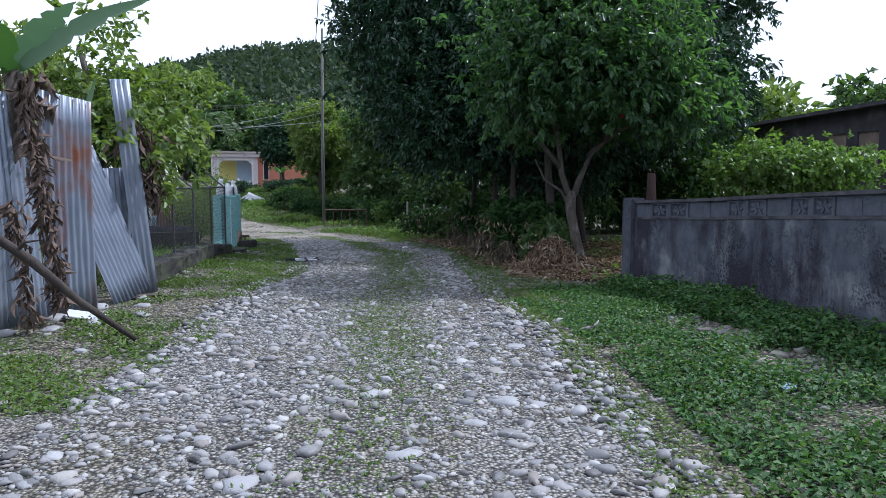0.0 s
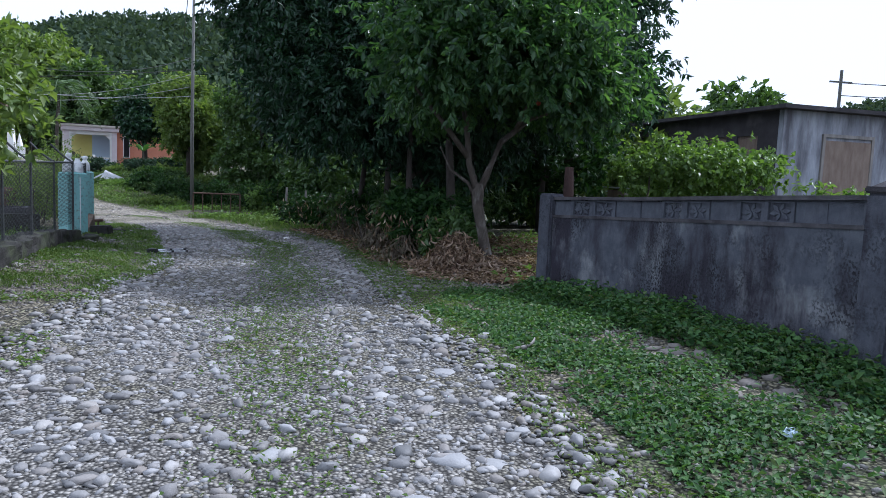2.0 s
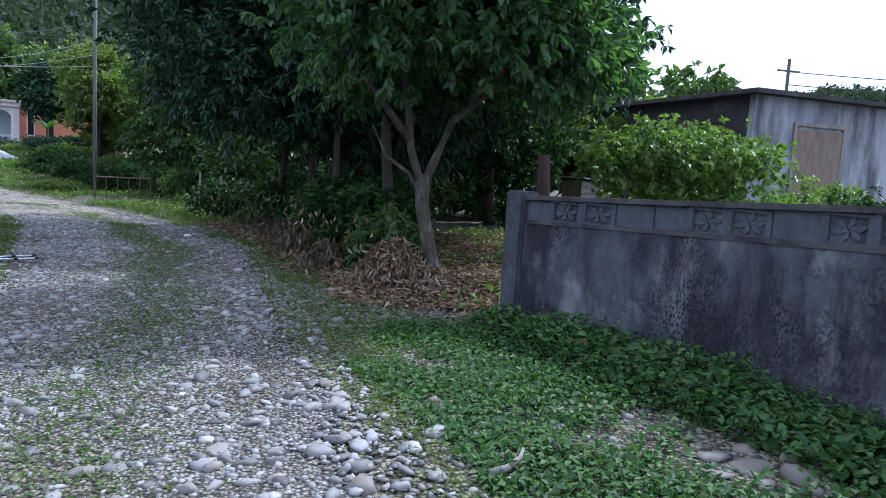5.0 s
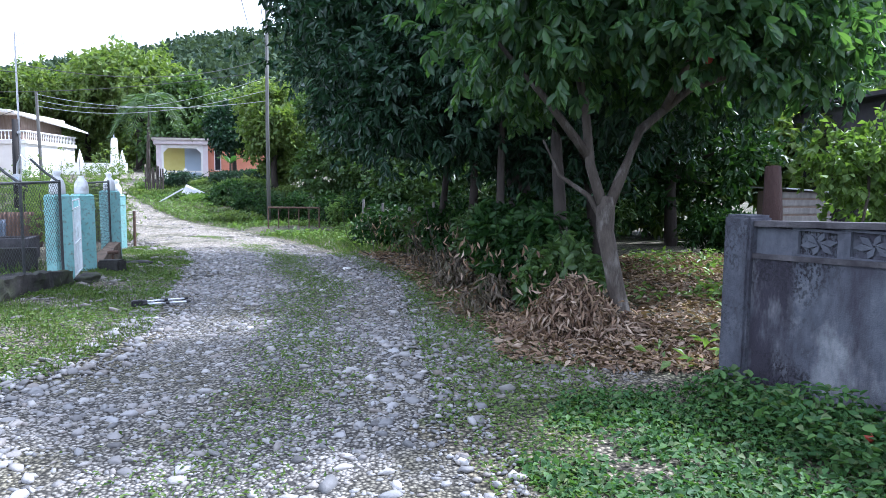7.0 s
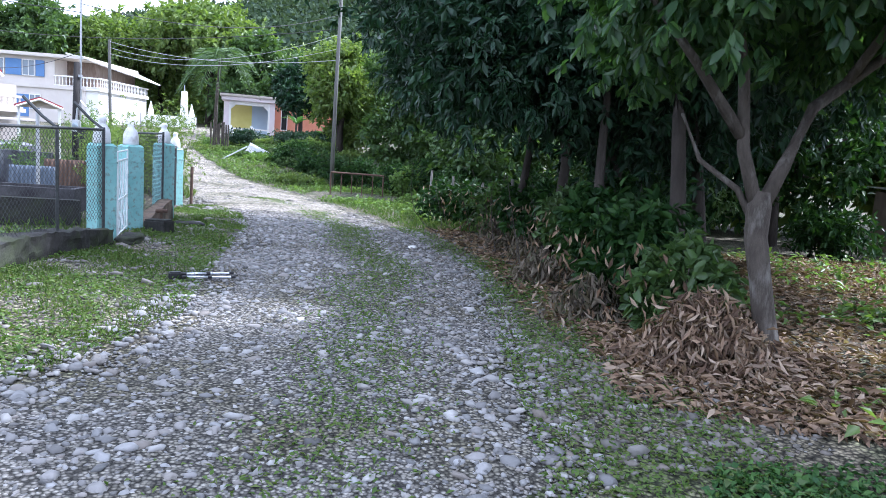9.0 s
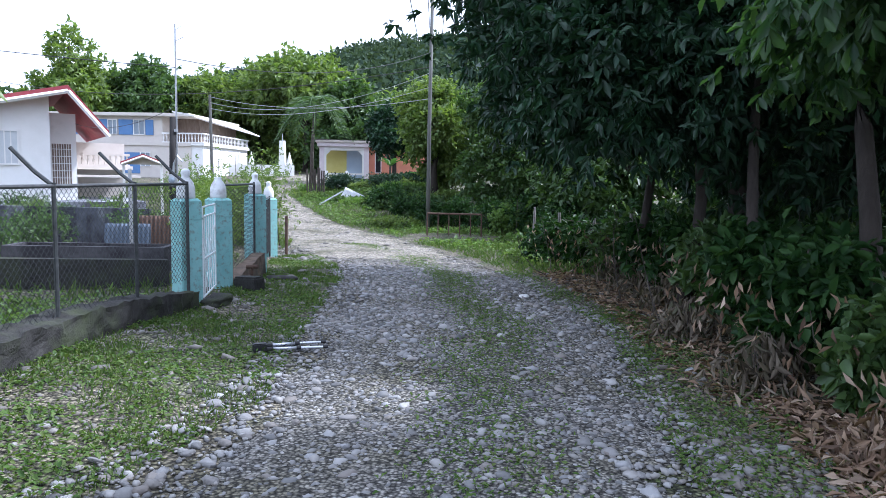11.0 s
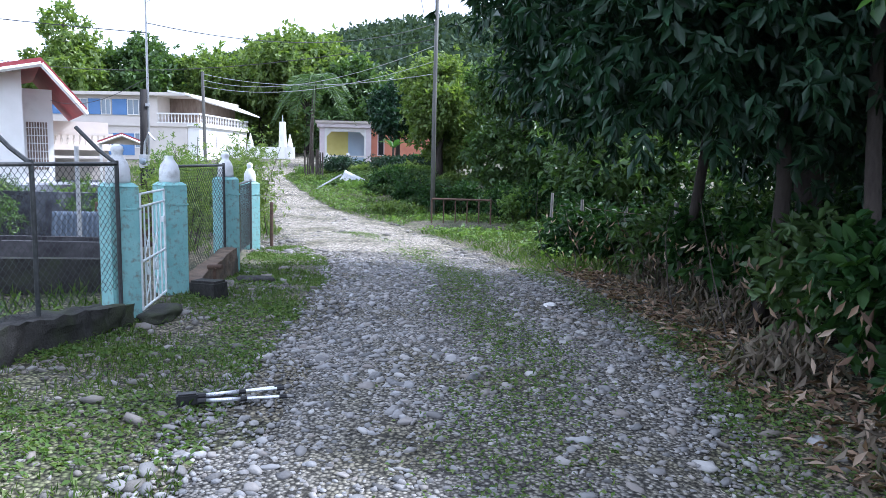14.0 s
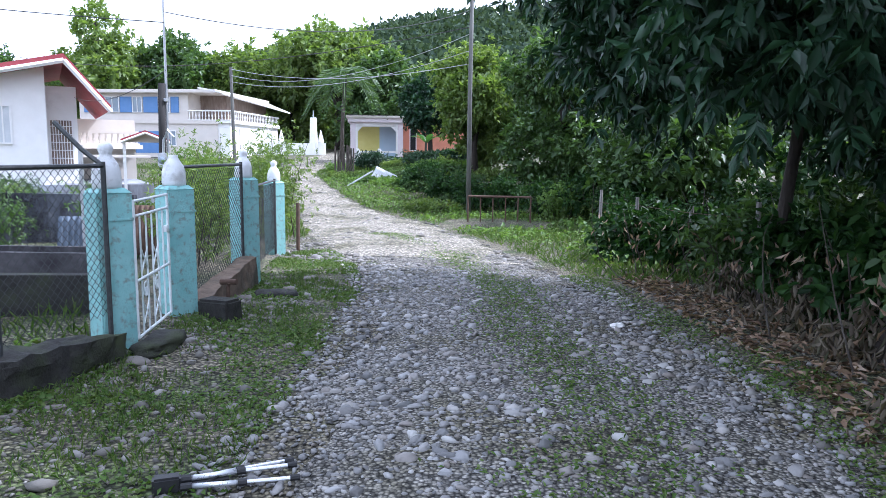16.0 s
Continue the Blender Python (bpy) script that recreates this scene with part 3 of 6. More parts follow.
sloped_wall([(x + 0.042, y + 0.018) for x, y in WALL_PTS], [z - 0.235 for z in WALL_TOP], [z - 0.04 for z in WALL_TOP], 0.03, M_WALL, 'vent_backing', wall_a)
vb_mesh = None
worn_mesh = None
for i in range(4):
    a, b = Vector((*WALL_PTS[i], WALL_TOP[i] - 0.235)), Vector((*WALL_PTS[i + 1], WALL_TOP[i + 1] - 0.235))
    n = max(1, int((b - a).length / 0.31))
    for k in range(n):
        p = a.lerp(b, k / n)
        rz = math.degrees(math.atan2(b.y - a.y, b.x - a.x))
        d = (b - a).normalized()
        p = p + Vector((-d.y, d.x, 0)) * 0.02
        mm = pose(p.x, p.y, p.z, 0, 0, rz) @ Matrix.Diagonal(((b - a).length / n / 0.30, 1, 1, 1))
        if (5 * i + 3 * k) % 7 in (0, 2, 5):  # rendered over: only the rim and a flat face are left
            if worn_mesh is None:
                bm = box(0, 0.30, 0.012, 0.09, 0, 0.195, 0.006)
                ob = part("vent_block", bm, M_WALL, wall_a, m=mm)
                worn_mesh = ob.data
            else:
                ob = new("vent_block", worn_mesh)
                ob.parent, ob.matrix_basis = wall_a, mm
        elif vb_mesh is None:
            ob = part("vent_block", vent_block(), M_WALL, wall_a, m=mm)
            vb_mesh = ob.data
        else:
            ob = new("vent_block", vb_mesh)
            ob.parent, ob.matrix_basis = wall_a, mm

for (x, y, rz, top, w) in ((2.84, 10.66, -66, 1.34, 0.24), (4.06, 6.25, -80, 1.53, 0.30)):
    pil = thing("wall_pillar", pose(x, y, -0.05, 0, 0, rz), "square grey concrete wall pillar with worn edges", "pillar", "pillars of the boundary wall")
    part("shaft", box(-w / 2, w / 2, -0.05, w - 0.05, -0.2, top, 0.02), M_WALL, pil)
    bm = box(-w / 2 - 0.012, w / 2 + 0.012, -0.062, w - 0.038, top, top + 0.05, 0.012)
    bmesh.ops.create_cone(bm, cap_ends=True, segments=4, radius1=w * 0.66, radius2=0.02, depth=0.09, matrix=Matrix.Translation((0, w / 2 - 0.05, top + 0.085)) @ Matrix.Rotation(math.pi / 4, 4, "Z"))
    part("cap", bm, M_WALLTOP, pil) if top > 1.5 else bm.free()


# ---- leafy things ----
def limb(points, r0, r1, sides=9):
    n = len(points)
    return points, [r0 + (r1 - r0) * k / (n - 1) for k in range(n)], sides


def bent(a, b, sag=0.2, n=6, seed=0):
    r = np.random.default_rng(seed)
    a, b = np.array(a, float), np.array(b, float)
    off = r.normal(size=3) * np.linalg.norm(b - a) * sag
    return [tuple(a + (b - a) * s + off * math.sin(math.pi * s) * 0.5 + r.normal(size=3) * 0.01) for s in np.linspace(0, 1, n)]


def tree(name, where, label, trunk_mat, leaf_mat, limbs, leaf_arrays, group=""):
    ob = thing(name, pose(*where), label, "tree", group)
    bm = bmesh.new()
    for pts, radii, sides in limbs:
        add_tube(bm, pts, radii, sides)
    part("trunk", bm, trunk_mat, ob, smooth=True)
    raw("crown", leaf_arrays[0], leaf_arrays[1], leaf_mat, ob)
    return ob


# ackee tree beside the wall, forked low, with a leaning limb
AX, AY = 2.38, 12.35
az = float(land(AX, AY))
ack_limbs = [
    (([(0.12, 0, -0.15), (0.09, 0, 0.06), (0.03, 0.01, 0.35), (-0.04, 0.0, 0.65), (-0.10, 0.03, 0.95), (-0.10, 0.05, 1.18), (-0.09, 0.05, 1.3)], [0.15, 0.105, 0.084, 0.08, 0.084, 0.09, 0.06], 14)),
    limb([(-0.10, 0.05, 1.12), (0.06, 0.1, 1.5), (0.26, 0.2, 1.95), (0.75, 0.3, 2.35), (1.4, 0.2, 2.6), (2.0, 0.0, 3.0)], 0.06, 0.026, 9),
    limb([(-0.10, 0.05, 1.12), (-0.25, 0.1, 1.6), (-0.32, 0.1, 2.2), (-0.5, 0.2, 3.0), (-0.4, 0.3, 3.8)], 0.056, 0.026, 9),
    limb([(-0.28, 0.1, 1.7), (-0.7, 0.0, 2.2), (-1.2, -0.2, 2.7)], 0.05, 0.02, 7),
    limb([(0.5, 0.25, 2.15), (0.7, -0.2, 2.8), (0.9, -0.6, 3.4)], 0.04, 0.02, 7),
    limb([(-0.08, 0.05, 0.98), (-0.25, 0.12, 1.3), (-0.52, 0.25, 1.5), (-0.68, 0.3, 1.85)], 0.032, 0.014, 7),
]
ack_lobes = [(0.2, 0.3, 3.9, 2.0, 1.7, 1.1), (-0.8, -0.1, 3.1, 1.05, 1.1, 0.85), (1.2, -0.1, 3.2, 1.0, 0.9, 0.7), (0.3, -0.9, 3.2, 1.2, 0.8, 0.8),
             (-0.8, 1.5, 2.6, 0.6, 0.9, 0.5), (0.0, 0.2, 4.5, 1.2, 1.1, 0.8), (0.9, 1.5, 3.0, 1.2, 1.1, 0.8), (1.3, -0.7, 2.6, 0.8, 0.55, 0.5), (2.2, 0.6, 2.9, 0.8, 0.6, 0.5)]
tree("ackee_tree", (AX, AY, az), "ackee tree with forked grey trunk and glossy green leaves", M_BARK, F_ACKEE, ack_limbs, crown(ack_lobes, 4700, 9, 0.125, 0.054, 0.32, 0.5, (0.36, 0.5)))

# great dark tree over the track
DX, DY = 2.6, 20.5
dk_limbs = [limb([(0, 0, -0.6), (0.05, 0, 0.6), (-0.1, 0, 1.6), (-0.2, 0.1, 3.0), (-0.3, 0, 5.0)], 0.34, 0.14, 12)]
for k, (tx, ty, tz) in enumerate(((-2.6, -1.5, 4.2), (-1.6, -3.0, 4.8), (1.8, -2.2, 5.0), (2.4, 1.0, 5.2), (-2.4, 1.4, 5.4), (0.4, 2.2, 6.0))):
    dk_limbs.append(limb(bent((-0.15, 0, 1.8 + 0.25 * k), (tx, ty, tz), 0.15, 6, k), 0.13, 0.03, 8))
for k, (bx, by, rr) in enumerate(((-1.7, -3.6, 0.10), (-0.9, -5.0, 0.08), (0.9, -3.0, 0.12), (-1.9, -0.6, 0.09), (-0.3, -6.2, 0.10))):
    dk_limbs.append(limb(bent((bx, by, -0.5), (bx * 0.7 - 0.2, by * 0.8, 3.2), 0.1, 6, 30 + k), rr, rr * 0.5, 8))
dk_lobes = [(4.4, -0.5, 7.0, 2.0, 2.2, 1.8), (2.4, 0, 8.2, 2.4, 2.4, 1.5), (-0.4, 0, 5.6, 3.8, 3.6, 2.9), (-2.3, -2.2, 4.2, 2.2, 2.2, 1.9), (-0.6, -3.4, 4.4, 2.4, 2.0, 1.9), (2.2, -2.6, 4.6, 2.3, 2.2, 2.0), (3.4, 0, 4.8, 2.2, 2.4, 2.2),
            (-3.0, 0.6, 4.6, 1.9, 2.2, 2.0), (0, -1, 8.0, 2.8, 2.6, 1.8), (-2.0, -3.6, 3.0, 1.4, 1.5, 1.15), (-3.1, -0.6, 3.2, 1.2, 1.6, 1.2), (0.2, -2.6, 2.6, 2.0, 1.6, 1.2), (0.6, 0.8, 2.6, 2.2, 1.8, 1.4), (-3.9, 0.2, 6.0, 1.7, 2.0, 1.8), (-3.2, -1.8, 6.2, 1.8, 1.8, 1.5), (0.6, -5.0, 3.4, 1.8, 1.4, 1.1), (2.8, -4.6, 3.8, 1.5, 1.4, 1.2)]
tree("mango_tree", (DX, DY, float(land(DX, DY))), "huge dark mango tree with dense drooping leaves over the track", M_BARK_DARK, F_DARK, dk_limbs, crown(dk_lobes, 22000, 8, 0.165, 0.062, 0.5, 0.35))


def simple_tree(name, x, y, h, spread, leaf, label, n=1500, ln=0.28, seed=1, bark=M_BARK_DARK, low=0.2, group=""):
    r = np.random.default_rng(seed)
    lobes = []
    for k in range(9):
        a = 2 * math.pi * k / 5 + r.random()
        q = spread * (0.35 + 0.3 * r.random() if k < 8 else 0.0)
        lobes.append((q * math.cos(a), q * math.sin(a), h * (low + (0.78 - low) * r.random() if k < 8 else 0.80), spread * (0.45 + 0.2 * r.random()), spread * (0.45 + 0.2 * r.random()), h * (0.17 + 0.06 * r.random())))
    limbs_ = [limb([(0, 0, -0.4), (0.05 * h * (r.random() - 0.5), 0, h * 0.25), (0.1 * h * (r.random() - 0.5), 0.03 * h, h * 0.6), (0, 0, h * 0.85)], 0.035 * h, 0.008 * h, 8)]
    for l in lobes[:6]:
        limbs_.append(limb(bent((0, 0.01, h * (0.25 + 0.2 * r.random())), l[:3], 0.15, 5, seed + 3), 0.014 * h, 0.004 * h, 6))
    return tree(name, (x, y, float(land(x, y))), label, bark, leaf, limbs_, crown(lobes, n, 7, ln * 0.9, ln * 0.48, 0.4, 0.12), group)


def shrub(x, y, rx, ry, h, leaf, label, n=400, ln=0.12, wide=0.4, name="shrub", group="", hang=0.2, stems=6, outline=None):
    z = float(land(x, y))
    ob = thing(name, pose(x, y, z), label, "shrub", group)
    r = np.random.default_rng(int(abs(x * 31 + y * 17) * 10))
    for k in range(stems):
        t = ((r.random() - 0.5) * rx * 1.3, (r.random() - 0.5) * ry * 1.3, h * (0.6 + 0.35 * r.random()))
        part("stem", tube(bent((t[0] * 0.4, t[1] * 0.4, -0.15), t, 0.15, 4, k), [0.014, 0.011, 0.008, 0.005], 5), M_BARK, ob)
    lobes = [(0, 0, h * 0.5, rx * 0.8, ry * 0.8, h * 0.5)] + [((r.random() - 0.5) * rx, (r.random() - 0.5) * ry, h * (0.3 + 0.5 * r.random()), rx * 0.5, ry * 0.5, h * 0.3) for _ in range(4)]
    v, f = crown(lobes, n, 7, ln, ln * wide, 0.2, hang, outline)
    v[:, 2] = np.maximum(v[:, 2], -0.05)
    raw("leaves", v, f, leaf, ob)
    return ob


simple_tree("garden_tree", -5.2, 10.9, 4.1, 1.7, F_LIGHT, "bushy light green garden tree behind the chain-link fence", 1200, 0.15, 5, M_BARK, 0.42)

# hedge of mixed shrubs along the foot of the dark tree
HEDGE = [(2.0, 13.3, 0.5, 0.6, 0.8), (1.75, 14.3, 0.6, 0.7, 1.1), (1.75, 15.4, 0.7, 0.8, 1.3), (1.7, 16.7, 0.8, 0.8, 1.3), (1.4, 18.0, 0.8, 0.8, 1.2), (1.1, 19.4, 0.8, 0.9, 1.2), (0.6, 20.9, 0.8, 0.9, 1.1),
         (0.2, 22.4, 0.9, 0.9, 1.1), (-0.3, 24.2, 1.0, 1.0, 1.1), (-0.6, 26.2, 1.3, 1.1, 1.0), (2.5, 16.7, 0.7, 1.1, 1.5), (2.6, 19.0, 0.9, 1.2, 1.6), (1.9, 22.0, 1.2, 1.2, 1.6), (1.0, 25.5, 1.4, 1.3, 1.5)]
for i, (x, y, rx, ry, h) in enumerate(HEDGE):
    shrub(x, y, rx, ry, h * (0.88 if y > 15 else 1.0), F_SHRUB_SHADED if i % 3 else F_MID, "tangled green hedge shrub beside the track", 300, 0.125, 0.52, group="hedge along the track", name="hedge_shrub", hang=0.25, outline=(0.48, 0.42))

# trees and bushes beyond the bend
simple_tree("roadside_tree", -2.6, 38.0, 6.2, 2.4, F_MID, "leafy green roadside tree behind the iron railing", 3000, 0.25, 11)
simple_tree("roadside_tree", -7.0, 43.0, 5.9, 1.8, F_LIGHT, "tall light green roadside tree near the orange house", 3000, 0.25, 12)
simple_tree("breadfruit_tree", -11.0, 50.6, 4.9, 1.7, F_DARK, "dark leafy tree overhanging the orange wall", 1700, 0.3, 19, low=0.55)
simple_tree("roadside_tree", 1.2, 33.0, 6.4, 2.8, F_MID, "leafy green roadside tree behind the iron railing", 2200, 0.28, 13)
simple_tree("roadside_tree", -1.0, 45.0, 8.5, 4.0, F_MID, "leafy green roadside tree behind the iron railing", 1700, 0.42, 14)
simple_tree("breadfruit_tree", -11.6, 58.5, 5.2, 2.0, F_DARK, "dark broad tree leaning over the orange house", 1500, 0.36, 15, low=0.6)
simple_tree("shade_tree", -28.0, 80.0, 12.3, 6.6, F_LIGHT, "wide light green shade tree on the hillside", 2600, 0.62, 16)
simple_tree("shade_tree", -22.0, 76.0, 9.0, 4.5, F_MID, "dark green shade tree behind the white wall", 2000, 0.62, 17)
simple_tree("shade_tree", -14.0, 74.0, 8.0, 4.0, F_MID, "green shade tree behind the orange house", 1700, 0.55, 18)
for k, (x, y, h, w) in enumerate(((-50, 73, 14.5, 5.0), (-44, 77, 11.5, 4.5), (-38.5, 80, 10.5, 4.5), (-57, 64, 11, 6), (-35, 84, 11, 5))):
    simple_tree("background_tree", x, y, h, w, F_MID if k % 2 else F_LIGHT, "tall green tree behind the two-storey house", 1500, 0.6, 20 + k, group="trees behind the two-storey house")
for k, (x, y, h, w) in enumerate(((20, 34, 6.8, 4.2), (27, 38, 5.4, 5), (35, 42, 5.4, 5), (13.5, 30, 5.8, 3.5), (45, 45, 5.6, 6), (8.5, 30.0, 6.0, 3.5))):
    simple_tree("background_tree", x, y, h, w, F_LIGHT if k % 2 else F_MID, "green tree behind the abandoned building", 1300, 0.5, 40 + k, group="trees behind the abandoned building")

# low bushes between the track and the orange house
r5 = np.random.default_rng(5)
for k in range(85):
    x, y = -14.5 + 15 * r5.random(), 33 + 13.5 * r5.random()
    if x < float(np.interp(y, [q[1] for q in HILL_R], [q[0] for q in HILL_R])) + 1.1 or (-5.6 < x < -2.8 and y < 33.2):
        continue
    shrub(x, y, 0.8 + 0.6 * r5.random(), 0.8, 0.15 + 0.4 * r5.random() ** 2 + (0.7 if x > -3 else 0), (F_MID, F_VINE, F_LIGHT)[k % 3], "low green bush on the grassy bank", 220, 0.12, 0.45, name="bush", group="bushes on the bank")
for k, (x, y, s, h) in enumerate(((-14.2, 47.2, 0.8, 0.3), (-13.0, 46.6, 1.0, 0.35), (-12.0, 46.6, 1.1, 0.5), (-11.0, 48.6, 1.1, 0.6), (-12.4, 45.2, 1.2, 0.9), (-10.2, 44.8, 1.1, 0.8), (-9.0, 46.6, 1.0, 0.7), (-9.8, 48.6, 1.2, 0.6), (-8.6, 48.2, 1.2, 0.8))):
    shrub(x, y, s, s, h, F_DARK, "dark green bush in front of the orange house", 420, 0.13, 0.4, name="bush", group="bushes on the bank")
for (x, y, s_, h) in ((-5.4, 34.9, 0.9, 1.0), (-4.2, 34.3, 0.9, 1.2), (-3.0, 33.9, 0.9, 1.3), (-1.8, 33.4, 1.0, 1.4), (-6.8, 36.6, 1.0, 1.1), (-8.2, 38.6, 1.0, 1.0), (-0.8, 31.6, 1.0, 1.3), (-0.4, 29.2, 1.0, 1.2)):
    shrub(x, y, s_, s_, h, F_SHRUB_SHADED, "dark green bush behind the iron railing", 330, 0.13, 0.45, name="bush", group="bushes on the bank")
# garden shrubs behind the fence and gate
for k, (x, y, s, h, lf) in enumerate(((-6.9, 20.6, 0.8, 1.5, F_LIGHT), (-7.6, 22.0, 0.9, 1.6, F_LIGHT), (-8.6, 21.2, 0.9, 1.3, F_MID), (-8.6, 26.0, 1.0, 1.7, F_LIGHT), (-7.9, 24.6, 0.8, 2.0, F_LIGHT), (-10.4, 20.2, 0.9, 1.2, F_MID), (-12.0, 22.8, 0.9, 1.5, F_MID), (-14.2, 24.4, 0.8, 1.4, F_LIGHT), (-9.6, 18.3, 0.6, 0.9, F_MID), (-12.4, 19.0, 0.7, 1.3, F_MID), (-9.3, 25.3, 1.1, 2.5, F_LIGHT), (-8.0, 25.9, 0.9, 2.6, F_LIGHT), (-10.6, 26.8, 0.9, 2.2, F_VINE), (-13.0, 30.5, 1.0, 2.0, F_LIGHT), (-11.6, 24.2, 0.8, 1.6, F_VINE), (-16.6, 27.2, 0.8, 1.5, F_MID))):
    shrub(x, y, s, s, h * (1.0 if k in (0, 1, 3, 4, 10, 11, 12, 13) else 0.75), lf, "green garden shrub behind the chain-link fence", 420, 0.085, 0.3, name="garden_shrub", group="garden shrubs")


# ---- far hill ----
RID_X = [-420, -260, -190, -125, -90, -70, -50, -20, 20, 60, 100, 160, 200, 230, 300, 420]
RID_Z = [16, 22, 27, 34, 41, 45, 47, 49, 50, 40, 24, 20, 29, 37, 41, 34]


def hill_z(x, y):
    t = np.clip((y - 95) / 165.0, 0, 1)
    return np.interp(x, RID_X, RID_Z) * (t ** 1.2) + 2.0


hx, hy = np.linspace(-420, 420, 57), np.linspace(95, 300, 15)
HX, HY = np.meshgrid(hx, hy)
hi = np.arange(HX.size).reshape(HX.shape)
hill = raw("backdrop_hill", np.stack([HX, HY, hill_z(HX, HY) - 3 - 0.15 * np.clip(HY - 262, 0, 99)], -1).reshape(-1, 3), np.stack([hi[:-1, :-1], hi[:-1, 1:], hi[1:, 1:], hi[1:, :-1]], -1).reshape(-1, 4), M_HILL, None, "", True)
tagged(hill, "long wooded green hill under a bright sky", "hill", "", "structure")
N = 6400
hp = np.column_stack([-330 + 700 * rng.random(N), 98 + 168 * rng.random(N) ** 0.8])
hp = hp[np.abs(hp[:, 0]) < 1.15 * hp[:, 1] + 30]  # the slopes that face the village
N = len(hp)
size = 3.0 + 2.6 * rng.random(N)
ctr = np.column_stack([hp, hill_z(hp[:, 0], hp[:, 1]) - 2.2])
per = 44
d = unit(rng.normal(size=(N * per, 3)))
d[:, 2] = np.abs(d[:, 2]) * 1.1 - 0.15
base = np.repeat(ctr, per, 0) + d * np.repeat(size, per)[:, None] * (0.75 + 0.35 * rng.random((N * per, 1)))
v, f = leaves(base, unit(d * 0.4 + rng.normal(size=d.shape)), 1.7 * (0.6 + 0.7 * rng.random(len(d))), 1.2, 0.1)
tagged(raw("far_woods", v, f, F_FAR_HAZE), "dense distant tree crowns covering the hill", "woods", "", "stuff")


# ---- stones, grass and litter ----
def ico(sub):
    bm = bmesh.new()
    bmesh.ops.create_icosphere(bm, subdivisions=sub, radius=1)
    v = np.array([x.co[:] for x in bm.verts])
    f = np.array([[x.index for x in q.verts] for q in bm.faces])
    bm.free()
    return v, f


ICO1, ICO2 = ico(1), ico(2)
OCT = (np.array([(1, 0, 0), (0, 1, 0), (-1, 0, 0), (0, -1, 0), (0.1, -0.1, 0.9), (0, 0, -1)], float), np.array([(0, 1, 4), (1, 2, 4), (2, 3, 4), (3, 0, 4), (1, 0, 5), (2, 1, 5), (3, 2, 5), (0, 3, 5)]))


def stones(p3, size, sub, sink=0.25):
    """Flattened, uneven pebbles at the places given."""
    bv, bf = (OCT, ICO1, ICO2)[sub]
    n, k = len(p3), len(bv)
    sc = size[:, None] * np.column_stack([0.8 + 0.5 * rng.random(n), 0.55 + 0.35 * rng.random(n), 0.30 + 0.28 * rng.random(n)])
    a = 2 * math.pi * rng.random(n)
    jit = 1 + 0.16 * rng.normal(size=(n, k, 1))
    v = bv[None] * jit * sc[:, None]
    tilt = 0.35 * rng.normal(size=n)
    y, z = v[..., 1] * np.cos(tilt)[:, None] - v[..., 2] * np.sin(tilt)[:, None], v[..., 1] * np.sin(tilt)[:, None] + v[..., 2] * np.cos(tilt)[:, None]
    x = v[..., 0]
    out = np.stack([x * np.cos(a)[:, None] - y * np.sin(a)[:, None], x * np.sin(a)[:, None] + y * np.cos(a)[:, None], z], -1)
    out = out + p3[:, None]
    out[..., 2] += (sc[:, 2] * (0.5 - sink))[:, None]
    return out.reshape(-1, 3), (bf[None] + (np.arange(n) * k)[:, None, None]).reshape(-1, 3)


ROAD_POLY = [(a - 0.15, y) for y, a in zip(ROAD_Y[1:], ROAD_L[1:])] + [(b + 0.1, y) for y, b in reversed(list(zip(ROAD_Y[1:], ROAD_R[1:])))]


def mid_strip(p):
    """How far into the grassy crown between the wheel tracks."""
    c = 0.12 * np.sin(1.3 * p[:, 1]) + (np.interp(p[:, 1], ROAD_Y, ROAD_L) * 0.42 + np.interp(p[:, 1], ROAD_Y, ROAD_R) * 0.58)
    return np.exp(-(((p[:, 0] - c) / 0.36) ** 2)) * (0.35 + 0.65 * patchy(p, 1.3, 2.0))


p = in_area(84000, [(-2.4, -2.5), (1.7, -2.5)] + [(1.5, 5), (1.2, 7.6), (0.95, 10), (0.7, 12.7), (0.4, 16), (-0.6, 19.5), (-1.3, 22), (-5.2, 22), (-4.0, 19.5), (-3.2, 16), (-2.6, 12.7), (-2.75, 10), (-2.6, 7.6), (-2.4, 5)])
keep_p = rng.random(len(p)) < np.clip(0.45 + 0.75 * patchy(p, 0.9), 0, 1) * (1 - 0.85 * mid_strip(p)) * np.where(p[:, 1] > 9, 0.8, 0.62)
p = p[keep_p]
s = np.exp(rng.normal(math.log(0.0135), 0.55, len(p))).clip(0.007, 0.05) * np.where(p[:, 1] < 9, 1.25, 1.0)
big = s > 0.036
small = s < 0.0125
mid = ~big & ~small
road_stones = join([stones(on_land(p[q], 0.008), s[q], k) for q, k in ((big, 2), (mid, 1), (small, 0))])
tagged(raw("road_gravel", *road_stones, M_STONE), "pale rounded river stones packed into the track", "gravel", "", "stuff")
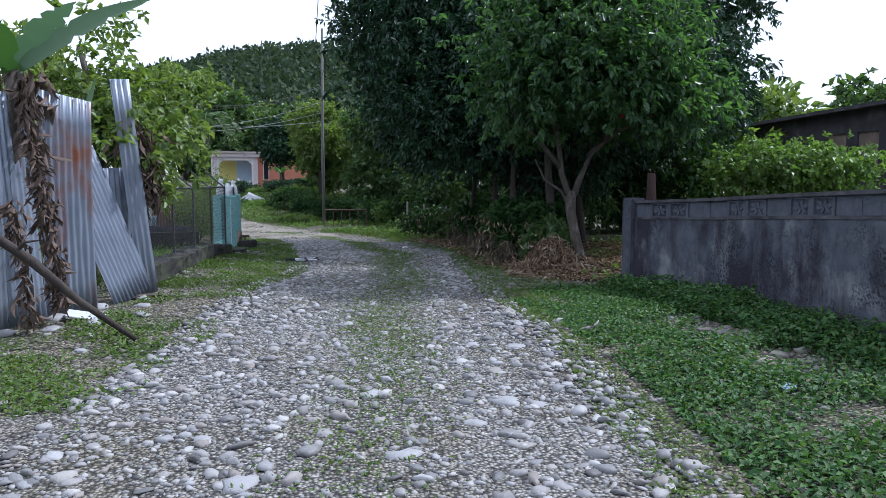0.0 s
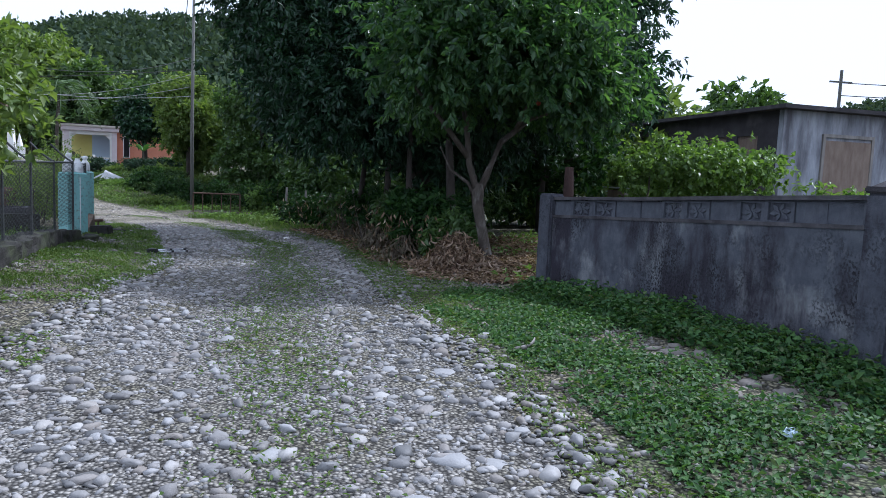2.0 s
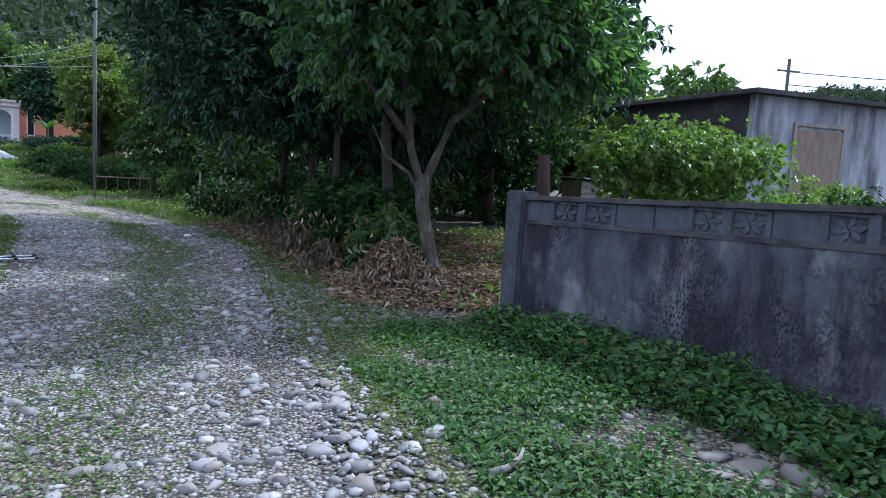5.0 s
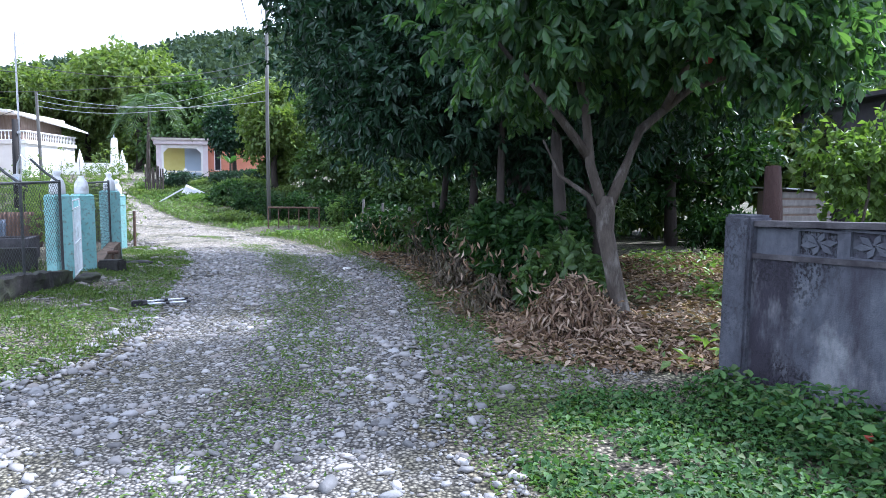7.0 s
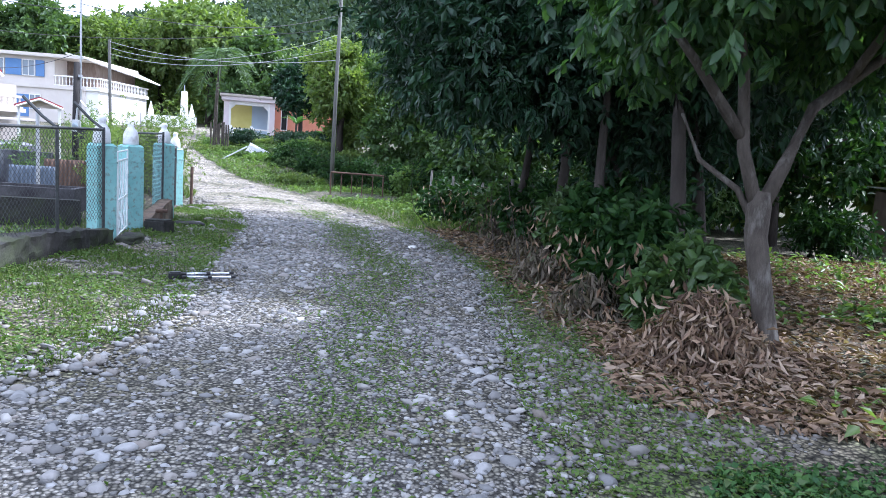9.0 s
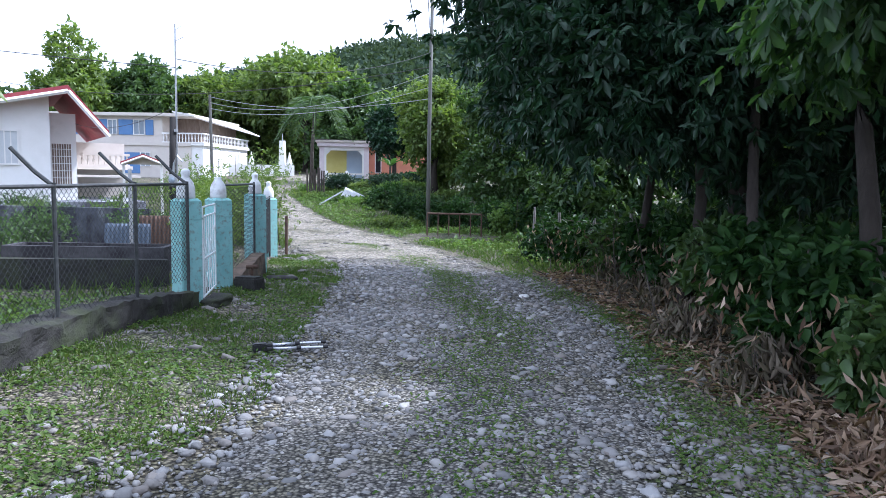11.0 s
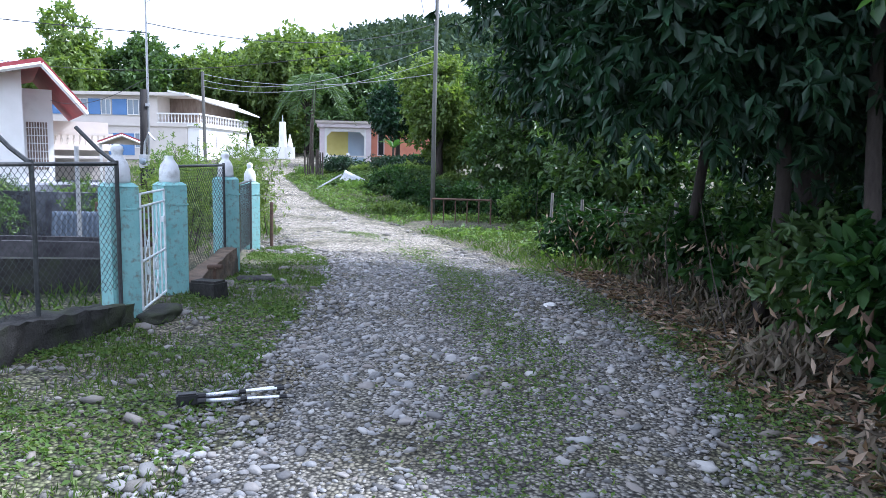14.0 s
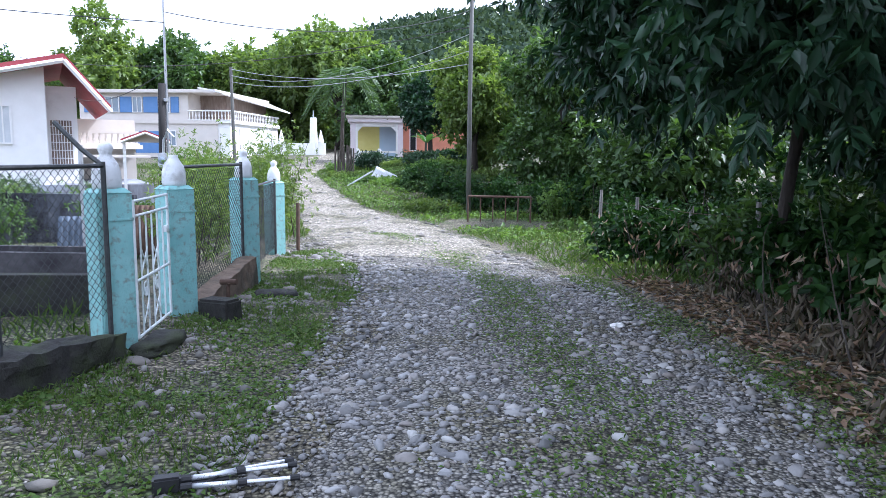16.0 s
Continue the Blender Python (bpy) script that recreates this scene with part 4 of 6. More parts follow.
p = np.concatenate([in_area(2000, [(-4.2, 2), (-2.4, 2), (-2.4, 9.5), (-3.7, 10.0), (-4.1, 7)]), in_area(1700, [(-4.2, 9.8), (-2.4, 9.8), (-2.4, 13.5), (-3.0, 17), (-4.4, 17), (-4.2, 13)]), in_area(2000, [(0.6, 10.0), (2.3, 10.8), (1.8, 12.6), (0.6, 13)]), in_area(1100, [(0.3, 13), (1.4, 13), (0.6, 18), (-0.8, 22), (-0.8, 19)]),
                    in_area(1300, [(-5, 18), (-3.4, 18), (-4.8, 24), (-6.2, 24)]), in_area(2200, [(1.5, 3), (3.5, 3), (3.4, 8.5), (1.2, 8.5)]), in_area(420, [(-4.25, 11.5), (-4.0, 11.5), (-4.25, 15.8), (-4.5, 16)]), in_area(1500, [(-4.7, 16.2), (-3.9, 16.2), (-4.2, 19.6), (-5.2, 19.6)]), in_area(2600, [(-6.4, 22), (-1.6, 22), (-3.4, 26), (-7.8, 26)]), in_area(2600, HILL_L[:6] + HILL_R[:6][::-1])])
s = np.exp(rng.normal(math.log(0.017), 0.5, len(p))).clip(0.012, 0.08) * np.where(p[:, 1] > 22, 1.5, 1.0)
tagged(raw("verge_pebbles", *join([stones(on_land(p[q], 0.0), s[q], k) for q, k in ((s > 0.02, 1), (s <= 0.02, 0))]), M_PEBBLE), "loose grey pebbles scattered on the verges", "pebbles", "", "stuff")


def single_stone(x, y, size, name="stone", group="loose stones beside the track", label="smooth grey river stone lying on the verge", mat=M_STONE):
    v, f = stones(np.array([[0, 0, 0.0]]), np.array([size]), 2, 0.1)
    ob = raw(name, v, f, mat, None, label, True)
    ob.location = (x, y, float(land(x, y)) - 0.1 * size)
    ob.scale = (1.0, 0.95, 0.72)
    return tagged(ob, label, "stone", group)


for (x, y, sz) in ((2.85, 7.0, 0.11), (2.72, 7.15, 0.09), (3.0, 6.85, 0.10), (2.95, 7.2, 0.08), (2.6, 6.95, 0.07), (3.12, 7.05, 0.09), (2.75, 6.8, 0.06)):
    single_stone(x, y, sz, group="stone heap by the wall", label="grey river stone in a small heap by the wall", mat=M_PEBBLE)
for (x, y, sz) in ((-0.4, 5.05, 0.10), (0.55, 5.05, 0.12), (0.78, 5.02, 0.11), (0.3, 4.6, 0.09), (1.35, 4.8, 0.09), (1.25, 4.55, 0.07), (-0.9, 3.6, 0.10), (0.35, 3.2, 0.13), (-1.3, 4.2, 0.08), (0.4, 6.75, 0.10), (0.78, 6.6, 0.10), (1.36, 7.72, 0.08), (-0.1, 4.0, 0.1)):
    single_stone(x, y, sz, label="large pale river stone set in the track", group="large stones in the track")
for (x, y, sz) in ((-4.0, 8.6, 0.14), (-3.8, 8.2, 0.12), (-4.1, 7.9, 0.13), (-3.6, 7.7, 0.10), (-3.9, 7.4, 0.12), (-3.7, 9.2, 0.10), (-3.5, 8.7, 0.09), (-3.3, 8.2, 0.10), (-4.2, 7.1, 0.13), (-3.4, 7.2, 0.09), (-3.2, 6.6, 0.08)):
    single_stone(x, y, sz, label="grey rubble stone at the foot of the zinc fence", group="rubble by the zinc fence")
for (x, y, sz) in ((2.7, 5.9, 0.09), (2.95, 6.1, 0.11), (3.1, 5.9, 0.08), (2.85, 5.75, 0.07), (3.2, 6.2, 0.1), (2.2, 7.95, 0.09), (1.36, 7.8, 0.06)):
    single_stone(x, y, sz, group="stone heap by the wall", label="grey river stone in a small heap by the wall", mat=M_PEBBLE)


def blades(p, h, lean=0.5, w=0.006):
    n = len(p)
    ax = np.column_stack([lean * rng.normal(size=(n, 2)), np.ones(n)])
    return leaves(on_land(p, -0.005), ax, h * (0.5 + rng.random(n)), w * (0.7 + 0.6 * rng.random(n)), 0.1, 0.8)


def flat_leaves(p, ln, wd, zmax, outline=None):
    """Small ground-cover leaves held at all heights up to zmax."""
    n = len(p)
    b = on_land(p, 0.0)
    b[:, 2] += zmax * rng.random(n) ** 1.3
    ax = np.column_stack([rng.normal(size=(n, 2)), 0.25 + 0.45 * rng.normal(size=n)])
    return leaves(b, ax, ln * (0.6 + 0.8 * rng.random(n)), wd * (0.6 + 0.8 * rng.random(n)), 0.2, 0.6, up=np.array([0, 0, 1.0]) + 0.35 * rng.normal(size=(n, 3)), outline=outline)


VERGE_R = [(1.8, -2.5), (1.65, 5), (1.35, 7.6), (1.0, 9.2), (1.5, 10.4), (2.7, 10.6), (3.4, 9.2), (3.68, 7.7), (4.0, 6.4), (4.45, 3.0), (4.95, -2.5)]
p = in_area(84000, VERGE_R)
p = p[rng.random(len(p)) < np.clip(2.6 * patchy(p, 0.55, 1.0) - 0.45, 0.05, 1)]
bare = np.minimum(np.hypot(p[:, 0] - 2.85, p[:, 1] - 7.0) / 0.42, np.hypot(p[:, 0] - 2.95, p[:, 1] - 5.95) / 0.36)
p = p[rng.random(len(p)) < np.clip(1.6 * bare - 0.9, 0.03, 1)]
tall = 0.04 + 0.11 * np.clip((p[:, 0] - 1.5) / 2.0, 0, 1)
tagged(raw("verge_weeds", *flat_leaves(p, 0.046, 0.034, tall), F_WEED), "low bright green broadleaf weeds along the wall", "weeds", "", "stuff")
p = in_area(7500, [(2.3, 10.3), (2.75, 10.5), (3.35, 9.1), (3.62, 7.7), (3.95, 6.4), (4.3, 3.6), (3.6, 3.6), (3.2, 6.3), (2.7, 8.4)])
tagged(raw("wall_foot_weeds", *flat_leaves(p, 0.058, 0.04, 0.08 + 0.2 * patchy(p, 0.6, 4.0), (0.5, 0.42)), F_WEED), "taller broadleaf weeds growing against the wall foot", "weeds", "", "stuff")
VERGE_L = [(-4.2, 10.3), (-2.5, 9.8), (-2.25, 12.7), (-3.1, 16), (-3.9, 19.5), (-4.9, 22), (-6.4, 24.5), (-6.6, 23), (-5.3, 19), (-4.7, 16.2), (-4.35, 13)]
p = in_area(26000, VERGE_L)
p = p[rng.random(len(p)) < np.clip(4.0 * patchy(p, 0.75, 3.0) - 1.5, 0.02, 1)]
g1 = blades(p, 0.055, 0.6)
p = in_area(30000, VERGE_L)
p = p[rng.random(len(p)) < np.clip(4.0 * patchy(p, 0.7, 5.0) - 1.5, 0.03, 1)]
g2 = flat_leaves(p, 0.04, 0.022, 0.035)
p = in_area(90000, ROAD_POLY)
p = p[rng.random(len(p)) < mid_strip(p) * np.clip((p[:, 1] - 1) / 6, 0.5, 1) * 2.0]
g3 = flat_leaves(p, 0.036, 0.017, 0.045)
p = in_area(21000, [(1.75, 2), (1.2, 2), (1.1, 7.6), (0.6, 10), (0.4, 13), (0.2, 16), (-0.9, 19.5), (-1.7, 22), (-1.2, 22), (-0.2, 19), (0.9, 16), (1.3, 13), (2.0, 10.6), (1.3, 9)])
p = p[rng.random(len(p)) < np.clip(0.1 + patchy(p, 0.8, 7.0), 0, 1)]
g4 = flat_leaves(p, 0.036, 0.018, 0.04)
p = in_area(14000, [(-4.0, 2), (-2.2, 2), (-2.0, 5.5), (-2.4, 9.5), (-3.6, 9.5), (-4.0, 6)])
p = p[rng.random(len(p)) < np.clip(4.2 * patchy(p, 0.8, 9.0) - 1.8, 0, 1)]
g5 = flat_leaves(p, 0.05, 0.028, 0.06)
p = in_area(30000, [(-3.3, 26.4), (-1.7, 22.6), (-0.8, 21.2), (1.2, 21.2), (1.2, 33), (-5, 36), (-10, 47), (-16.2, 47.4)] + HILL_R[1:6][::-1])
p = p[rng.random(len(p)) < np.clip(0.15 + 1.3 * patchy(p, 2.2, 1.5), 0, 1)]
p = p[~((np.abs(p[:, 0] + 4.2) < 1.5) & (np.abs(p[:, 1] - 31.4) < 1.1))]
g6 = blades(p, 0.13, 0.7, 0.016)
p = in_area(15000, [(-3.0, 26.6), (-1.0, 23), (1, 23), (1, 33), (-5, 36), (-10, 46), (-15.0, 46)] + HILL_R[1:5][::-1])
p = p[rng.random(len(p)) < np.clip(3.2 * patchy(p, 1.5, 8.0) - 1.1, 0, 1)]
p = p[~((np.abs(p[:, 0] + 4.2) < 1.5) & (np.abs(p[:, 1] - 31.2) < 1.2))]
tagged(raw("bank_weeds", *flat_leaves(p, 0.11, 0.06, 0.2), F_VINE), "low sunlit yellow-green weeds on the bank", "weeds", "", "stuff")
p = in_area(9000, [(-11.5, 10.2), (-4.6, 10.2), (-4.9, 16), (-6.4, 19), (-11.5, 19)])
p = p[rng.random(len(p)) < np.clip(1.5 * patchy(p, 1.4, 4.0) - 0.2, 0, 1)]
g7 = blades(p, 0.14, 0.5, 0.01)
p = in_area(14000, [(-7.2, 24.5)] + HILL_L[:7] + [(-30, 48), (-26, 36), (-16, 26)])
p = p[rng.random(len(p)) < np.clip(0.2 + 1.2 * patchy(p, 2.0, 2.5), 0, 1)]
g8 = blades(p, 0.2, 0.6, 0.022)
p = in_area(5200, [(-4.28, 10.2), (-3.95, 10.2), (-4.1, 13.2), (-4.35, 15.9), (-4.62, 15.8), (-4.42, 13)])
p = p[patchy(p, 0.6, 2.0) > 0.55]
g9 = flat_leaves(p, 0.04, 0.02, 0.05)
p = in_area(6500, [(-8.5, 11), (-4.75, 11), (-4.95, 15.6), (-8.5, 15.2)])
p = p[rng.random(len(p)) < np.clip(0.3 + patchy(p, 0.9, 6.5), 0, 1)]
tagged(raw("garden_weeds", *flat_leaves(p, 0.09, 0.035, 0.22), F_VINE), "bright yellow-green weeds behind the chain-link fence", "weeds", "", "stuff")
tagged(raw("grass", *join([g1, g2, g3, g4, g5, g6, g7, g8, g9]), F_GRASS), "short patchy green grass on verges and between wheel tracks", "grass", "", "stuff")

# dead leaves
def litter(p, ln=0.105, wd=0.034, h=0.05):
    n = len(p)
    b = on_land(p, 0.0)
    b[:, 2] += 0.006 + h * rng.random(n) ** 2
    ax = np.column_stack([rng.normal(size=(n, 2)), 0.18 * rng.normal(size=n)])
    return leaves(b, ax, ln * (0.6 + 0.7 * rng.random(n)), wd * (0.6 + 0.7 * rng.random(n)), 0.35, 0.4, up=np.array([0, 0, 1.0]) + 0.5 * rng.normal(size=(n, 3)))


YARD = [(2.3, 11.0), (3.1, 10.7), (8, 10.5), (10.5, 19), (8, 22), (4.0, 21), (2.8, 13.2)]
lit = [litter(in_area(26000, YARD)), litter(in_area(4200, [(1.2, 11.3), (2.9, 10.8), (3.0, 12.6), (1.2, 13.6)])), litter(in_area(2200, [(0.9, 13.2), (1.8, 12.8), (1.4, 16.5), (0.3, 20), (-0.6, 22.5), (-0.9, 21.5), (0.1, 18)]), 0.11)]
H = 3800
hp_ = np.column_stack([AX - 0.38 + 0.42 * rng.normal(size=H), AY - 0.02 + 0.32 * rng.normal(size=H)])
b = on_land(hp_, 0.0)
b[:, 2] += np.exp(-(((hp_[:, 0] - AX + 0.42) / 0.5) ** 2) - ((hp_[:, 1] - AY + 0.05) / 0.4) ** 2) * 0.62 * rng.random(H)
lit.append(leaves(b, np.column_stack([0.6 * rng.normal(size=(H, 2)), -0.7 + 0.45 * rng.normal(size=H)]), 0.13 * (0.6 + 0.7 * rng.random(H)), 0.026, 0.35, 0.7))
hang = np.array([(x, y) for x, y, *_ in HEDGE[:9]])
pk = rng.integers(0, len(hang), 1500)
hp_ = hang[pk] + np.column_stack([-0.45 + 0.25 * rng.normal(size=1500), -0.1 + 0.5 * rng.normal(size=1500)])
b = on_land(hp_, 0.0)
b[:, 2] += 0.1 + 0.75 * rng.random(1500)
few = rng.random(1500) < 0.28
lit.append(leaves(b[few], np.column_stack([0.7 * rng.normal(size=(1500, 2)), -np.ones(1500)])[few], 0.12, 0.035, 0.3, 0.3))
tagged(raw("dead_leaves", *join(lit), F_DRY), "brown curled dead leaves littering the ground under trees", "leaf litter", "", "stuff")
p = in_area(3500, YARD)
p = p[patchy(p, 0.9, 6.0) > 0.5]
p2 = in_area(1600, [(3.4, 11.6), (6.5, 12), (6.8, 15), (4, 14.6)])
tagged(raw("yard_weeds", *flat_leaves(np.concatenate([p, p2]), 0.10, 0.06, 0.18), F_VINE), "sunlit creeping weeds among dead leaves", "weeds", "", "stuff")


# ---- zinc fence, banana plant and dead branch ----
def zinc_sheet(name, w, h, label, m, mat=M_ZINC, pitch=0.076, amp=0.011, bow=0.0, group="leaning zinc sheets of the fence", tilt_top=0.0):
    """A corrugated sheet standing on its lower edge, ribs upright, thin but solid."""
    n = int(w / pitch * 6)
    bm = bmesh.new()
    ks = 7
    grid = []
    for side in (0, 1):
        rows = []
        for j in range(ks + 1):
            z = h * j / ks
            rows.append([bm.verts.new((w * i / n, amp * math.sin(2 * math.pi * i / 6) + bow * math.sin(math.pi * j / ks) + 0.004 * side + 0.006 * math.sin(3.1 * j + 0.4 * i), z + (tilt_top * i / n if j == ks else 0))) for i in range(n + 1)])
        grid.append(rows)
    for side in (0, 1):
        for j in range(ks):
            for i in range(n):
                q = [grid[side][j][i], grid[side][j][i + 1], grid[side][j + 1][i + 1], grid[side][j + 1][i]]
                bm.faces.new(q if side == 0 else q[::-1])
    for i in range(n):
        for j in (0, ks):
            bm.faces.new((grid[0][j][i], grid[1][j][i], grid[1][j][i + 1], grid[0][j][i + 1]))
    for j in range(ks):
        for i in (0, n):
            bm.faces.new((grid[0][j][i], grid[0][j + 1][i], grid[1][j + 1][i], grid[1][j][i]))
    bmesh.ops.recalc_face_normals(bm, faces=bm.faces)
    ob = part(name, bm, mat, None, "", True, m)
    return tagged(ob, label, "sheet metal", group)


zinc_sheet("zinc_sheet", 0.85, 2.0, "rust-topped corrugated zinc sheet in a rough fence", pose(-4.40, 6.5, 0, 3, -3, 82), M_ZINC)
zinc_sheet("zinc_sheet", 0.55, 2.45, "tall pale corrugated zinc sheet in a rough fence", pose(-4.30, 7.38, 0, -2, -2, 80), M_ZINC, tilt_top=-0.05)
zinc_sheet("zinc_sheet", 0.62, 2.5, "wide corrugated zinc sheet with a rust patch low down", pose(-4.24, 7.95, 0, 4, -2, 60), M_ZINC_RUST, tilt_top=-0.1, bow=0.03)
zinc_sheet("zinc_sheet", 0.80, 1.95, "dull corrugated zinc sheet leaning over sideways", pose(-3.88, 8.85, -0.02, -15, -12, 80), M_ZINC_DARK)
zinc_sheet("zinc_sheet", 0.34, 1.7, "narrow grey corrugated zinc strip", pose(-4.22, 9.55, 0, 0, -3, 60), M_ZINC_DARK)
zinc_sheet("zinc_sheet", 0.26, 2.85, "tall narrow corrugated zinc strip standing above the fence", pose(-3.96, 9.75, 0, 0, -6, 50), M_ZINC)

bp = thing("banana_plant", pose(-4.50, 7.75, 0), "banana plant behind zinc fence with hanging dry leaves", "plant")
part("stem", tube([(0, 0, -0.1), (0.03, 0.02, 1.0), (0.12, -0.05, 2.0), (0.22, -0.1, 2.75)], [0.13, 0.12, 0.10, 0.05], 12), M_BARK, bp, smooth=True)


def banana_leaf(name, start, way, length, width, droop, mat, parent, tears=6, seed=0, roll=0.0):
    """A long blade on a midrib, torn into strips at the edge."""
    r = np.random.default_rng(seed)
    start, way = np.array(start, float), unit(np.array(way, float))
    side = unit(np.cross(way, [0.05, 0.1, 1.0]))
    side = side * math.cos(roll) + np.cross(way, side) * math.sin(roll)
    bm = bmesh.new()
    n = 26
    mids, ls, rs = [], [], []
    for i in range(n + 1):
        s = i / n
        p = start + way * length * s + np.array([0, 0, -droop * length * s * s])
        w = width * 0.5 * math.sin(math.pi * min(1, 0.08 + 0.92 * s) ** 0.8) * (0.8 if s > 0.03 else 0.2)
        cut = 0.55 if r.random() < tears / n else 1.0
        up_ = np.array([0, 0, 0.25 * w])
        mids.append(bm.verts.new(p))
        ls.append(bm.verts.new(p + side * w * cut + up_))
        rs.append(bm.verts.new(p - side * w * (0.6 if r.random() < tears / n else 1.0) + up_))
    for i in range(n):
        bm.faces.new((mids[i], mids[i + 1], ls[i + 1], ls[i]))
        bm.faces.new((mids[i + 1], mids[i], rs[i], rs[i + 1]))
    return part(name, bm, mat, parent, smooth=True)


for k, (wy, ln, wd, dr) in enumerate((((0.95, 0.25, 0.85), 1.95, 0.46, 0.2), ((0.35, 0.6, 1.1), 1.4, 0.40, 0.2), ((-0.5, -0.3, 1.0), 1.5, 0.42, 0.35), ((0.2, -0.9, 0.8), 1.4, 0.4, 0.4), ((-0.3, 0.9, 0.9), 1.3, 0.4, 0.4))):
    banana_leaf("leaf", (0.2, -0.1, 2.6), wy, ln, wd, dr, F_BANANA, bp, 7, k, 0.9 if k < 2 else 0.5)
banana_leaf("leaf", (0.35, 0.75, 1.75), (0.15, 0.3, 1.0), 1.15, 0.2, 0.05, F_BANANA, bp, 1, 9)


def shaggy(name, parent, a, b, n, r, ln, wd):
    """Curled dead leaves hanging down along a line."""
    s = rng.random((n, 1))
    base = np.array(a) * (1 - s) + np.array(b) * s + r * rng.normal(size=(n, 3)) * np.array([1, 1, 0.3])
    v, f = leaves(base, np.column_stack([0.45 * rng.normal(size=(n, 2)), -1 + 0.3 * rng.normal(size=n)]), ln * (0.5 + rng.random(n)), wd * (0.6 + 0.8 * rng.random(n)), 0.5, 0.8)
    return raw(name, v, f, F_BANANA_DRY, parent)


shaggy("dry_leaves", bp, (0.36, -0.15, 2.5), (0.62, -0.15, 0.25), 420, 0.045, 0.15, 0.04)
shaggy("dry_leaves", bp, (0.46, -0.65, 1.35), (0.55, -0.6, 0.15), 160, 0.04, 0.14, 0.035)
shaggy("dry_leaves", bp, (0.25, 0.0, 2.75), (0.36, 0.15, 2.3), 90, 0.09, 0.2, 0.06)
dl = thing("dry_leaf_bundle", pose(-4.2, 10.3, 2.0), "bundle of dry brown leaves hanging behind the fence", "leaves")
shaggy("dry_leaves", dl, (0, 0, 0.4), (0.1, 0.1, -0.7), 260, 0.12, 0.30, 0.035)

st = thing("dead_branch", pose(0, 0, 0), "rough dead branch propped against the zinc fence", "branch")
part("stick", tube([(-4.2, 6.35, 1.25), (-3.86, 6.58, 1.0), (-3.66, 6.70, 0.80), (-3.30, 6.80, 0.42), (-2.82, 6.92, 0.02)], [0.045, 0.042, 0.045, 0.036, 0.026], 8), M_BARK_DARK, st, smooth=True)
part("twig", tube([(-3.75, 6.65, 0.9), (-3.65, 6.6, 0.98), (-3.5, 6.62, 1.0)], [0.02, 0.014, 0.006], 6), M_BARK_DARK, st)
scrap = part("plastic_scrap", box(-0.22, 0.22, -0.12, 0.12, 0, 0.015, 0.004), M_TEXTILE, None, m=pose(-3.75, 7.9, 0.06, 8, 12, 20))
tagged(scrap, "pale weathered board scrap on the rubble", "scrap")
stk = part("fallen_stick", tube([(0, 0, 0.02), (0.3, 0.05, 0.04), (0.75, 0.02, 0.02)], [0.02, 0.018, 0.01], 6), M_BARK_DARK, None, m=pose(-3.9, 9.2, 0.02, 0, 0, 15))
tagged(stk, "short dark stick lying on the stones", "stick")


# ---- chain-link fence and gate ----
def chain_link(p0, p1, z0, z1, pitch=0.07, r=0.0030):
    """Woven zigzag wires between two posts."""
    a, b = Vector((*p0, 0)), Vector((*p1, 0))
    L = (b - a).length
    u = (b - a) / L
    nrm = Vector((-u.y, u.x, 0))
    nz = int((z1 - z0) / (pitch * 0.5))
    nw = int(L / (pitch * 0.5))
    tri = np.array([[math.cos(t), math.sin(t)] for t in (0.5, 2.6, 4.7)]) * r
    V, Fc, off = [], [], 0
    A, U, Nn = np.array(a), np.array(u), np.array(nrm)
    for w in range(nw):
        js = np.arange(nz + 1)
        xs = np.clip(w * pitch * 0.5 + ((js + w) % 2) * pitch * 0.5, 0, L)
        zs = z0 + js * pitch * 0.5
        ys = np.where((js + w) % 2 == 0, 1, -1) * 0.003
        c = A + xs[:, None] * U + ys[:, None] * Nn
        c[:, 2] = zs
        ring = c[:, None, :] + tri[None, :, :1] * U + tri[None, :, 1:] * Nn
        V.append(ring.reshape(-1, 3))
        for k in range(3):
            i0 = js[:-1] * 3 + k
            i1 = js[:-1] * 3 + (k + 1) % 3
            Fc.append(np.stack([i0, i1, i1 + 3, i0 + 3], -1) + off)
        off += 3 * (nz + 1)
    return np.concatenate(V), np.concatenate(Fc)


def fence_run(pts, base_z, top_z, label, posts=True, arms=True):
    ob = thing("chain_link_fence", pose(0, 0, 0), label, "fence")
    for i in range(len(pts) - 1):
        v, f = chain_link(pts[i], pts[i + 1], base_z[i], top_z)
        raw("wire_mesh", v, f, M_WIRE, ob)
        part("top_rail", tube([(*pts[i], top_z), (*pts[i + 1], top_z)], 0.017, 8), M_WIRE, ob)
    if posts:
        for i, p_ in enumerate(pts):
            post = part("post", tube([(*p_, base_z[0] - 0.3), (*p_, top_z + 0.03)], 0.019, 8), M_WIRE, ob)
            if arms:
                part("arm", tube([(*p_, top_z), (p_[0] - 0.16, p_[1] - 0.02, top_z + 0.12), (p_[0] - 0.36, p_[1] - 0.05, top_z + 0.32)], 0.018, 6), M_WIRE, post)
    return ob


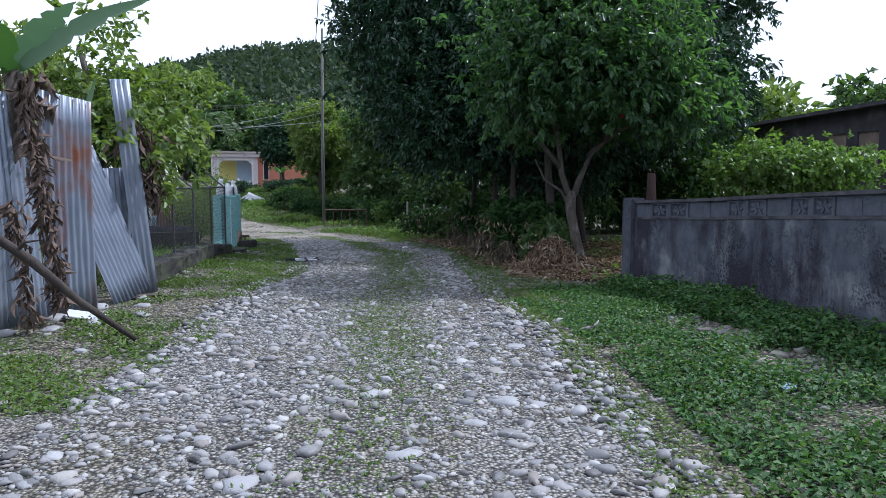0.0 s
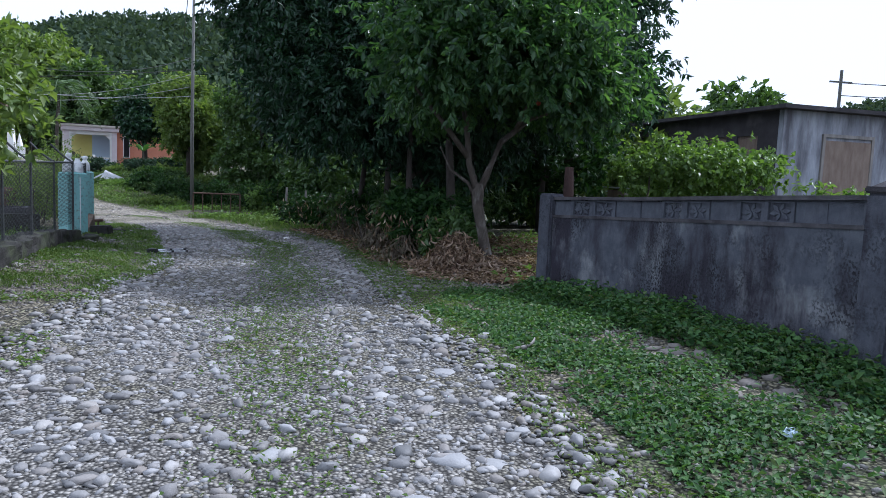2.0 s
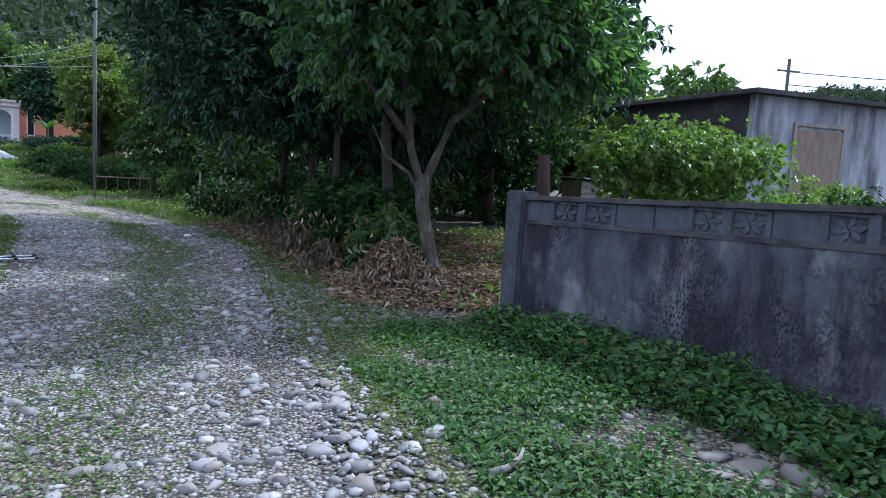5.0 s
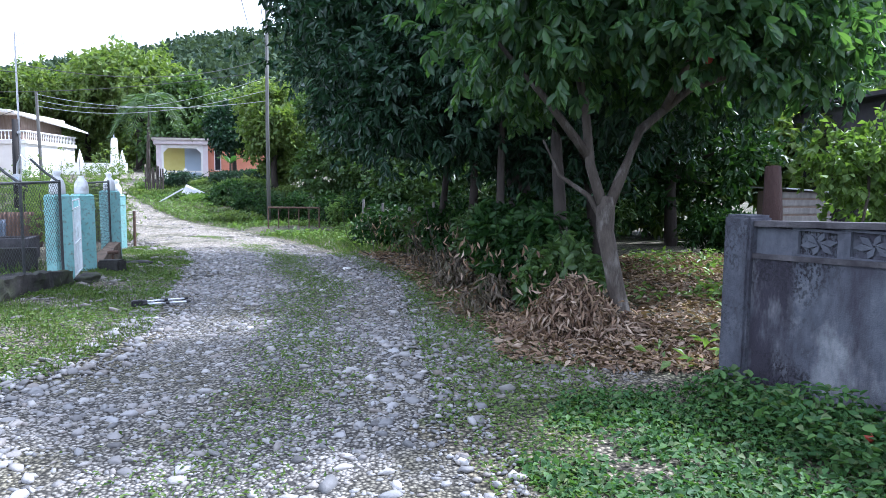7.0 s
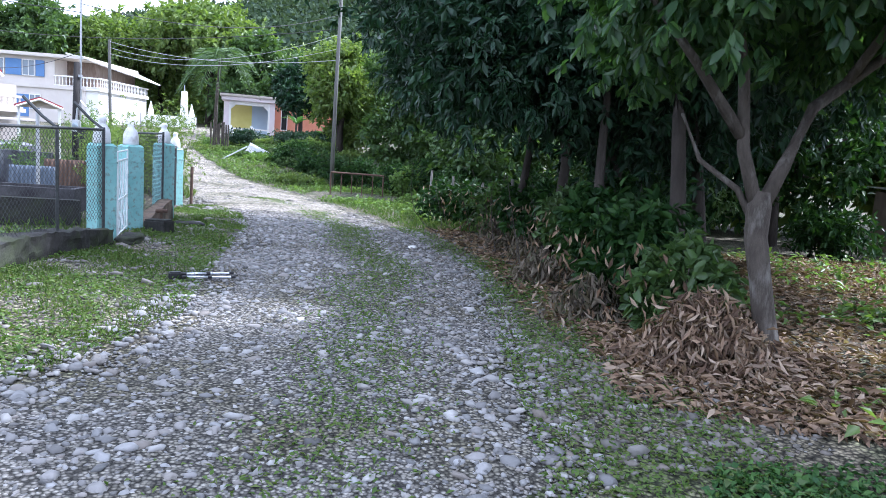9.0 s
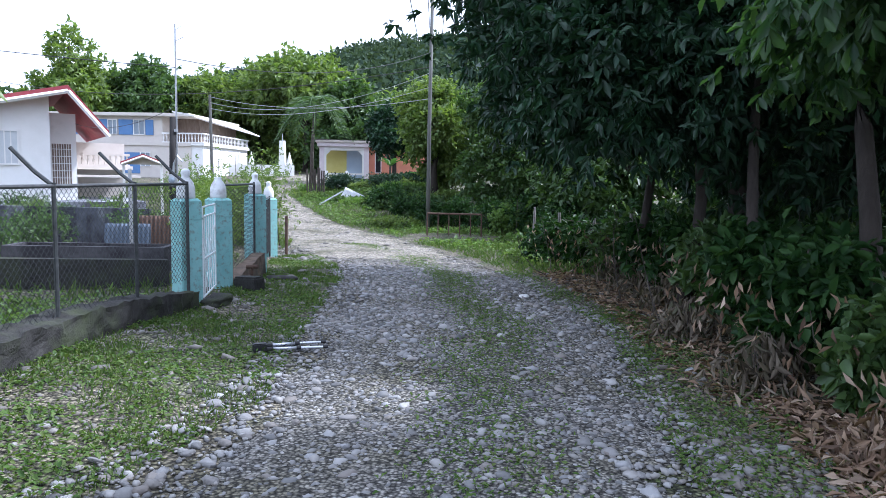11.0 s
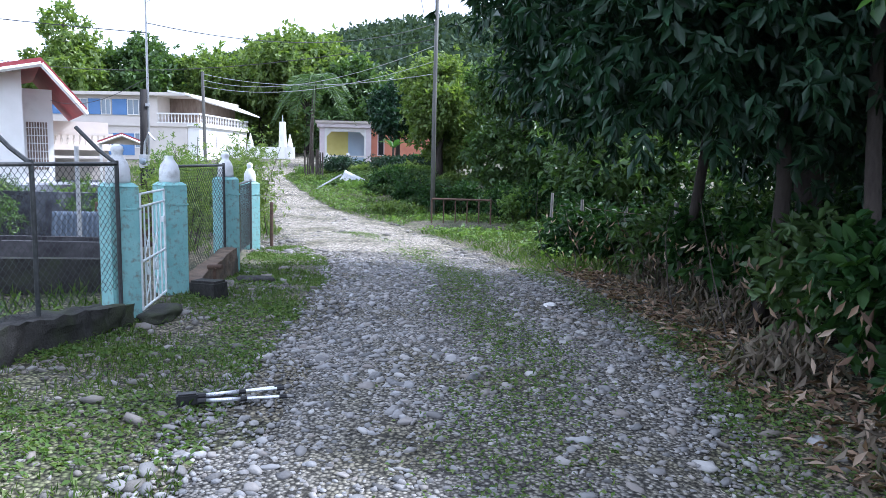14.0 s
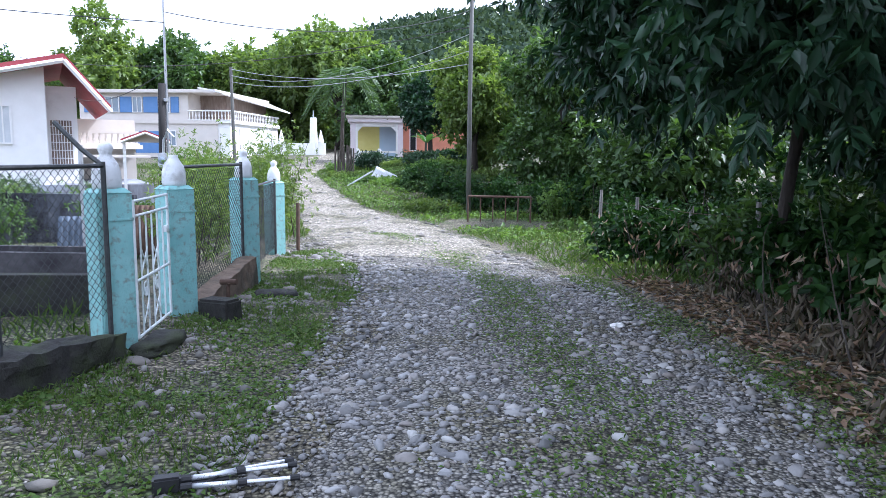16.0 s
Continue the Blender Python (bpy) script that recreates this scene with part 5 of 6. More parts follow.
F_PTS = [(-4.28, 10.4), (-4.34, 12.05), (-4.50, 13.5), (-4.60, 14.8), (-4.63, 15.86)]
fence_run(F_PTS, [0.29] * 5, 1.42, "grey chain-link fence with iron posts on a low wall")
kw = thing("fence_kerb", pose(0, 0, 0), "low dark mossy concrete footing wall under the fence", "kerb")
kw["kind"] = "structure"
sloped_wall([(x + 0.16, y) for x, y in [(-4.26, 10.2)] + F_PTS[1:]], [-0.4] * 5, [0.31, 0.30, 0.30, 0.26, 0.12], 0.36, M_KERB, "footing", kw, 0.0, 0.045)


def gate_pillar(x, y, rz, z0, h, cap, label, w=0.27):
    ob = thing("gate_pillar", pose(x, y, z0, 0, 0, rz), label, "pillar", "turquoise gate pillars")
    part("shaft", box(-w / 2, w / 2, -w / 2, w / 2, -0.25, h, 0.012), M_TEAL, ob)
    part("collar", box(-w / 2 - 0.008, w / 2 + 0.008, -w / 2 - 0.008, w / 2 + 0.008, h - 0.22, h - 0.195, 0.006), M_TEAL, ob)
    top = bmesh.new()
    bmesh.ops.create_cone(top, cap_ends=True, segments=4, radius1=w * 0.70, radius2=w * 0.5, depth=0.035, matrix=Matrix.Translation((0, 0, h + 0.0175)) @ Matrix.Rotation(math.pi / 4, 4, "Z"))
    part("cap_slab", top, M_TEAL, ob)
    prof = [(0.105, h + 0.03), (0.11, h + 0.06), (0.106, h + 0.16), (0.09, h + 0.22), (0.062, h + 0.262), (0.05, h + 0.28)]
    prof += [(0.046, h + 0.30), (0.058, h + 0.335), (0.05, h + 0.37), (0.02, h + 0.39)] if cap else [(0.044, h + 0.295), (0.046, h + 0.32)]
    part("finial", lathe(prof, 18), M_CAP, ob, "flaking white plaster finial", True)
    return ob


gate_pillar(-4.76, 16.06, -30, 0.02, 1.19, True, "chipped turquoise gate pillar with a white bottle-shaped finial")
gate_pillar(-4.97, 17.26, -30, -0.06, 1.24, False, "chipped turquoise gate pillar with a white bell-shaped finial")
gate_pillar(-5.50, 19.55, -28, -0.15, 1.33, True, "chipped turquoise gate pillar with a white bottle-shaped finial")
gate_pillar(-6.70, 22.80, -35, -0.30, 1.30, True, "chipped turquoise gate pillar with a white bottle-shaped finial")

M_GATE = surface("white_gate_paint", (0.62, 0.66, 0.66), (0.76, 0.79, 0.79), 12.0, 0.6, 0.1, (0.45, 0.40, 0.36), 5.0, 0.64)
gate = thing("metal_gate", pose(-4.585, 16.125, 0.0, 0, 0, 109.6), "white-painted iron gate with scrolls, standing shut", "gate")
GW, G0, G1 = 0.99, 0.04, 1.14
for k, (a, b) in enumerate((((0, G0), (0, G1)), ((GW, G0), (GW, G1)), ((0, G0), (GW, G0)), ((0, G1), (GW, G1)), ((0, 1.02), (GW, 1.02)), ((0, 0.5), (GW, 0.5)))):
    part("frame_bar", tube([(a[0], 0, a[1]), (b[0], 0, b[1])], 0.012, 6), M_GATE, gate)
for k in range(1, 6):
    part("upright", tube([(GW * k / 6, 0.004, G0), (GW * k / 6, 0.004, G1 - 0.12)], 0.008, 5), M_GATE, gate)
for k in (1, 3):
    x0, x1 = GW * k / 6, GW * (k + 1) / 6
    for za, zb in ((0.56, 0.74), (0.74, 0.56), (0.12, 0.3), (0.3, 0.12)):
        part("diagonal", tube([(x0, 0, za), (x1, 0, zb)], 0.006, 5), M_GATE, gate)
    for s in (-1, 1):
        part("scroll", tube([((x0 + x1) / 2 + s * (0.01 + 0.035 * math.sin(q)), 0.0, 0.4 + 0.06 * math.cos(q)) for q in np.linspace(0, 5.0, 12)], 0.006, 5), M_GATE, gate)
latch = part("latch", box(GW - 0.10, GW - 0.02, -0.02, 0.02, 0.80, 0.86, 0.005), M_GATE, gate)

fence_run([(-5.05, 17.42), (-5.44, 19.38)], [0.05, 0.05], 1.38, "chain-link fence panel between two gate pillars", True, False)


def lump(sx, sy, sz, rough=0.16, seed=0.0):
    """A rounded, uneven block."""
    bm = bmesh.new()
    bmesh.ops.create_icosphere(bm, subdivisions=3, radius=1)
    for v_ in bm.verts:
        c = v_.co.copy()
        m_ = max(abs(c.x), abs(c.y), abs(c.z)) ** 0.55
        c = c / m_ if m_ else c
        c *= 1 + rough * noise.noise(c * 1.7 + Vector((seed, 0, seed))) + rough * 0.4 * noise.noise(c * 5 + Vector((0, seed, 0)))
        v_.co = Vector((c.x * sx, c.y * sy, c.z * sz))
    return bm


bw = thing("garden_footing", pose(0, 0, 0), "brown mossy low footing wall between gate pillars", "kerb")
sloped_wall([(-4.84, 17.5), (-5.02, 18.3), (-5.24, 19.36)], [-0.5] * 3, [0.06, 0.14, 0.24], 0.2, M_BROWN, "footing", bw, 0.0, 0.022)
fence_run([(-5.62, 19.72), (-6.62, 22.66)], [-0.1, -0.1], 1.05, "chain-link gate panel between the far gate pillars", True, False)
slab = part("concrete_threshold", lump(0.14, 0.3, 0.07, 0.25, 5.0), M_KERB, None, "", True, pose(-4.42, 16.15, 0.0, 0, 0, 10))
tagged(slab, "dark worn concrete lump at the gate sill", "slab")

blk = part("concrete_block", box(-0.21, 0.21, -0.1, 0.1, -0.08, 0.15, 0.025), M_KERB, None, "", False, pose(-4.52, 17.25, 0.0, 2, -3, -18))
tagged(blk, "dark blackened block lying beside the gate pillar", "block")
flat = part("flat_stone", lump(0.26, 0.16, 0.06, 0.25, 7.0), M_KERB, None, "", True, pose(-4.65, 18.7, -0.1, 3, 2, 30))
tagged(flat, "flat dark stone lying beside the gate", "stone")
valve = thing("water_pipe", pose(-4.72, 17.75, -0.12), "dark iron water pipe stub with a tap", "pipe")
part("riser", tube([(0, 0, -0.1), (0, 0, 0.28), (0.03, -0.02, 0.33)], 0.022, 8), M_RUST, valve)
part("valve_body", tube([(-0.08, 0, 0.33), (0.1, 0, 0.34)], 0.03, 8), M_RUST, valve)
bpst = part("iron_post", tube([(0, 0, -0.3), (0.01, 0, 0.85)], 0.035, 8), M_RUST, None, m=pose(-6.68, 23.7, -0.25))
tagged(bpst, "rusty brown iron post beside the far pillar", "post")

for (x, y, sz) in ((-4.33, 15.75, 0.10), (-4.5, 16.75, 0.07), (-4.86, 18.35, 0.09), (-4.72, 19.2, 0.11), (-5.0, 19.75, 0.10), (-4.3, 17.85, 0.08), (-4.95, 20.3, 0.12), (-4.18, 15.3, 0.07), (-4.12, 14.7, 0.06)):
    single_stone(x, y, sz, label="dark dusty rubble stone beside the gate", group="rubble by the gate", mat=M_PEBBLE)

# tripod left lying on the verge
tp = thing("camera_tripod", pose(-2.86, 13.90, 0.0, 0, 0, 33), "folded silver and black camera tripod lying on the verge", "tripod")
tp.matrix_basis = pose(-2.86, 13.90, float(land(-2.7, 14.0)) + 0.045, 0, 0, 33)
for k, (dy, dz, sk) in enumerate(((-0.05, 0.0, -0.03), (0.0, 0.025, 0.01), (0.05, 0.0, 0.07))):
    leg = part("leg", tube([(0.12, dy * 0.6, dz), (0.36, dy + sk * 0.5, dz)], 0.0125, 10), M_ALU, tp, smooth=True)
    part("lower_section", tube([(0.36, dy + sk * 0.5, dz), (0.58, dy + sk, dz - 0.005)], 0.0095, 10), M_ALU, leg)
    part("clamp", tube([(0.335, dy + sk * 0.48, dz), (0.375, dy + sk * 0.52, dz)], 0.018, 8), M_BLACKP, leg)
    part("foot", tube([(0.57, dy + sk, dz - 0.005), (0.615, dy + sk * 1.05, dz - 0.005)], 0.0155, 8), M_BLACKP, leg)
    part("hinge", tube([(0.085, dy * 0.6, dz), (0.135, dy * 0.65, dz)], 0.019, 8), M_BLACKP, leg)
part("centre_column", tube([(0.0, 0, 0.0), (0.30, 0, 0.0)], 0.011, 8), M_BLACKP, tp)
head = part("head", box(-0.035, 0.09, -0.035, 0.035, -0.025, 0.05, 0.01), M_BLACKP, tp)
part("pan_handle", tube([(0.0, 0.03, 0.0), (-0.02, 0.11, 0.03)], 0.007, 6), M_BLACKP, head)
part("brace", tube([(0.20, -0.03, 0.01), (0.27, 0.0, 0.025), (0.33, 0.05, 0.0)], 0.005, 5), M_BLACKP, tp)

rock = single_stone(-0.47, 13.94, 0.09, label="dark flat rock lying in the wheel track", group="large stones in the track")
rf = part("fallen_red_fruit", lathe([(0.004, 0), (0.022, 0.008), (0.028, 0.026), (0.02, 0.045), (0.004, 0.055)], 10), F_RED, None, "", True, pose(2.92, 9.15, 0.14))
tagged(rf, "fallen red ackee pod in the weeds", "fruit")
for k, (dx, dy, dz) in enumerate(((0.57, -0.65, 2.5), (0.97, -0.8, 2.5))):
    fr = part("ackee_fruit", lathe([(0.004, -0.04), (0.03, -0.03), (0.042, 0.0), (0.03, 0.03), (0.006, 0.045)], 10), F_RED, None, "", True, pose(AX + dx, AY + dy, az + dz))
    tagged(fr, "ripe red ackee fruit hanging in the tree", "fruit", "red ackee fruits")
dw = part("driftwood", tube([(0, 0, 0.03), (0.10, 0.03, 0.05), (0.17, 0.09, 0.08), (0.19, 0.13, 0.11)], [0.022, 0.019, 0.012, 0.006], 7), M_WOOD, None, "", True, pose(1.45, 7.1, 0.04, 0, 0, -10))
tagged(dw, "pale broken wood stub lying in the weeds", "wood")

# dried-out weeds standing and hanging along the hedge
F_RUSTY = foliage("rust_brown_leaf", [(0.10, 0.05, 0.025), (0.17, 0.085, 0.04), (0.13, 0.075, 0.04), (0.075, 0.07, 0.03)], 0.2, 0.8, 0.15)


# greyer, darker dry leaves, with the hedge's shade painted into their colour
F_DRY_SHADED = foliage("shaded_grey_dead_leaf", [(0.07, 0.058, 0.044), (0.14, 0.115, 0.085), (0.20, 0.17, 0.13), (0.05, 0.055, 0.03)], 0.12, 0.85, 0.1)


def dry_weeds(x, y, r, h, n, mat, label, ln=0.13):
    """A slumped clump: thin stalks with limp dead leaves hanging from them."""
    ob = thing("dry_weeds", pose(x, y, float(land(x, y))), label, "weeds", "dry weeds along the hedge")
    for k in range(7):
        a, q = 2 * math.pi * rng.random(), r * rng.random()
        part("stalk", tube(bent((q * 0.5 * math.cos(a), q * 0.5 * math.sin(a), -0.1), (q * math.cos(a), q * math.sin(a), h * (0.6 + 0.4 * rng.random())), 0.2, 5, k), [0.008, 0.007, 0.006, 0.004, 0.003], 5), M_BARK, ob)
    d = rng.normal(size=(n, 2)) * r * 0.5
    z = h * np.exp(-((np.linalg.norm(d, axis=1) / r) ** 2)) * (0.15 + 0.85 * rng.random(n))
    raw("dead_leaves", *leaves(np.column_stack([d, z]), np.column_stack([0.5 * rng.normal(size=(n, 2)), -0.9 + 0.35 * rng.normal(size=n)]), ln * (0.6 + 0.7 * rng.random(n)), 0.034 * (0.6 + 0.8 * rng.random(n)), 0.4, 0.6), mat, ob)
    return ob


for (x, y, r, h) in ((0.1, 25.2, 0.7, 0.85), (1.0, 25.4, 0.7, 0.95), (1.7, 25.0, 0.6, 0.8)):
    dry_weeds(x, y, r, h, 520, F_RUSTY, "rust-brown dried weeds slumped before the hedge", 0.15)
for (x, y, r, h) in ((0.85, 18.6, 0.5, 0.6), (1.05, 17.3, 0.45, 0.5), (1.0, 15.6, 0.4, 0.45), (0.55, 20.2, 0.5, 0.5), (1.35, 13.9, 0.4, 0.5)):
    dry_weeds(x, y, r, h, 260, F_DRY_SHADED, "pale dead leaves slumped against the hedge", 0.15)

# old post-and-wire fence in the hedge
pw = thing("wire_fence", pose(0, 0, 0), "leaning grey fence posts with rusty wire in the hedge", "fence")
posts_ = [(0.75, 20.3), (0.2, 22.4), (-0.5, 24.4), (-1.2, 26.4)]
for k, (x, y) in enumerate(posts_):
    z = float(land(x, y))
    part("post", tube([(x, y, z - 0.3), (x + 0.03 * math.sin(3 * k), y, z + 0.6), (x + 0.06 * math.sin(3 * k), y + 0.02, z + 1.15 + 0.1 * math.sin(5 * k))], [0.04, 0.036, 0.03], 7), M_WOOD, pw)
for h in (0.5, 0.95):
    part("wire", tube([(x, y, float(land(x, y)) + h) for x, y in posts_], 0.004, 4), M_RUST, pw)
for k in range(9):
    x, y = 0.35 + 0.9 * rng.random(), 13.6 + 8.5 * rng.random()
    x = float(np.interp(y, ROAD_Y, ROAD_R)) + 0.75 + 0.6 * rng.random()
    z = float(land(x, y))
    o = part("dead_stalk", tube(bent((x, y, z - 0.1), (x + 0.25 * rng.normal(), y + 0.25 * rng.normal(), z + 0.6 + 0.7 * rng.random()), 0.2, 5, k), [0.010, 0.008, 0.006, 0.004, 0.003], 5), M_BARK)
    tagged(o, "thin dry upright stalk in the hedge", "stalk", "dry stalks in the hedge")

# litter on the verges
for nm, lab, cat, mt, (x, y), sz in (("plastic_wrapper", "crumpled blue plastic wrapper among dead leaves", "litter", M_BLUE, (1.64, 12.35), 0.07), ("paper_scrap", "crumpled white paper scrap on the gravel", "litter", M_WHITE, (-0.83, 18.3), 0.08), ("foil_wrapper", "crumpled orange wrapper under the hedge", "litter", M_ORANGE, (1.6, 14.2), 0.05), ("plastic_bottle", "pale crushed plastic bottle in the weeds", "bottle", M_PALE, (2.56, 5.1), 0.07)):
    bm = bmesh.new()
    bmesh.ops.create_icosphere(bm, subdivisions=2, radius=1)
    for v_ in bm.verts:
        v_.co = Vector((v_.co.x * sz, v_.co.y * sz * 0.7, (v_.co.z + 0.6) * sz * 0.35)) * (1 + 0.5 * noise.noise(v_.co * 2.5 + Vector((x, y, 0))))
    tagged(part(nm, bm, mt, None, m=pose(x, y, float(land(x, y)) + 0.01, 0, 0, 40)), lab, cat)
single_stone(0.85, 14.33, 0.08, label="pale flat stone at the edge of the track", group="large stones in the track")

# iron handrail at the bend
rail = thing("iron_railing", pose(-5.07, 31.9, -0.55, 0, 0, 9), "rusty iron handrail over a culvert at the bend", "railing")
part("top_bar", tube([(0, 0, 0.87), (1.82, 0, 0.86)], 0.032, 8), M_RUST, rail)
for k in range(6):
    part("post", tube([(1.82 * k / 5, 0, -0.3), (1.82 * k / 5, 0, 0.86)], 0.026 if k in (0, 5) else 0.02, 6), M_RUST, rail)

# poles and cables
pole = thing("utility_pole", pose(-5.4, 33.6, -0.55), "tall weathered wooden utility pole beside the track", "pole")
part("shaft", tube([(0, 0, -0.5), (0.0, 0, 4.0), (0.05, 0, 9.0)], [0.078, 0.068, 0.055], 12), M_POLE, pole, smooth=True)
up = thing("service_pole", pose(-9.66, 23.93, 0.0), "dark wooden service pole with a thin metal mast", "pole")
part("timber", tube([(0, 0, -0.4), (0.02, 0, 1.5), (0.05, 0, 2.85)], [0.082, 0.076, 0.068], 10), M_TAR, up, smooth=True)
mast = part("mast", tube([(0.11, 0.05, 1.5), (0.12, 0.05, 3.0), (0.14, 0.02, 5.0)], [0.024, 0.024, 0.018], 8), M_METAL, up)
part("bracket", box(0.0, 0.16, -0.03, 0.05, 2.5, 2.56), M_METAL, up)
part("antenna", tube([(0.14, 0.02, 4.6), (0.36, 0.02, 4.7)], 0.008, 5), M_METAL, mast)
part("antenna", tube([(0.14, 0.02, 4.85), (0.30, 0.02, 4.95)], 0.006, 5), M_METAL, mast)
meter = part("meter_box", box(0.0, 0.2, -0.16, -0.06, 1.22, 1.5, 0.02), M_METAL, up)
part("meter_glass", lathe([(0.075, 0), (0.07, 0.03), (0.04, 0.05), (0.004, 0.055)], 12), M_GLASS, meter, m=pose(0.1, -0.16, 1.36, 90))
part("conduit", tube([(0.1, -0.1, 1.5), (0.12, -0.1, 1.75), (0.2, -0.08, 1.95), (0.32, -0.05, 1.8)], 0.025, 6), M_METAL, up)
lamp = thing("wall_lamp", pose(-9.3, 23.6, 1.05), "small black lantern on an iron bracket", "lamp")
part("body", box(-0.08, 0.08, -0.08, 0.08, 0.0, 0.22, 0.02), M_BLACKP, lamp)
part("post", tube([(0, 0, -1.2), (0, 0, 0.02)], 0.02, 6), M_BLACKP, lamp)
p2_ = thing("utility_pole", pose(-19.1, 43.6, 0.4), "thin wooden pole in front of the two-storey house", "pole")
part("shaft", tube([(0, 0, -0.4), (-0.1, 0, 5.2)], [0.09, 0.07], 8), M_POLE, p2_)
p3_ = thing("utility_pole", pose(33.0, 44.0, 0), "far utility pole behind the abandoned building", "pole")
part("shaft", tube([(0, 0, -0.4), (0, 0, 9.2)], [0.14, 0.10], 8), M_POLE, p3_)
part("crossarm", box(-0.8, 0.8, -0.06, 0.06, 8.4, 8.5), M_POLE, p3_)


def cable(a, b, sag, r=0.012, mat=M_CABLE, label="black overhead cable slung between poles"):
    pts = [tuple(np.array(a) * (1 - s) + np.array(b) * s - np.array([0, 0, sag * 4 * s * (1 - s)])) for s in np.linspace(0, 1, 18)]
    return tagged(part("overhead_cable", tube(pts, r, 5), mat), label, "cable", "overhead cables")


for k, (z, sg) in enumerate(((5.0, 0.5), (5.5, 0.65), (4.6, 0.35))):
    cable((-5.4, 33.6, z - 0.3), (-19.2, 43.6, 4.9 + 0.3 * k), sg + 0.1, 0.010, M_CABLE_PALE, "pale sagging overhead cable between poles")
cable((-5.4, 33.6, 5.9), (-9.52, 23.95, 4.2), 0.5, 0.010)
cable((-5.4, 33.6, 5.4), (-36, 44, 7.2), 1.2, 0.014)
cable((-9.52, 23.95, 4.0), (-30, 18, 7.0), 0.5, 0.010)
cable((-9.52, 23.95, 3.1), (-17.8, 31.3, 3.2), 0.3, 0.008)
for k in range(3):
    cable((-5.4 + 0.4 * (k - 1), 33.6, 6.2 + 0.08 * k), (1.6 + 0.7 * k, -6, 7.2), 0.7, 0.011)
cable((33, 44, 8.4), (80, 30, 9), 0.6, 0.03)
cable((33, 44, 7.6), (80, 30, 8.2), 0.6, 0.03)


# ---- houses ----
def window(parent, x0, x1, z0, z1, y=0.0, frame_mat=M_WHITE, cols_=2, depth=0.06, glass=M_GLASS):
    w = part("window", box(x0, x1, y - 0.01, y + 0.02, z0, z1), glass, parent, "glazed window")
    t = 0.05
    for b in ((x0 - t, x1 + t, z1, z1 + t), (x0 - t, x1 + t, z0 - t, z0), (x0 - t, x0, z0, z1), (x1, x1 + t, z0, z1)):
        part("frame", box(b[0], b[1], y - depth, y + 0.01, b[2], b[3]), frame_mat, w)
    for k in range(1, cols_):
        xm = x0 + (x1 - x0) * k / cols_
        part("mullion", box(xm - 0.02, xm + 0.02, y - depth + 0.015, y, z0, z1), frame_mat, w)
    return w


def balustrade(parent, a, b, z0, z1, mat, n, r=0.05):
    a, b = Vector((*a, 0)), Vector((*b, 0))
    rot = math.atan2(b.y - a.y, b.x - a.x)
    L = (b - a).length
    mrot = Matrix.Translation((a.x, a.y, 0)) @ Matrix.Rotation(rot, 4, "Z")
    bal = part("balustrade", box(0, L, -0.08, 0.08, z1 - 0.10, z1, 0.01, mrot), mat, parent)
    part("plinth", box(0, L, -0.08, 0.08, z0, z0 + 0.06, 0, mrot), mat, bal)
    h = z1 - 0.10 - z0 - 0.06
    me = None
    for k in range(n):
        p_ = a.lerp(b, (k + 0.5) / n)
        mm = Matrix.Translation((p_.x, p_.y, z0 + 0.06))
        if me is None:
            o = part("baluster", lathe([(r * 0.7, 0), (r * 0.7, h * 0.1), (r * 0.5, h * 0.2), (r, h * 0.45), (r * 0.5, h * 0.8), (r * 0.7, h * 0.9), (r * 0.7, h)], 8), mat, bal, m=mm)
            me = o.data
        else:
            o = new("baluster", me)
            o.parent, o.matrix_basis = bal, mm


# orange house with a porch
oh = thing("house", pose(-16.45, 52.5, 0.0, 0, 0, 18.5), "small orange house with white porch and dark footing", "house")
FZ = 1.15
part("footing", box(-0.1, 7.3, 0.3, 6, -0.5, FZ), M_BLDG_DARK, oh)
part("front_wall", box(3.15, 7.0, 0.55, 0.75, FZ, 3.6), M_ORANGE, oh)
part("side_wall", box(6.8, 7.0, 0.75, 6, FZ, 3.6), M_CREAM, oh)
part("porch_back_wall", box(0.1, 3.15, 2.2, 2.4, FZ, 3.6), M_YELLOW, oh)
part("porch_side_wall", box(1.75, 3.0, 2.05, 2.2, FZ, 3.4), M_PALE, oh, "pale blue door panel")
part("rear_wall", box(0.1, 7.0, 5.8, 6.0, FZ, 3.6), M_CREAM, oh)
part("left_wall", box(0.0, 0.15, 2.3, 6, FZ, 3.6), M_PINK, oh)
part("porch_floor", box(0, 3.15, 0.2, 2.3, FZ - 0.1, FZ + 0.02), M_CREAM, oh)
for x in (0.0, 2.75):
    col = part("porch_column", box(x, x + 0.42, 0.2, 0.55, FZ - 0.2, 3.35, 0.02), M_PINK, oh)
    part("trim", box(x + 0.32 if x == 0 else x - 0.02, x + 0.44 if x == 0 else x + 0.10, 0.17, 0.2, FZ, 3.3), M_WHITE, col)
part("arch_beam", box(0.42, 2.75, 0.22, 0.5, 3.12, 3.36, 0.03), M_WHITE, oh)
for s, x in ((1, 0.42), (-1, 2.75)):
    bm = bmesh.new()
    vs = [bm.verts.new((x + s * d, yy, z)) for yy in (0.22, 0.5) for d, z in ((0, 3.12), (0.3, 3.12), (0, 2.82))]
    bm.faces.new(vs[:3]); bm.faces.new(vs[3:][::-1])
    for i in range(3):
        bm.faces.new((vs[i], vs[(i + 1) % 3], vs[3 + (i + 1) % 3], vs[3 + i]))
    bmesh.ops.recalc_face_normals(bm, faces=bm.faces)
    part("arch_corner", bm, M_WHITE, oh)
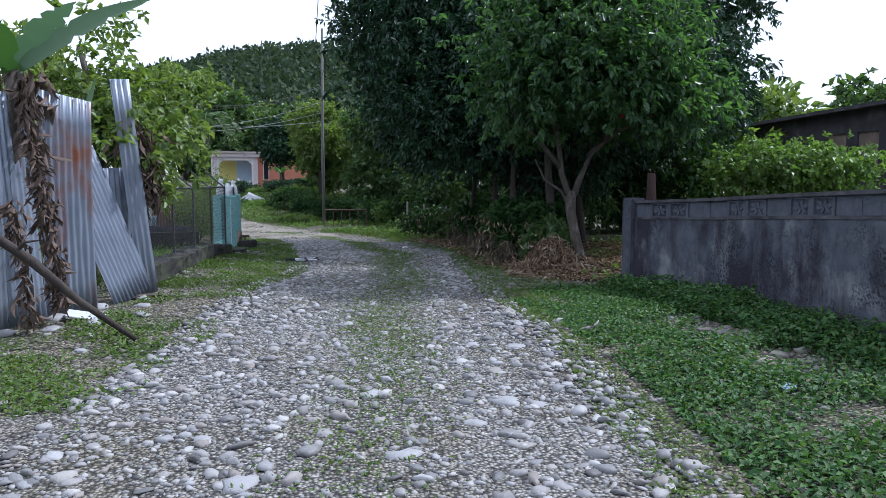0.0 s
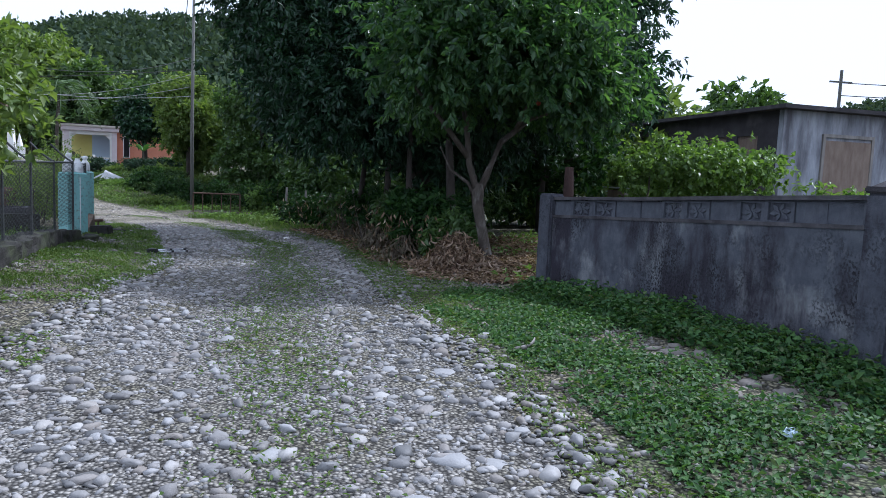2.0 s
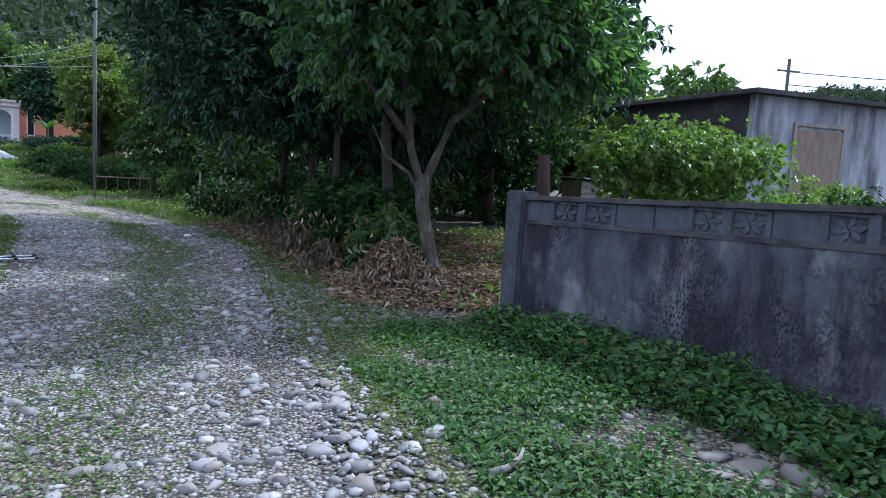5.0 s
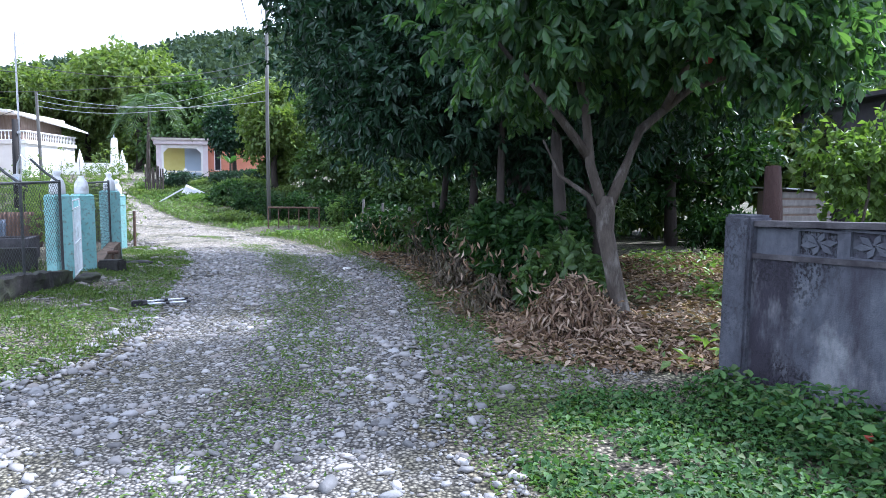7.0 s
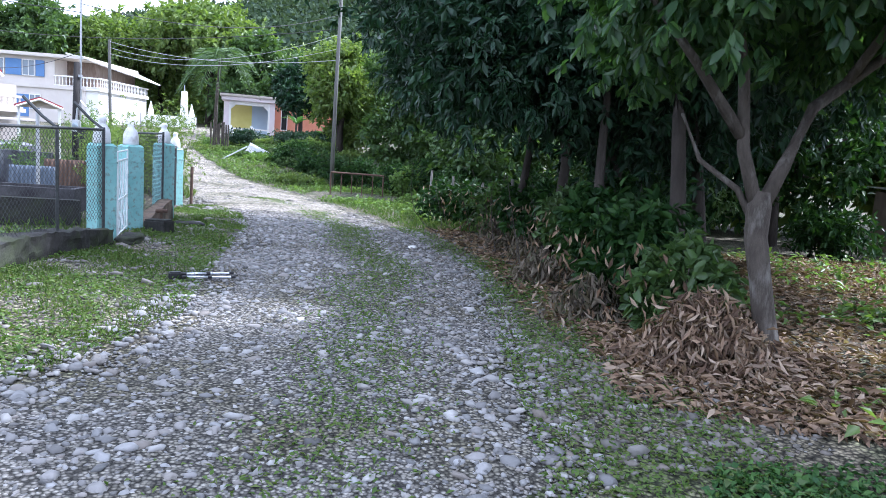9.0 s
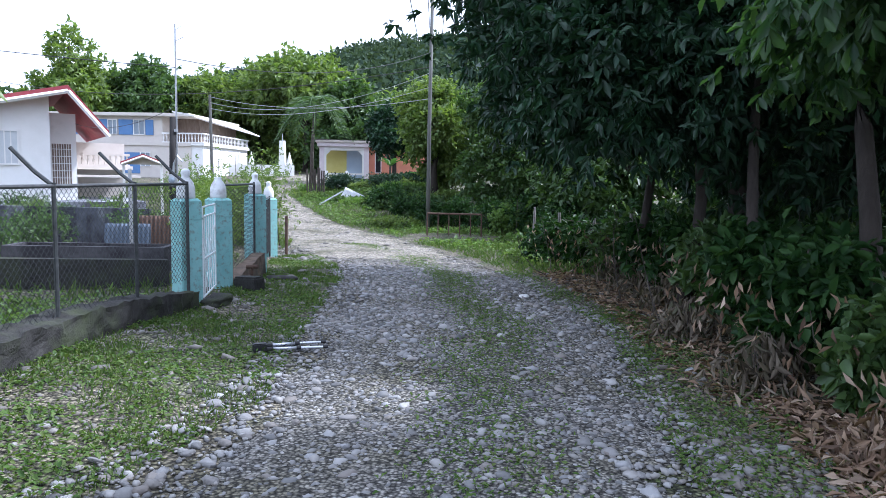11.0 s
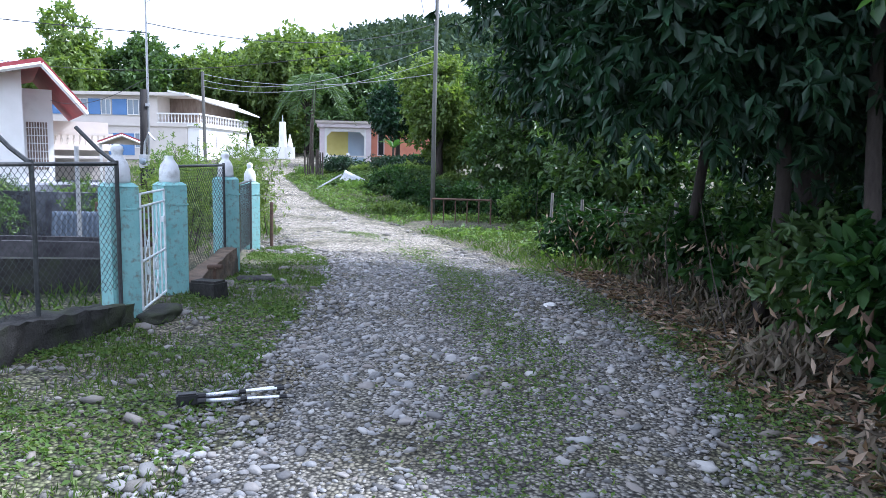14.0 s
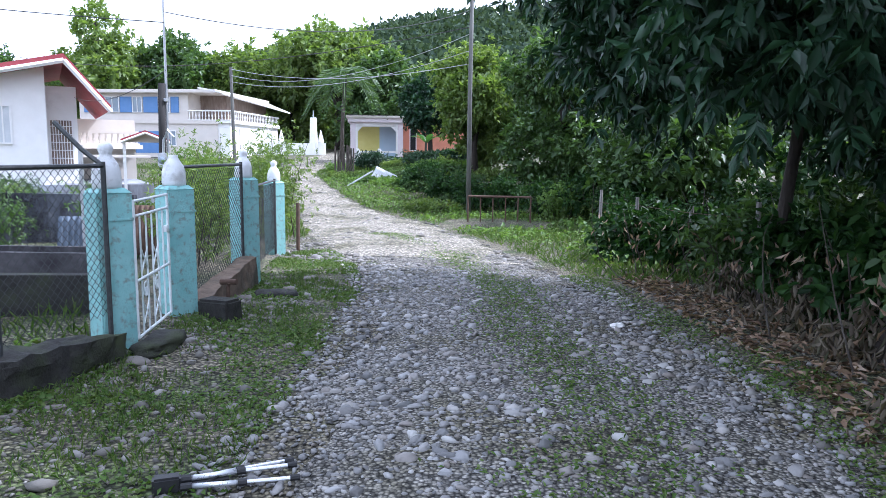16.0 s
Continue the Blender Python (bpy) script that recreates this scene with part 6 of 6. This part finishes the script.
part("roof_slab", box(-0.15, 3.3, 0.0, 2.6, 3.36, 3.62, 0.03), M_PINK, oh)
part("parapet", box(-0.25, 3.4, -0.1, 2.7, 3.62, 3.76, 0.02), M_CREAM, oh)
bm = bmesh.new()
vs = [bm.verts.new(c) for c in ((-0.2, 0.0, 3.74), (7.3, 0.2, 3.66), (7.3, 6.3, 3.9), (-0.2, 6.3, 3.9), (-0.2, 0.0, 3.82), (7.3, 0.2, 3.74), (7.3, 6.3, 3.98), (-0.2, 6.3, 3.98))]
for q in ((0, 1, 2, 3), (7, 6, 5, 4), (0, 4, 5, 1), (1, 5, 6, 2), (2, 6, 7, 3), (3, 7, 4, 0)):
    bm.faces.new([vs[i] for i in q])
bmesh.ops.recalc_face_normals(bm, faces=bm.faces)
part("roof", bm, M_BLDG_DARK, oh)
window(oh, 3.62, 3.95, 1.75, 3.1, 0.55, M_PINK, 1, 0.1, M_DARK)
for x in (0.45, 1.75):
    part("stair_rail", box(-0.09, 0.09, 0, 1.35, -0.07, 0.07, 0.01, pose(x + 0.35, -0.9, 0.9, 40, 0, 22)), M_WHITE, oh)
part("porch_rail", box(0.42, 2.75, 0.25, 0.37, FZ + 0.42, FZ + 0.52), M_WHITE, oh)
steps = part("stair", box(0.75, 1.75, -0.9, 0.2, -0.2, 0.55), M_BLDG_DARK, oh)
part("step", box(0.75, 1.75, -0.45, 0.2, 0.55, 0.85), M_BLDG_DARK, steps)

# two-storey blue and cream house
bh = thing("house", pose(-39.9, 58.1, 0.4, 0, 0, 8), "two-storey cream and blue house with a long balcony", "house")
W = 10.6
part("lower_wall", box(0, W, 0.0, 11, -0.6, 3.3), M_CREAM, bh)
part("upper_wall", box(0, W - 2.2, 0.05, 11, 3.3, 5.35), M_CREAM, bh)
part("balcony_wall", box(W - 2.2, W - 0.1, 2.2, 11, 3.3, 5.35), M_PLANK, bh)
for (a, b) in ((3.2, 4.1), (5.0, 6.1), (7.1, 7.7), (0.4, 2.0)):
    part("blue_panel", box(a, b, -0.03, 0.05, 3.95, 5.1), M_BLUE, bh)
for (a, b) in ((2.1, 3.1), (4.2, 4.85), (6.2, 7.0)):
    window(bh, a, b, 4.0, 5.05, 0.0, M_WHITE, 2)
part("blue_panel", box(3.0, 6.6, -0.03, 0.0, 1.0, 2.6), M_BLUE, bh)
window(bh, 6.7, 7.4, 1.6, 2.6, -0.02, M_WHITE, 2)
part("roof_slab", box(-0.4, W + 0.1, -0.5, 11.3, 5.35, 5.6, 0.03), M_CREAM, bh)
part("floor_band", box(-0.05, W + 0.05, -0.12, 0.0, 3.15, 3.4), M_CREAM, bh)
balustrade(bh, (W - 2.2, -0.05), (W, -0.05), 3.4, 4.15, M_WHITE, 9)
balustrade(bh, (W + 1.0, -0.05), (W + 1.0, 11.0), 3.4, 4.15, M_WHITE, 30)
balustrade(bh, (W, -0.05), (W + 1.0, -0.05), 3.4, 4.15, M_WHITE, 4)
part("balcony_slab", box(W, W + 1.1, -0.1, 11, 3.2, 3.4), M_WHITE, bh)
part("side_wall", box(W, W + 0.9, 0.1, 11, -0.6, 3.2), M_WHITE, bh)
bm = bmesh.new()
vs = [bm.verts.new(c) for c in ((W - 1.2, -0.5, 5.65), (W - 1.2, 11.4, 5.75), (W + 1.9, 11.6, 4.5), (W + 0.5, -0.5, 5.35))]
vs += [bm.verts.new(v_.co + Vector((0, 0, 0.12))) for v_ in vs]
for q in ((0, 1, 2, 3), (7, 6, 5, 4), (0, 4, 5, 1), (1, 5, 6, 2), (2, 6, 7, 3), (3, 7, 4, 0)):
    bm.faces.new([vs[i] for i in q])
bmesh.ops.recalc_face_normals(bm, faces=bm.faces)
part("awning", bm, M_WHITE, bh, "sloping white roof awning")

# white house with a red roof
rh = thing("house", pose(-18.35, 30.7, 0.0, 0, 0, 42), "white house with red roof edges and window grilles", "house")
bm = bmesh.new()
vs = [bm.verts.new((x, yy, z)) for yy in (0.0, 0.2) for x, z in ((-7, -0.5), (0, -0.5), (0, 4.1), (-7, 2.45))]
for q in ((0, 1, 2, 3), (7, 6, 5, 4), (0, 4, 5, 1), (1, 5, 6, 2), (2, 6, 7, 3), (3, 7, 4, 0)):
    bm.faces.new([vs[i] for i in q])
bmesh.ops.recalc_face_normals(bm, faces=bm.faces)
part("front_wall", bm, M_WHITE, rh)
part("side_wall", box(-0.2, 0.0, 0.2, 6, -0.5, 4.1), M_WHITE, rh)
part("recessed_wall", box(0.0, 0.9, 1.0, 1.2, -0.5, 3.6), M_WHITE, rh)
part("recessed_side", box(0.75, 0.9, 1.2, 6, -0.5, 3.4), M_WHITE, rh)
part("rear_wing", box(0.9, 3.0, 4.4, 8, -0.5, 2.7), M_CREAM, rh)
for (pts, mat_, nm) in ((((-7.4, -0.8, 2.4), (0.55, -0.8, 4.3), (0.55, 7, 4.3), (-7.4, 7, 2.4)), M_REDROOF, "roof"), (((0.55, -0.8, 4.3), (1.8, -0.8, 2.8), (1.8, 7, 2.8), (0.55, 7, 4.3)), M_REDROOF, "roof")):
    bm = bmesh.new()
    vs = [bm.verts.new(c) for c in pts] + [bm.verts.new(Vector(c) + Vector((0, 0, 0.16))) for c in pts]
    for q in ((0, 1, 2, 3), (7, 6, 5, 4), (0, 4, 5, 1), (1, 5, 6, 2), (2, 6, 7, 3), (3, 7, 4, 0)):
        bm.faces.new([vs[i] for i in q])
    bmesh.ops.recalc_face_normals(bm, faces=bm.faces)
    rf_ = part(nm, bm, mat_, rh)
    a, b = Vector(pts[0]), Vector(pts[1])
    bm = bmesh.new()
    add_tube(bm, [a + Vector((0, -0.03, -0.05)), b + Vector((0, -0.03, -0.05))], 0.075, 4)
    part("fascia", bm, M_WHITE, rf_)
window(rh, -1.75, -1.0, 1.75, 2.85, 0.0, M_WHITE, 4, 0.08, M_LOUVRE)
grille = part("window_grille", box(0.08, 0.74, 0.975, 1.0, 0.9, 2.5), M_PLANK, rh, "brown arched grille behind bars")
for k in range(9):
    part("bar", box(0.08 + 0.08 * k, 0.10 + 0.08 * k, 0.95, 0.972, 0.9, 2.5), M_WHITE, grille)
for k in range(6):
    part("bar", box(0.08, 0.74, 0.95, 0.972, 1.0 + 0.26 * k, 1.02 + 0.26 * k), M_WHITE, grille)
balustrade(rh, (0.95, 3.0), (3.0, 3.0), 1.75, 2.25, M_CREAM, 10)
part("balcony_slab", box(0.9, 3.1, 2.9, 6, 1.6, 1.75), M_CREAM, rh)
part("porch_roof", box(0.9, 3.2, 1.6, 2.9, 1.3, 1.38), M_CREAM, rh)
part("terrace", box(-7, 3.0, -0.6, 4.4, -0.5, 0.45), M_BLDG, rh)
part("awning", box(-3.8, -2.2, -0.9, 0.0, 2.0, 2.08, 0.0), M_TEAL, rh, "green window awning")
cp = thing("carport", pose(-14.35, 30.0, 0.2, 0, 0, 35), "small carport with a red tiled gable roof", "carport")
bm = bmesh.new()
for s in (-1, 1):
    vs = [bm.verts.new(c) for c in ((0, -0.3, 1.86), (0, 2.2, 1.86), (s * 0.66, 2.2, 1.6), (s * 0.66, -0.3, 1.6))]
    vs += [bm.verts.new(v_.co + Vector((0, 0, 0.07))) for v_ in vs]
    for q in ((0, 1, 2, 3), (7, 6, 5, 4), (0, 4, 5, 1), (1, 5, 6, 2), (2, 6, 7, 3), (3, 7, 4, 0)):
        bm.faces.new([vs[i] for i in q])
bmesh.ops.recalc_face_normals(bm, faces=bm.faces)
part("roof", bm, M_REDROOF, cp)
bm = bmesh.new()
vs = [bm.verts.new((x, yy, z)) for yy in (-0.05, 0.05) for x, z in ((-0.6, 1.58), (0.6, 1.58), (0, 1.84))]
bm.faces.new(vs[:3]); bm.faces.new(vs[3:][::-1])
for i in range(3):
    bm.faces.new((vs[i], vs[(i + 1) % 3], vs[3 + (i + 1) % 3], vs[3 + i]))
bmesh.ops.recalc_face_normals(bm, faces=bm.faces)
part("gable", bm, M_CREAM, cp)
for x in (-0.58, 0.58):
    part("post", box(x - 0.04, x + 0.04, -0.1, 0.0, -0.4, 1.62), M_WHITE, cp)
    part("gable_board", tube([(0, -0.32, 1.85), (x * 1.14, -0.32, 1.58)], 0.035, 4), M_WHITE, cp)

# white boundary wall with pointed finials and an obelisk
ww = thing("white_wall", pose(-29.5, 65.6, 0.6, 0, 0, 21), "whitewashed boundary wall with pointed gate posts", "wall")
ww["kind"] = "structure"
part("wall_body", box(-4, 5.6, 0, 0.25, -0.6, 1.7), M_WHITE, ww)
for x in (1.0, 2.0, 5.2):
    pst = part("gate_post", box(x - 0.22, x + 0.22, -0.1, 0.35, -0.6, 1.8, 0.02), M_WHITE, ww)
    bm = bmesh.new()
    bmesh.ops.create_cone(bm, cap_ends=True, segments=8, radius1=0.26, radius2=0.02, depth=1.0, matrix=Matrix.Translation((x, 0.12, 2.3)))
    part("spire", bm, M_WHITE, pst)
ob_ = thing("obelisk", pose(-25.3, 67.5, 0.8), "slim white obelisk with a metal tip", "monument")
bm = bmesh.new()
bmesh.ops.create_cone(bm, cap_ends=True, segments=4, radius1=0.42, radius2=0.27, depth=3.4, matrix=Matrix.Translation((0, 0, 1.9)) @ Matrix.Rotation(math.pi / 4, 4, "Z"))
part("shaft", bm, M_WHITE, ob_)
part("plinth", box(-0.5, 0.5, -0.5, 0.5, -0.5, 0.4, 0.03), M_WHITE, ob_)
part("tip", tube([(0, 0, 3.55), (0, 0, 4.2)], [0.06, 0.02], 6), M_METAL, ob_)

# wooden palings, scrap sheet and palm before the orange house
pal = thing("paling_fence", pose(-13.3, 42.2, float(land(-12.8, 42.3)), 0, 0, 18), "rough grey upright wooden palings", "fence")
for k in range(9):
    part("paling", tube([(0.10 * k, 0, -0.6), (0.10 * k + 0.02 * rng.normal(), 0.02, 1.25 + 0.12 * rng.normal())], [0.05, 0.04], 6), M_BARK, pal)
zinc_sheet("scrap_sheet", 0.95, 0.95, "crumpled pale metal sheet dumped on the bank", pose(-10.75, 39.1, float(land(-10.75, 39.0)) + 0.02, -38, 24, 5), M_TEXTILE, bow=0.12, group="")
plk = part("dumped_plank", box(-0.6, 0.6, -0.09, 0.09, 0, 0.05, 0.01), M_TEXTILE, None, m=pose(-10.85, 38.75, float(land(-10.9, 38.7)) + 0.26, 0, -30, 25))
tagged(plk, "pale plank dumped beside the metal sheet", "plank")


def palm_like(name, x, y, z, h, n, fl, label, mat=F_MID, r=0.13, lean=0.0, leaflet=0.5):
    ob = thing(name, pose(x, y, z), label, "palm")
    part("trunk", tube([(0, 0, -0.3), (lean * 0.3, 0, h * 0.5), (lean, 0, h)], [r, r * 0.8, r * 0.7], 10), M_BARK, ob, smooth=True)
    for k in range(n):
        a = 2 * math.pi * k / n + 0.4 * rng.random()
        el = 0.9 - 1.1 * rng.random()
        s = np.linspace(0.05, 1, 22)
        d = np.array([math.cos(a) * math.cos(el), math.sin(a) * math.cos(el), math.sin(el)])
        c = np.array([lean, 0, h]) + s[:, None] * d * fl - np.column_stack([0 * s, 0 * s, 0.95 * fl * s ** 2.0])
        side = unit(np.cross(d, [0, 0, 1]))
        L = []
        for sg in (-1, 1):
            L.append(leaves(c, side * sg * 0.8 + d * 0.6 - np.array([0, 0, 0.55]), leaflet * np.sin(np.pi * (0.1 + 0.85 * s)), 0.05 * leaflet / 0.5, 0.1))
        v, f = join(L)
        bm = tube([tuple(q) for q in c[::4]], 0.03, 4)
        bm.verts.ensure_lookup_table()
        rv, rf = np.array([q.co[:] for q in bm.verts]), []
        bm.verts.index_update()
        for q in bm.faces:
            ids = [w_.index for w_ in q.verts]
            rf += [(ids[0], ids[i], ids[i + 1]) for i in range(1, len(ids) - 1)]
        bm.free()
        raw("frond", *join([(v, f), (rv, np.array(rf))]), mat, ob)
    return ob


palm_like("palm_tree", -16.6, 51.4, 0.5, 5.6, 30, 2.6, "coconut palm with drooping green fronds", F_MID, 0.13, 0.3, 0.7)
ban2 = thing("banana_plant", pose(-10.5, 47.6, 0.55), "young banana plant in front of the orange wall", "plant")
part("stem", tube([(0, 0, -0.3), (0.03, 0, 1.6)], [0.09, 0.06], 8), M_BARK, ban2)
for k in range(6):
    a = 1.05 * k
    banana_leaf("leaf", (0.03, 0, 1.5), (math.cos(a), math.sin(a) * 0.6, 1.0), 1.3, 0.36, 0.45, F_BANANA, ban2, 4, 60 + k)
ban3 = thing("banana_plant", pose(-8.4, 46.3, 0.45), "banana plant beside the roadside tree", "plant")
part("stem", tube([(0, 0, -0.3), (0.03, 0, 1.1)], [0.09, 0.06], 8), M_BARK, ban3)
for k in range(6):
    a = 1.05 * k + 0.4
    banana_leaf("leaf", (0.03, 0, 1.0), (math.cos(a), math.sin(a) * 0.6, 0.9), 1.4, 0.38, 0.6, F_BANANA, ban3, 4, 80 + k)

# abandoned building behind the wall
ab = thing("abandoned_building", pose(13.6, 21.4, 0.0, 0, 0, 8), "abandoned flat-roofed building, mould-black side and streaked pale front", "building")
part("front_wall", box(0, 11, 0, 0.2, -0.3, 3.85), M_BLDG, ab)
bm = bmesh.new()
TH = Matrix.Rotation(radians(90), 4, "Z")
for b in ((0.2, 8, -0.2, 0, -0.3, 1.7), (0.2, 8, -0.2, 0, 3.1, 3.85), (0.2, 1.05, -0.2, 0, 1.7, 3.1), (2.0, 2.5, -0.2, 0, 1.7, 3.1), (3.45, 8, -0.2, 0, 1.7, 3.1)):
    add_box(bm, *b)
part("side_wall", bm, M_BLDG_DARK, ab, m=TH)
for a, b in ((1.05, 2.0), (2.5, 3.45)):
    part("boarded_window", box(a, b, -0.12, -0.06, 1.7, 3.1), M_PLANK, ab, "pale board closing a window opening", m=TH)
bm = bmesh.new()
vs = [bm.verts.new(c) for c in ((-0.35, -0.4, 3.85), (11.3, -0.4, 3.85), (11.3, 8.3, 3.75), (4.0, 8.3, 3.7), (-0.4, 8.3, 3.7))]
vs2 = [bm.verts.new(v_.co + Vector((0, 0, 0.12))) for v_ in vs]
bm.faces.new(vs); bm.faces.new(vs2[::-1])
for i in range(5):
    bm.faces.new((vs[i], vs2[i], vs2[(i + 1) % 5], vs[(i + 1) % 5]))
bmesh.ops.recalc_face_normals(bm, faces=bm.faces)
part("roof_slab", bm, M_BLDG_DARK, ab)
door = part("boarded_door", box(1.6, 3.45, -0.04, 0.0, 0.4, 3.0), M_PLANK, ab, "weathered brown boards over a doorway")
for b in ((1.5, 1.6, 0.3, 3.1), (3.45, 3.55, 0.3, 3.1)):
    part("frame", box(b[0], b[1], -0.06, 0.0, b[2], b[3]), M_WOOD, door)
part("lintel", box(1.5, 3.55, -0.06, 0.0, 3.1, 3.2), M_WOOD, door)
part("boarded_window", box(6.7, 7.5, -0.04, 0.0, 1.5, 2.8), M_BLDG_DARK, ab, "dark shuttered window")

# vine mass on the wall and over the yard
vine = thing("vine", pose(0, 0, 0), "thick bright green vine sprawling over the wall top", "vine")
vl = [(6.3, 14.0, 1.9, 0.8, 0.7, 0.45), (7.2, 14.2, 1.9, 0.9, 0.7, 0.45), (8.2, 14.5, 1.85, 0.8, 0.7, 0.4), (5.7, 14.2, 1.7, 0.5, 0.6, 0.4), (7.1, 14.5, 1.2, 1.5, 0.7, 0.7)]
raw("vine_leaves", *crown(vl, 1900, 5, 0.10, 0.075, 0.25, 0.4), F_VINE, vine)
for k in range(5):
    part("vine_stem", tube(bent((5.8 + 0.6 * k, 14.4 + 0.1 * k, -0.1), (5.9 + 0.55 * k, 14.1 + 0.1 * k, 1.9), 0.3, 6, 70 + k), 0.018, 5), M_BARK, vine)
# post stump and yard shed beyond the wall
M_TRUNK = surface("reddish_bark", (0.022, 0.012, 0.010), (0.05, 0.028, 0.023), 10.0, 0.95, 0.9, stretch=(1, 1, 0.3))
pst = part("timber_post", tube([(0, 0, -0.3), (0.02, 0, 0.9), (0.04, 0.05, 1.2), (0.05, 0.10, 1.55)], [0.09, 0.08, 0.075, 0.06], 9), M_TRUNK, None, "", True, pose(3.22, 11.0, 0.1))
tagged(pst, "thick reddish brown trunk behind the wall pillar", "trunk")
shed = thing("yard_shed", pose(10.2, 23.4, 0.35, 0, 0, 10), "low wooden pen with a pale zinc roof", "shed")
part("body", box(-0.7, 0.7, 0, 1.0, -0.5, 0.85, 0.01), M_PLANK, shed)
for k in range(4):
    part("slat", box(-0.72, 0.72, -0.03, 0.0, 0.1 + 0.2 * k, 0.24 + 0.2 * k, 0.005), M_WOOD, shed)
part("roof", box(-0.85, 0.85, -0.25, 1.2, 0.87, 0.9, 0, Matrix.Rotation(radians(4), 4, "Y")), M_TEXTILE, shed)
for k, (x, y, s_, h) in enumerate(((8.6, 16.6, 1.0, 1.5), (10.8, 16.0, 0.9, 1.2), (7.4, 21.8, 1.2, 1.0), (9.6, 19.6, 1.1, 0.8), (12.5, 17.5, 1.2, 1.6), (11.2, 14.6, 1.0, 1.3), (4.6, 22.5, 1.5, 2.6))):
    shrub(x, y, s_, s_, h, (F_MID, F_VINE, F_SHRUB_SHADED)[k % 3], "overgrown green bush in the yard", 300, 0.16, 0.4, name="yard_bush", group="bushes in the yard")
simple_tree("yard_tree", 7.2, 24.5, 5.5, 2.6, F_SHRUB_SHADED, "green tree behind the yard", 1500, 0.26, 61, low=0.15)
simple_tree("yard_tree", 5.2, 27.5, 6.5, 3.0, F_SHRUB_SHADED, "green tree behind the yard", 1500, 0.28, 62, low=0.1)

# garden behind the chain-link fence
M_ZINC_DULL = surface("tarnished_zinc", (0.07, 0.09, 0.12), (0.13, 0.16, 0.20), 4.0, 0.75, 0.2, (0.16, 0.10, 0.07), 1.1, 0.62)
gw = thing("garden_wall", pose(0, 0, 0), "low dark concrete garden wall", "wall")
gw["kind"] = "structure"
sloped_wall([(-14, 14.5), (-8.5, 15.9), (-5.6, 17.0)], [-0.4] * 3, [0.42, 0.40, 0.36], 0.15, M_KERB, "wall_body", gw)
sloped_wall([(-18, 21.8), (-12.0, 22.6), (-9.8, 23.2)], [-0.4] * 3, [0.75, 0.72, 0.7], 0.15, M_WALL, "grey_block_wall", gw)
sloped_wall([(-16, 18.8), (-10.5, 19.8)], [-0.4] * 2, [0.34, 0.32], 0.15, M_WHITE, "white_low_wall", gw)
zinc_sheet("zinc_sheet", 0.8, 0.62, "dull blue-grey corrugated zinc leaning in the garden", pose(-8.5, 19.7, 0.0, -12, 0, 20), M_ZINC_DULL, group="")
zinc_sheet("zinc_sheet", 0.9, 0.75, "rusty brown zinc sheet leaning by the service pole", pose(-8.2, 20.3, 0.0, -15, 0, 25), M_RUST, group="")
tub = thing("concrete_trough", pose(-7.4, 17.9, 0.05, 0, 0, 12), "long pale concrete trough lying in the garden", "trough")
bm = bmesh.new()
for b in ((-1.2, 1.2, -0.3, -0.22, 0, 0.38), (-1.2, 1.2, 0.22, 0.3, 0, 0.38), (-1.2, -1.1, -0.22, 0.22, 0, 0.38), (1.1, 1.2, -0.22, 0.22, 0, 0.38), (-1.1, 1.1, -0.22, 0.22, 0, 0.06)):
    add_box(bm, *b)
part("basin", bm, M_WALLTOP, tub)
for (x, y, h) in ((-8.6, 16.1, 1.5), (-11.0, 15.4, 1.5), (-7.6, 19.2, 1.6)):
    o = part("garden_post", tube([(0, 0, -0.3), (0, 0, h)], 0.03, 8), M_METAL, None, m=pose(x, y, 0))
    tagged(o, "thin grey metal post in the garden", "post", "garden posts")
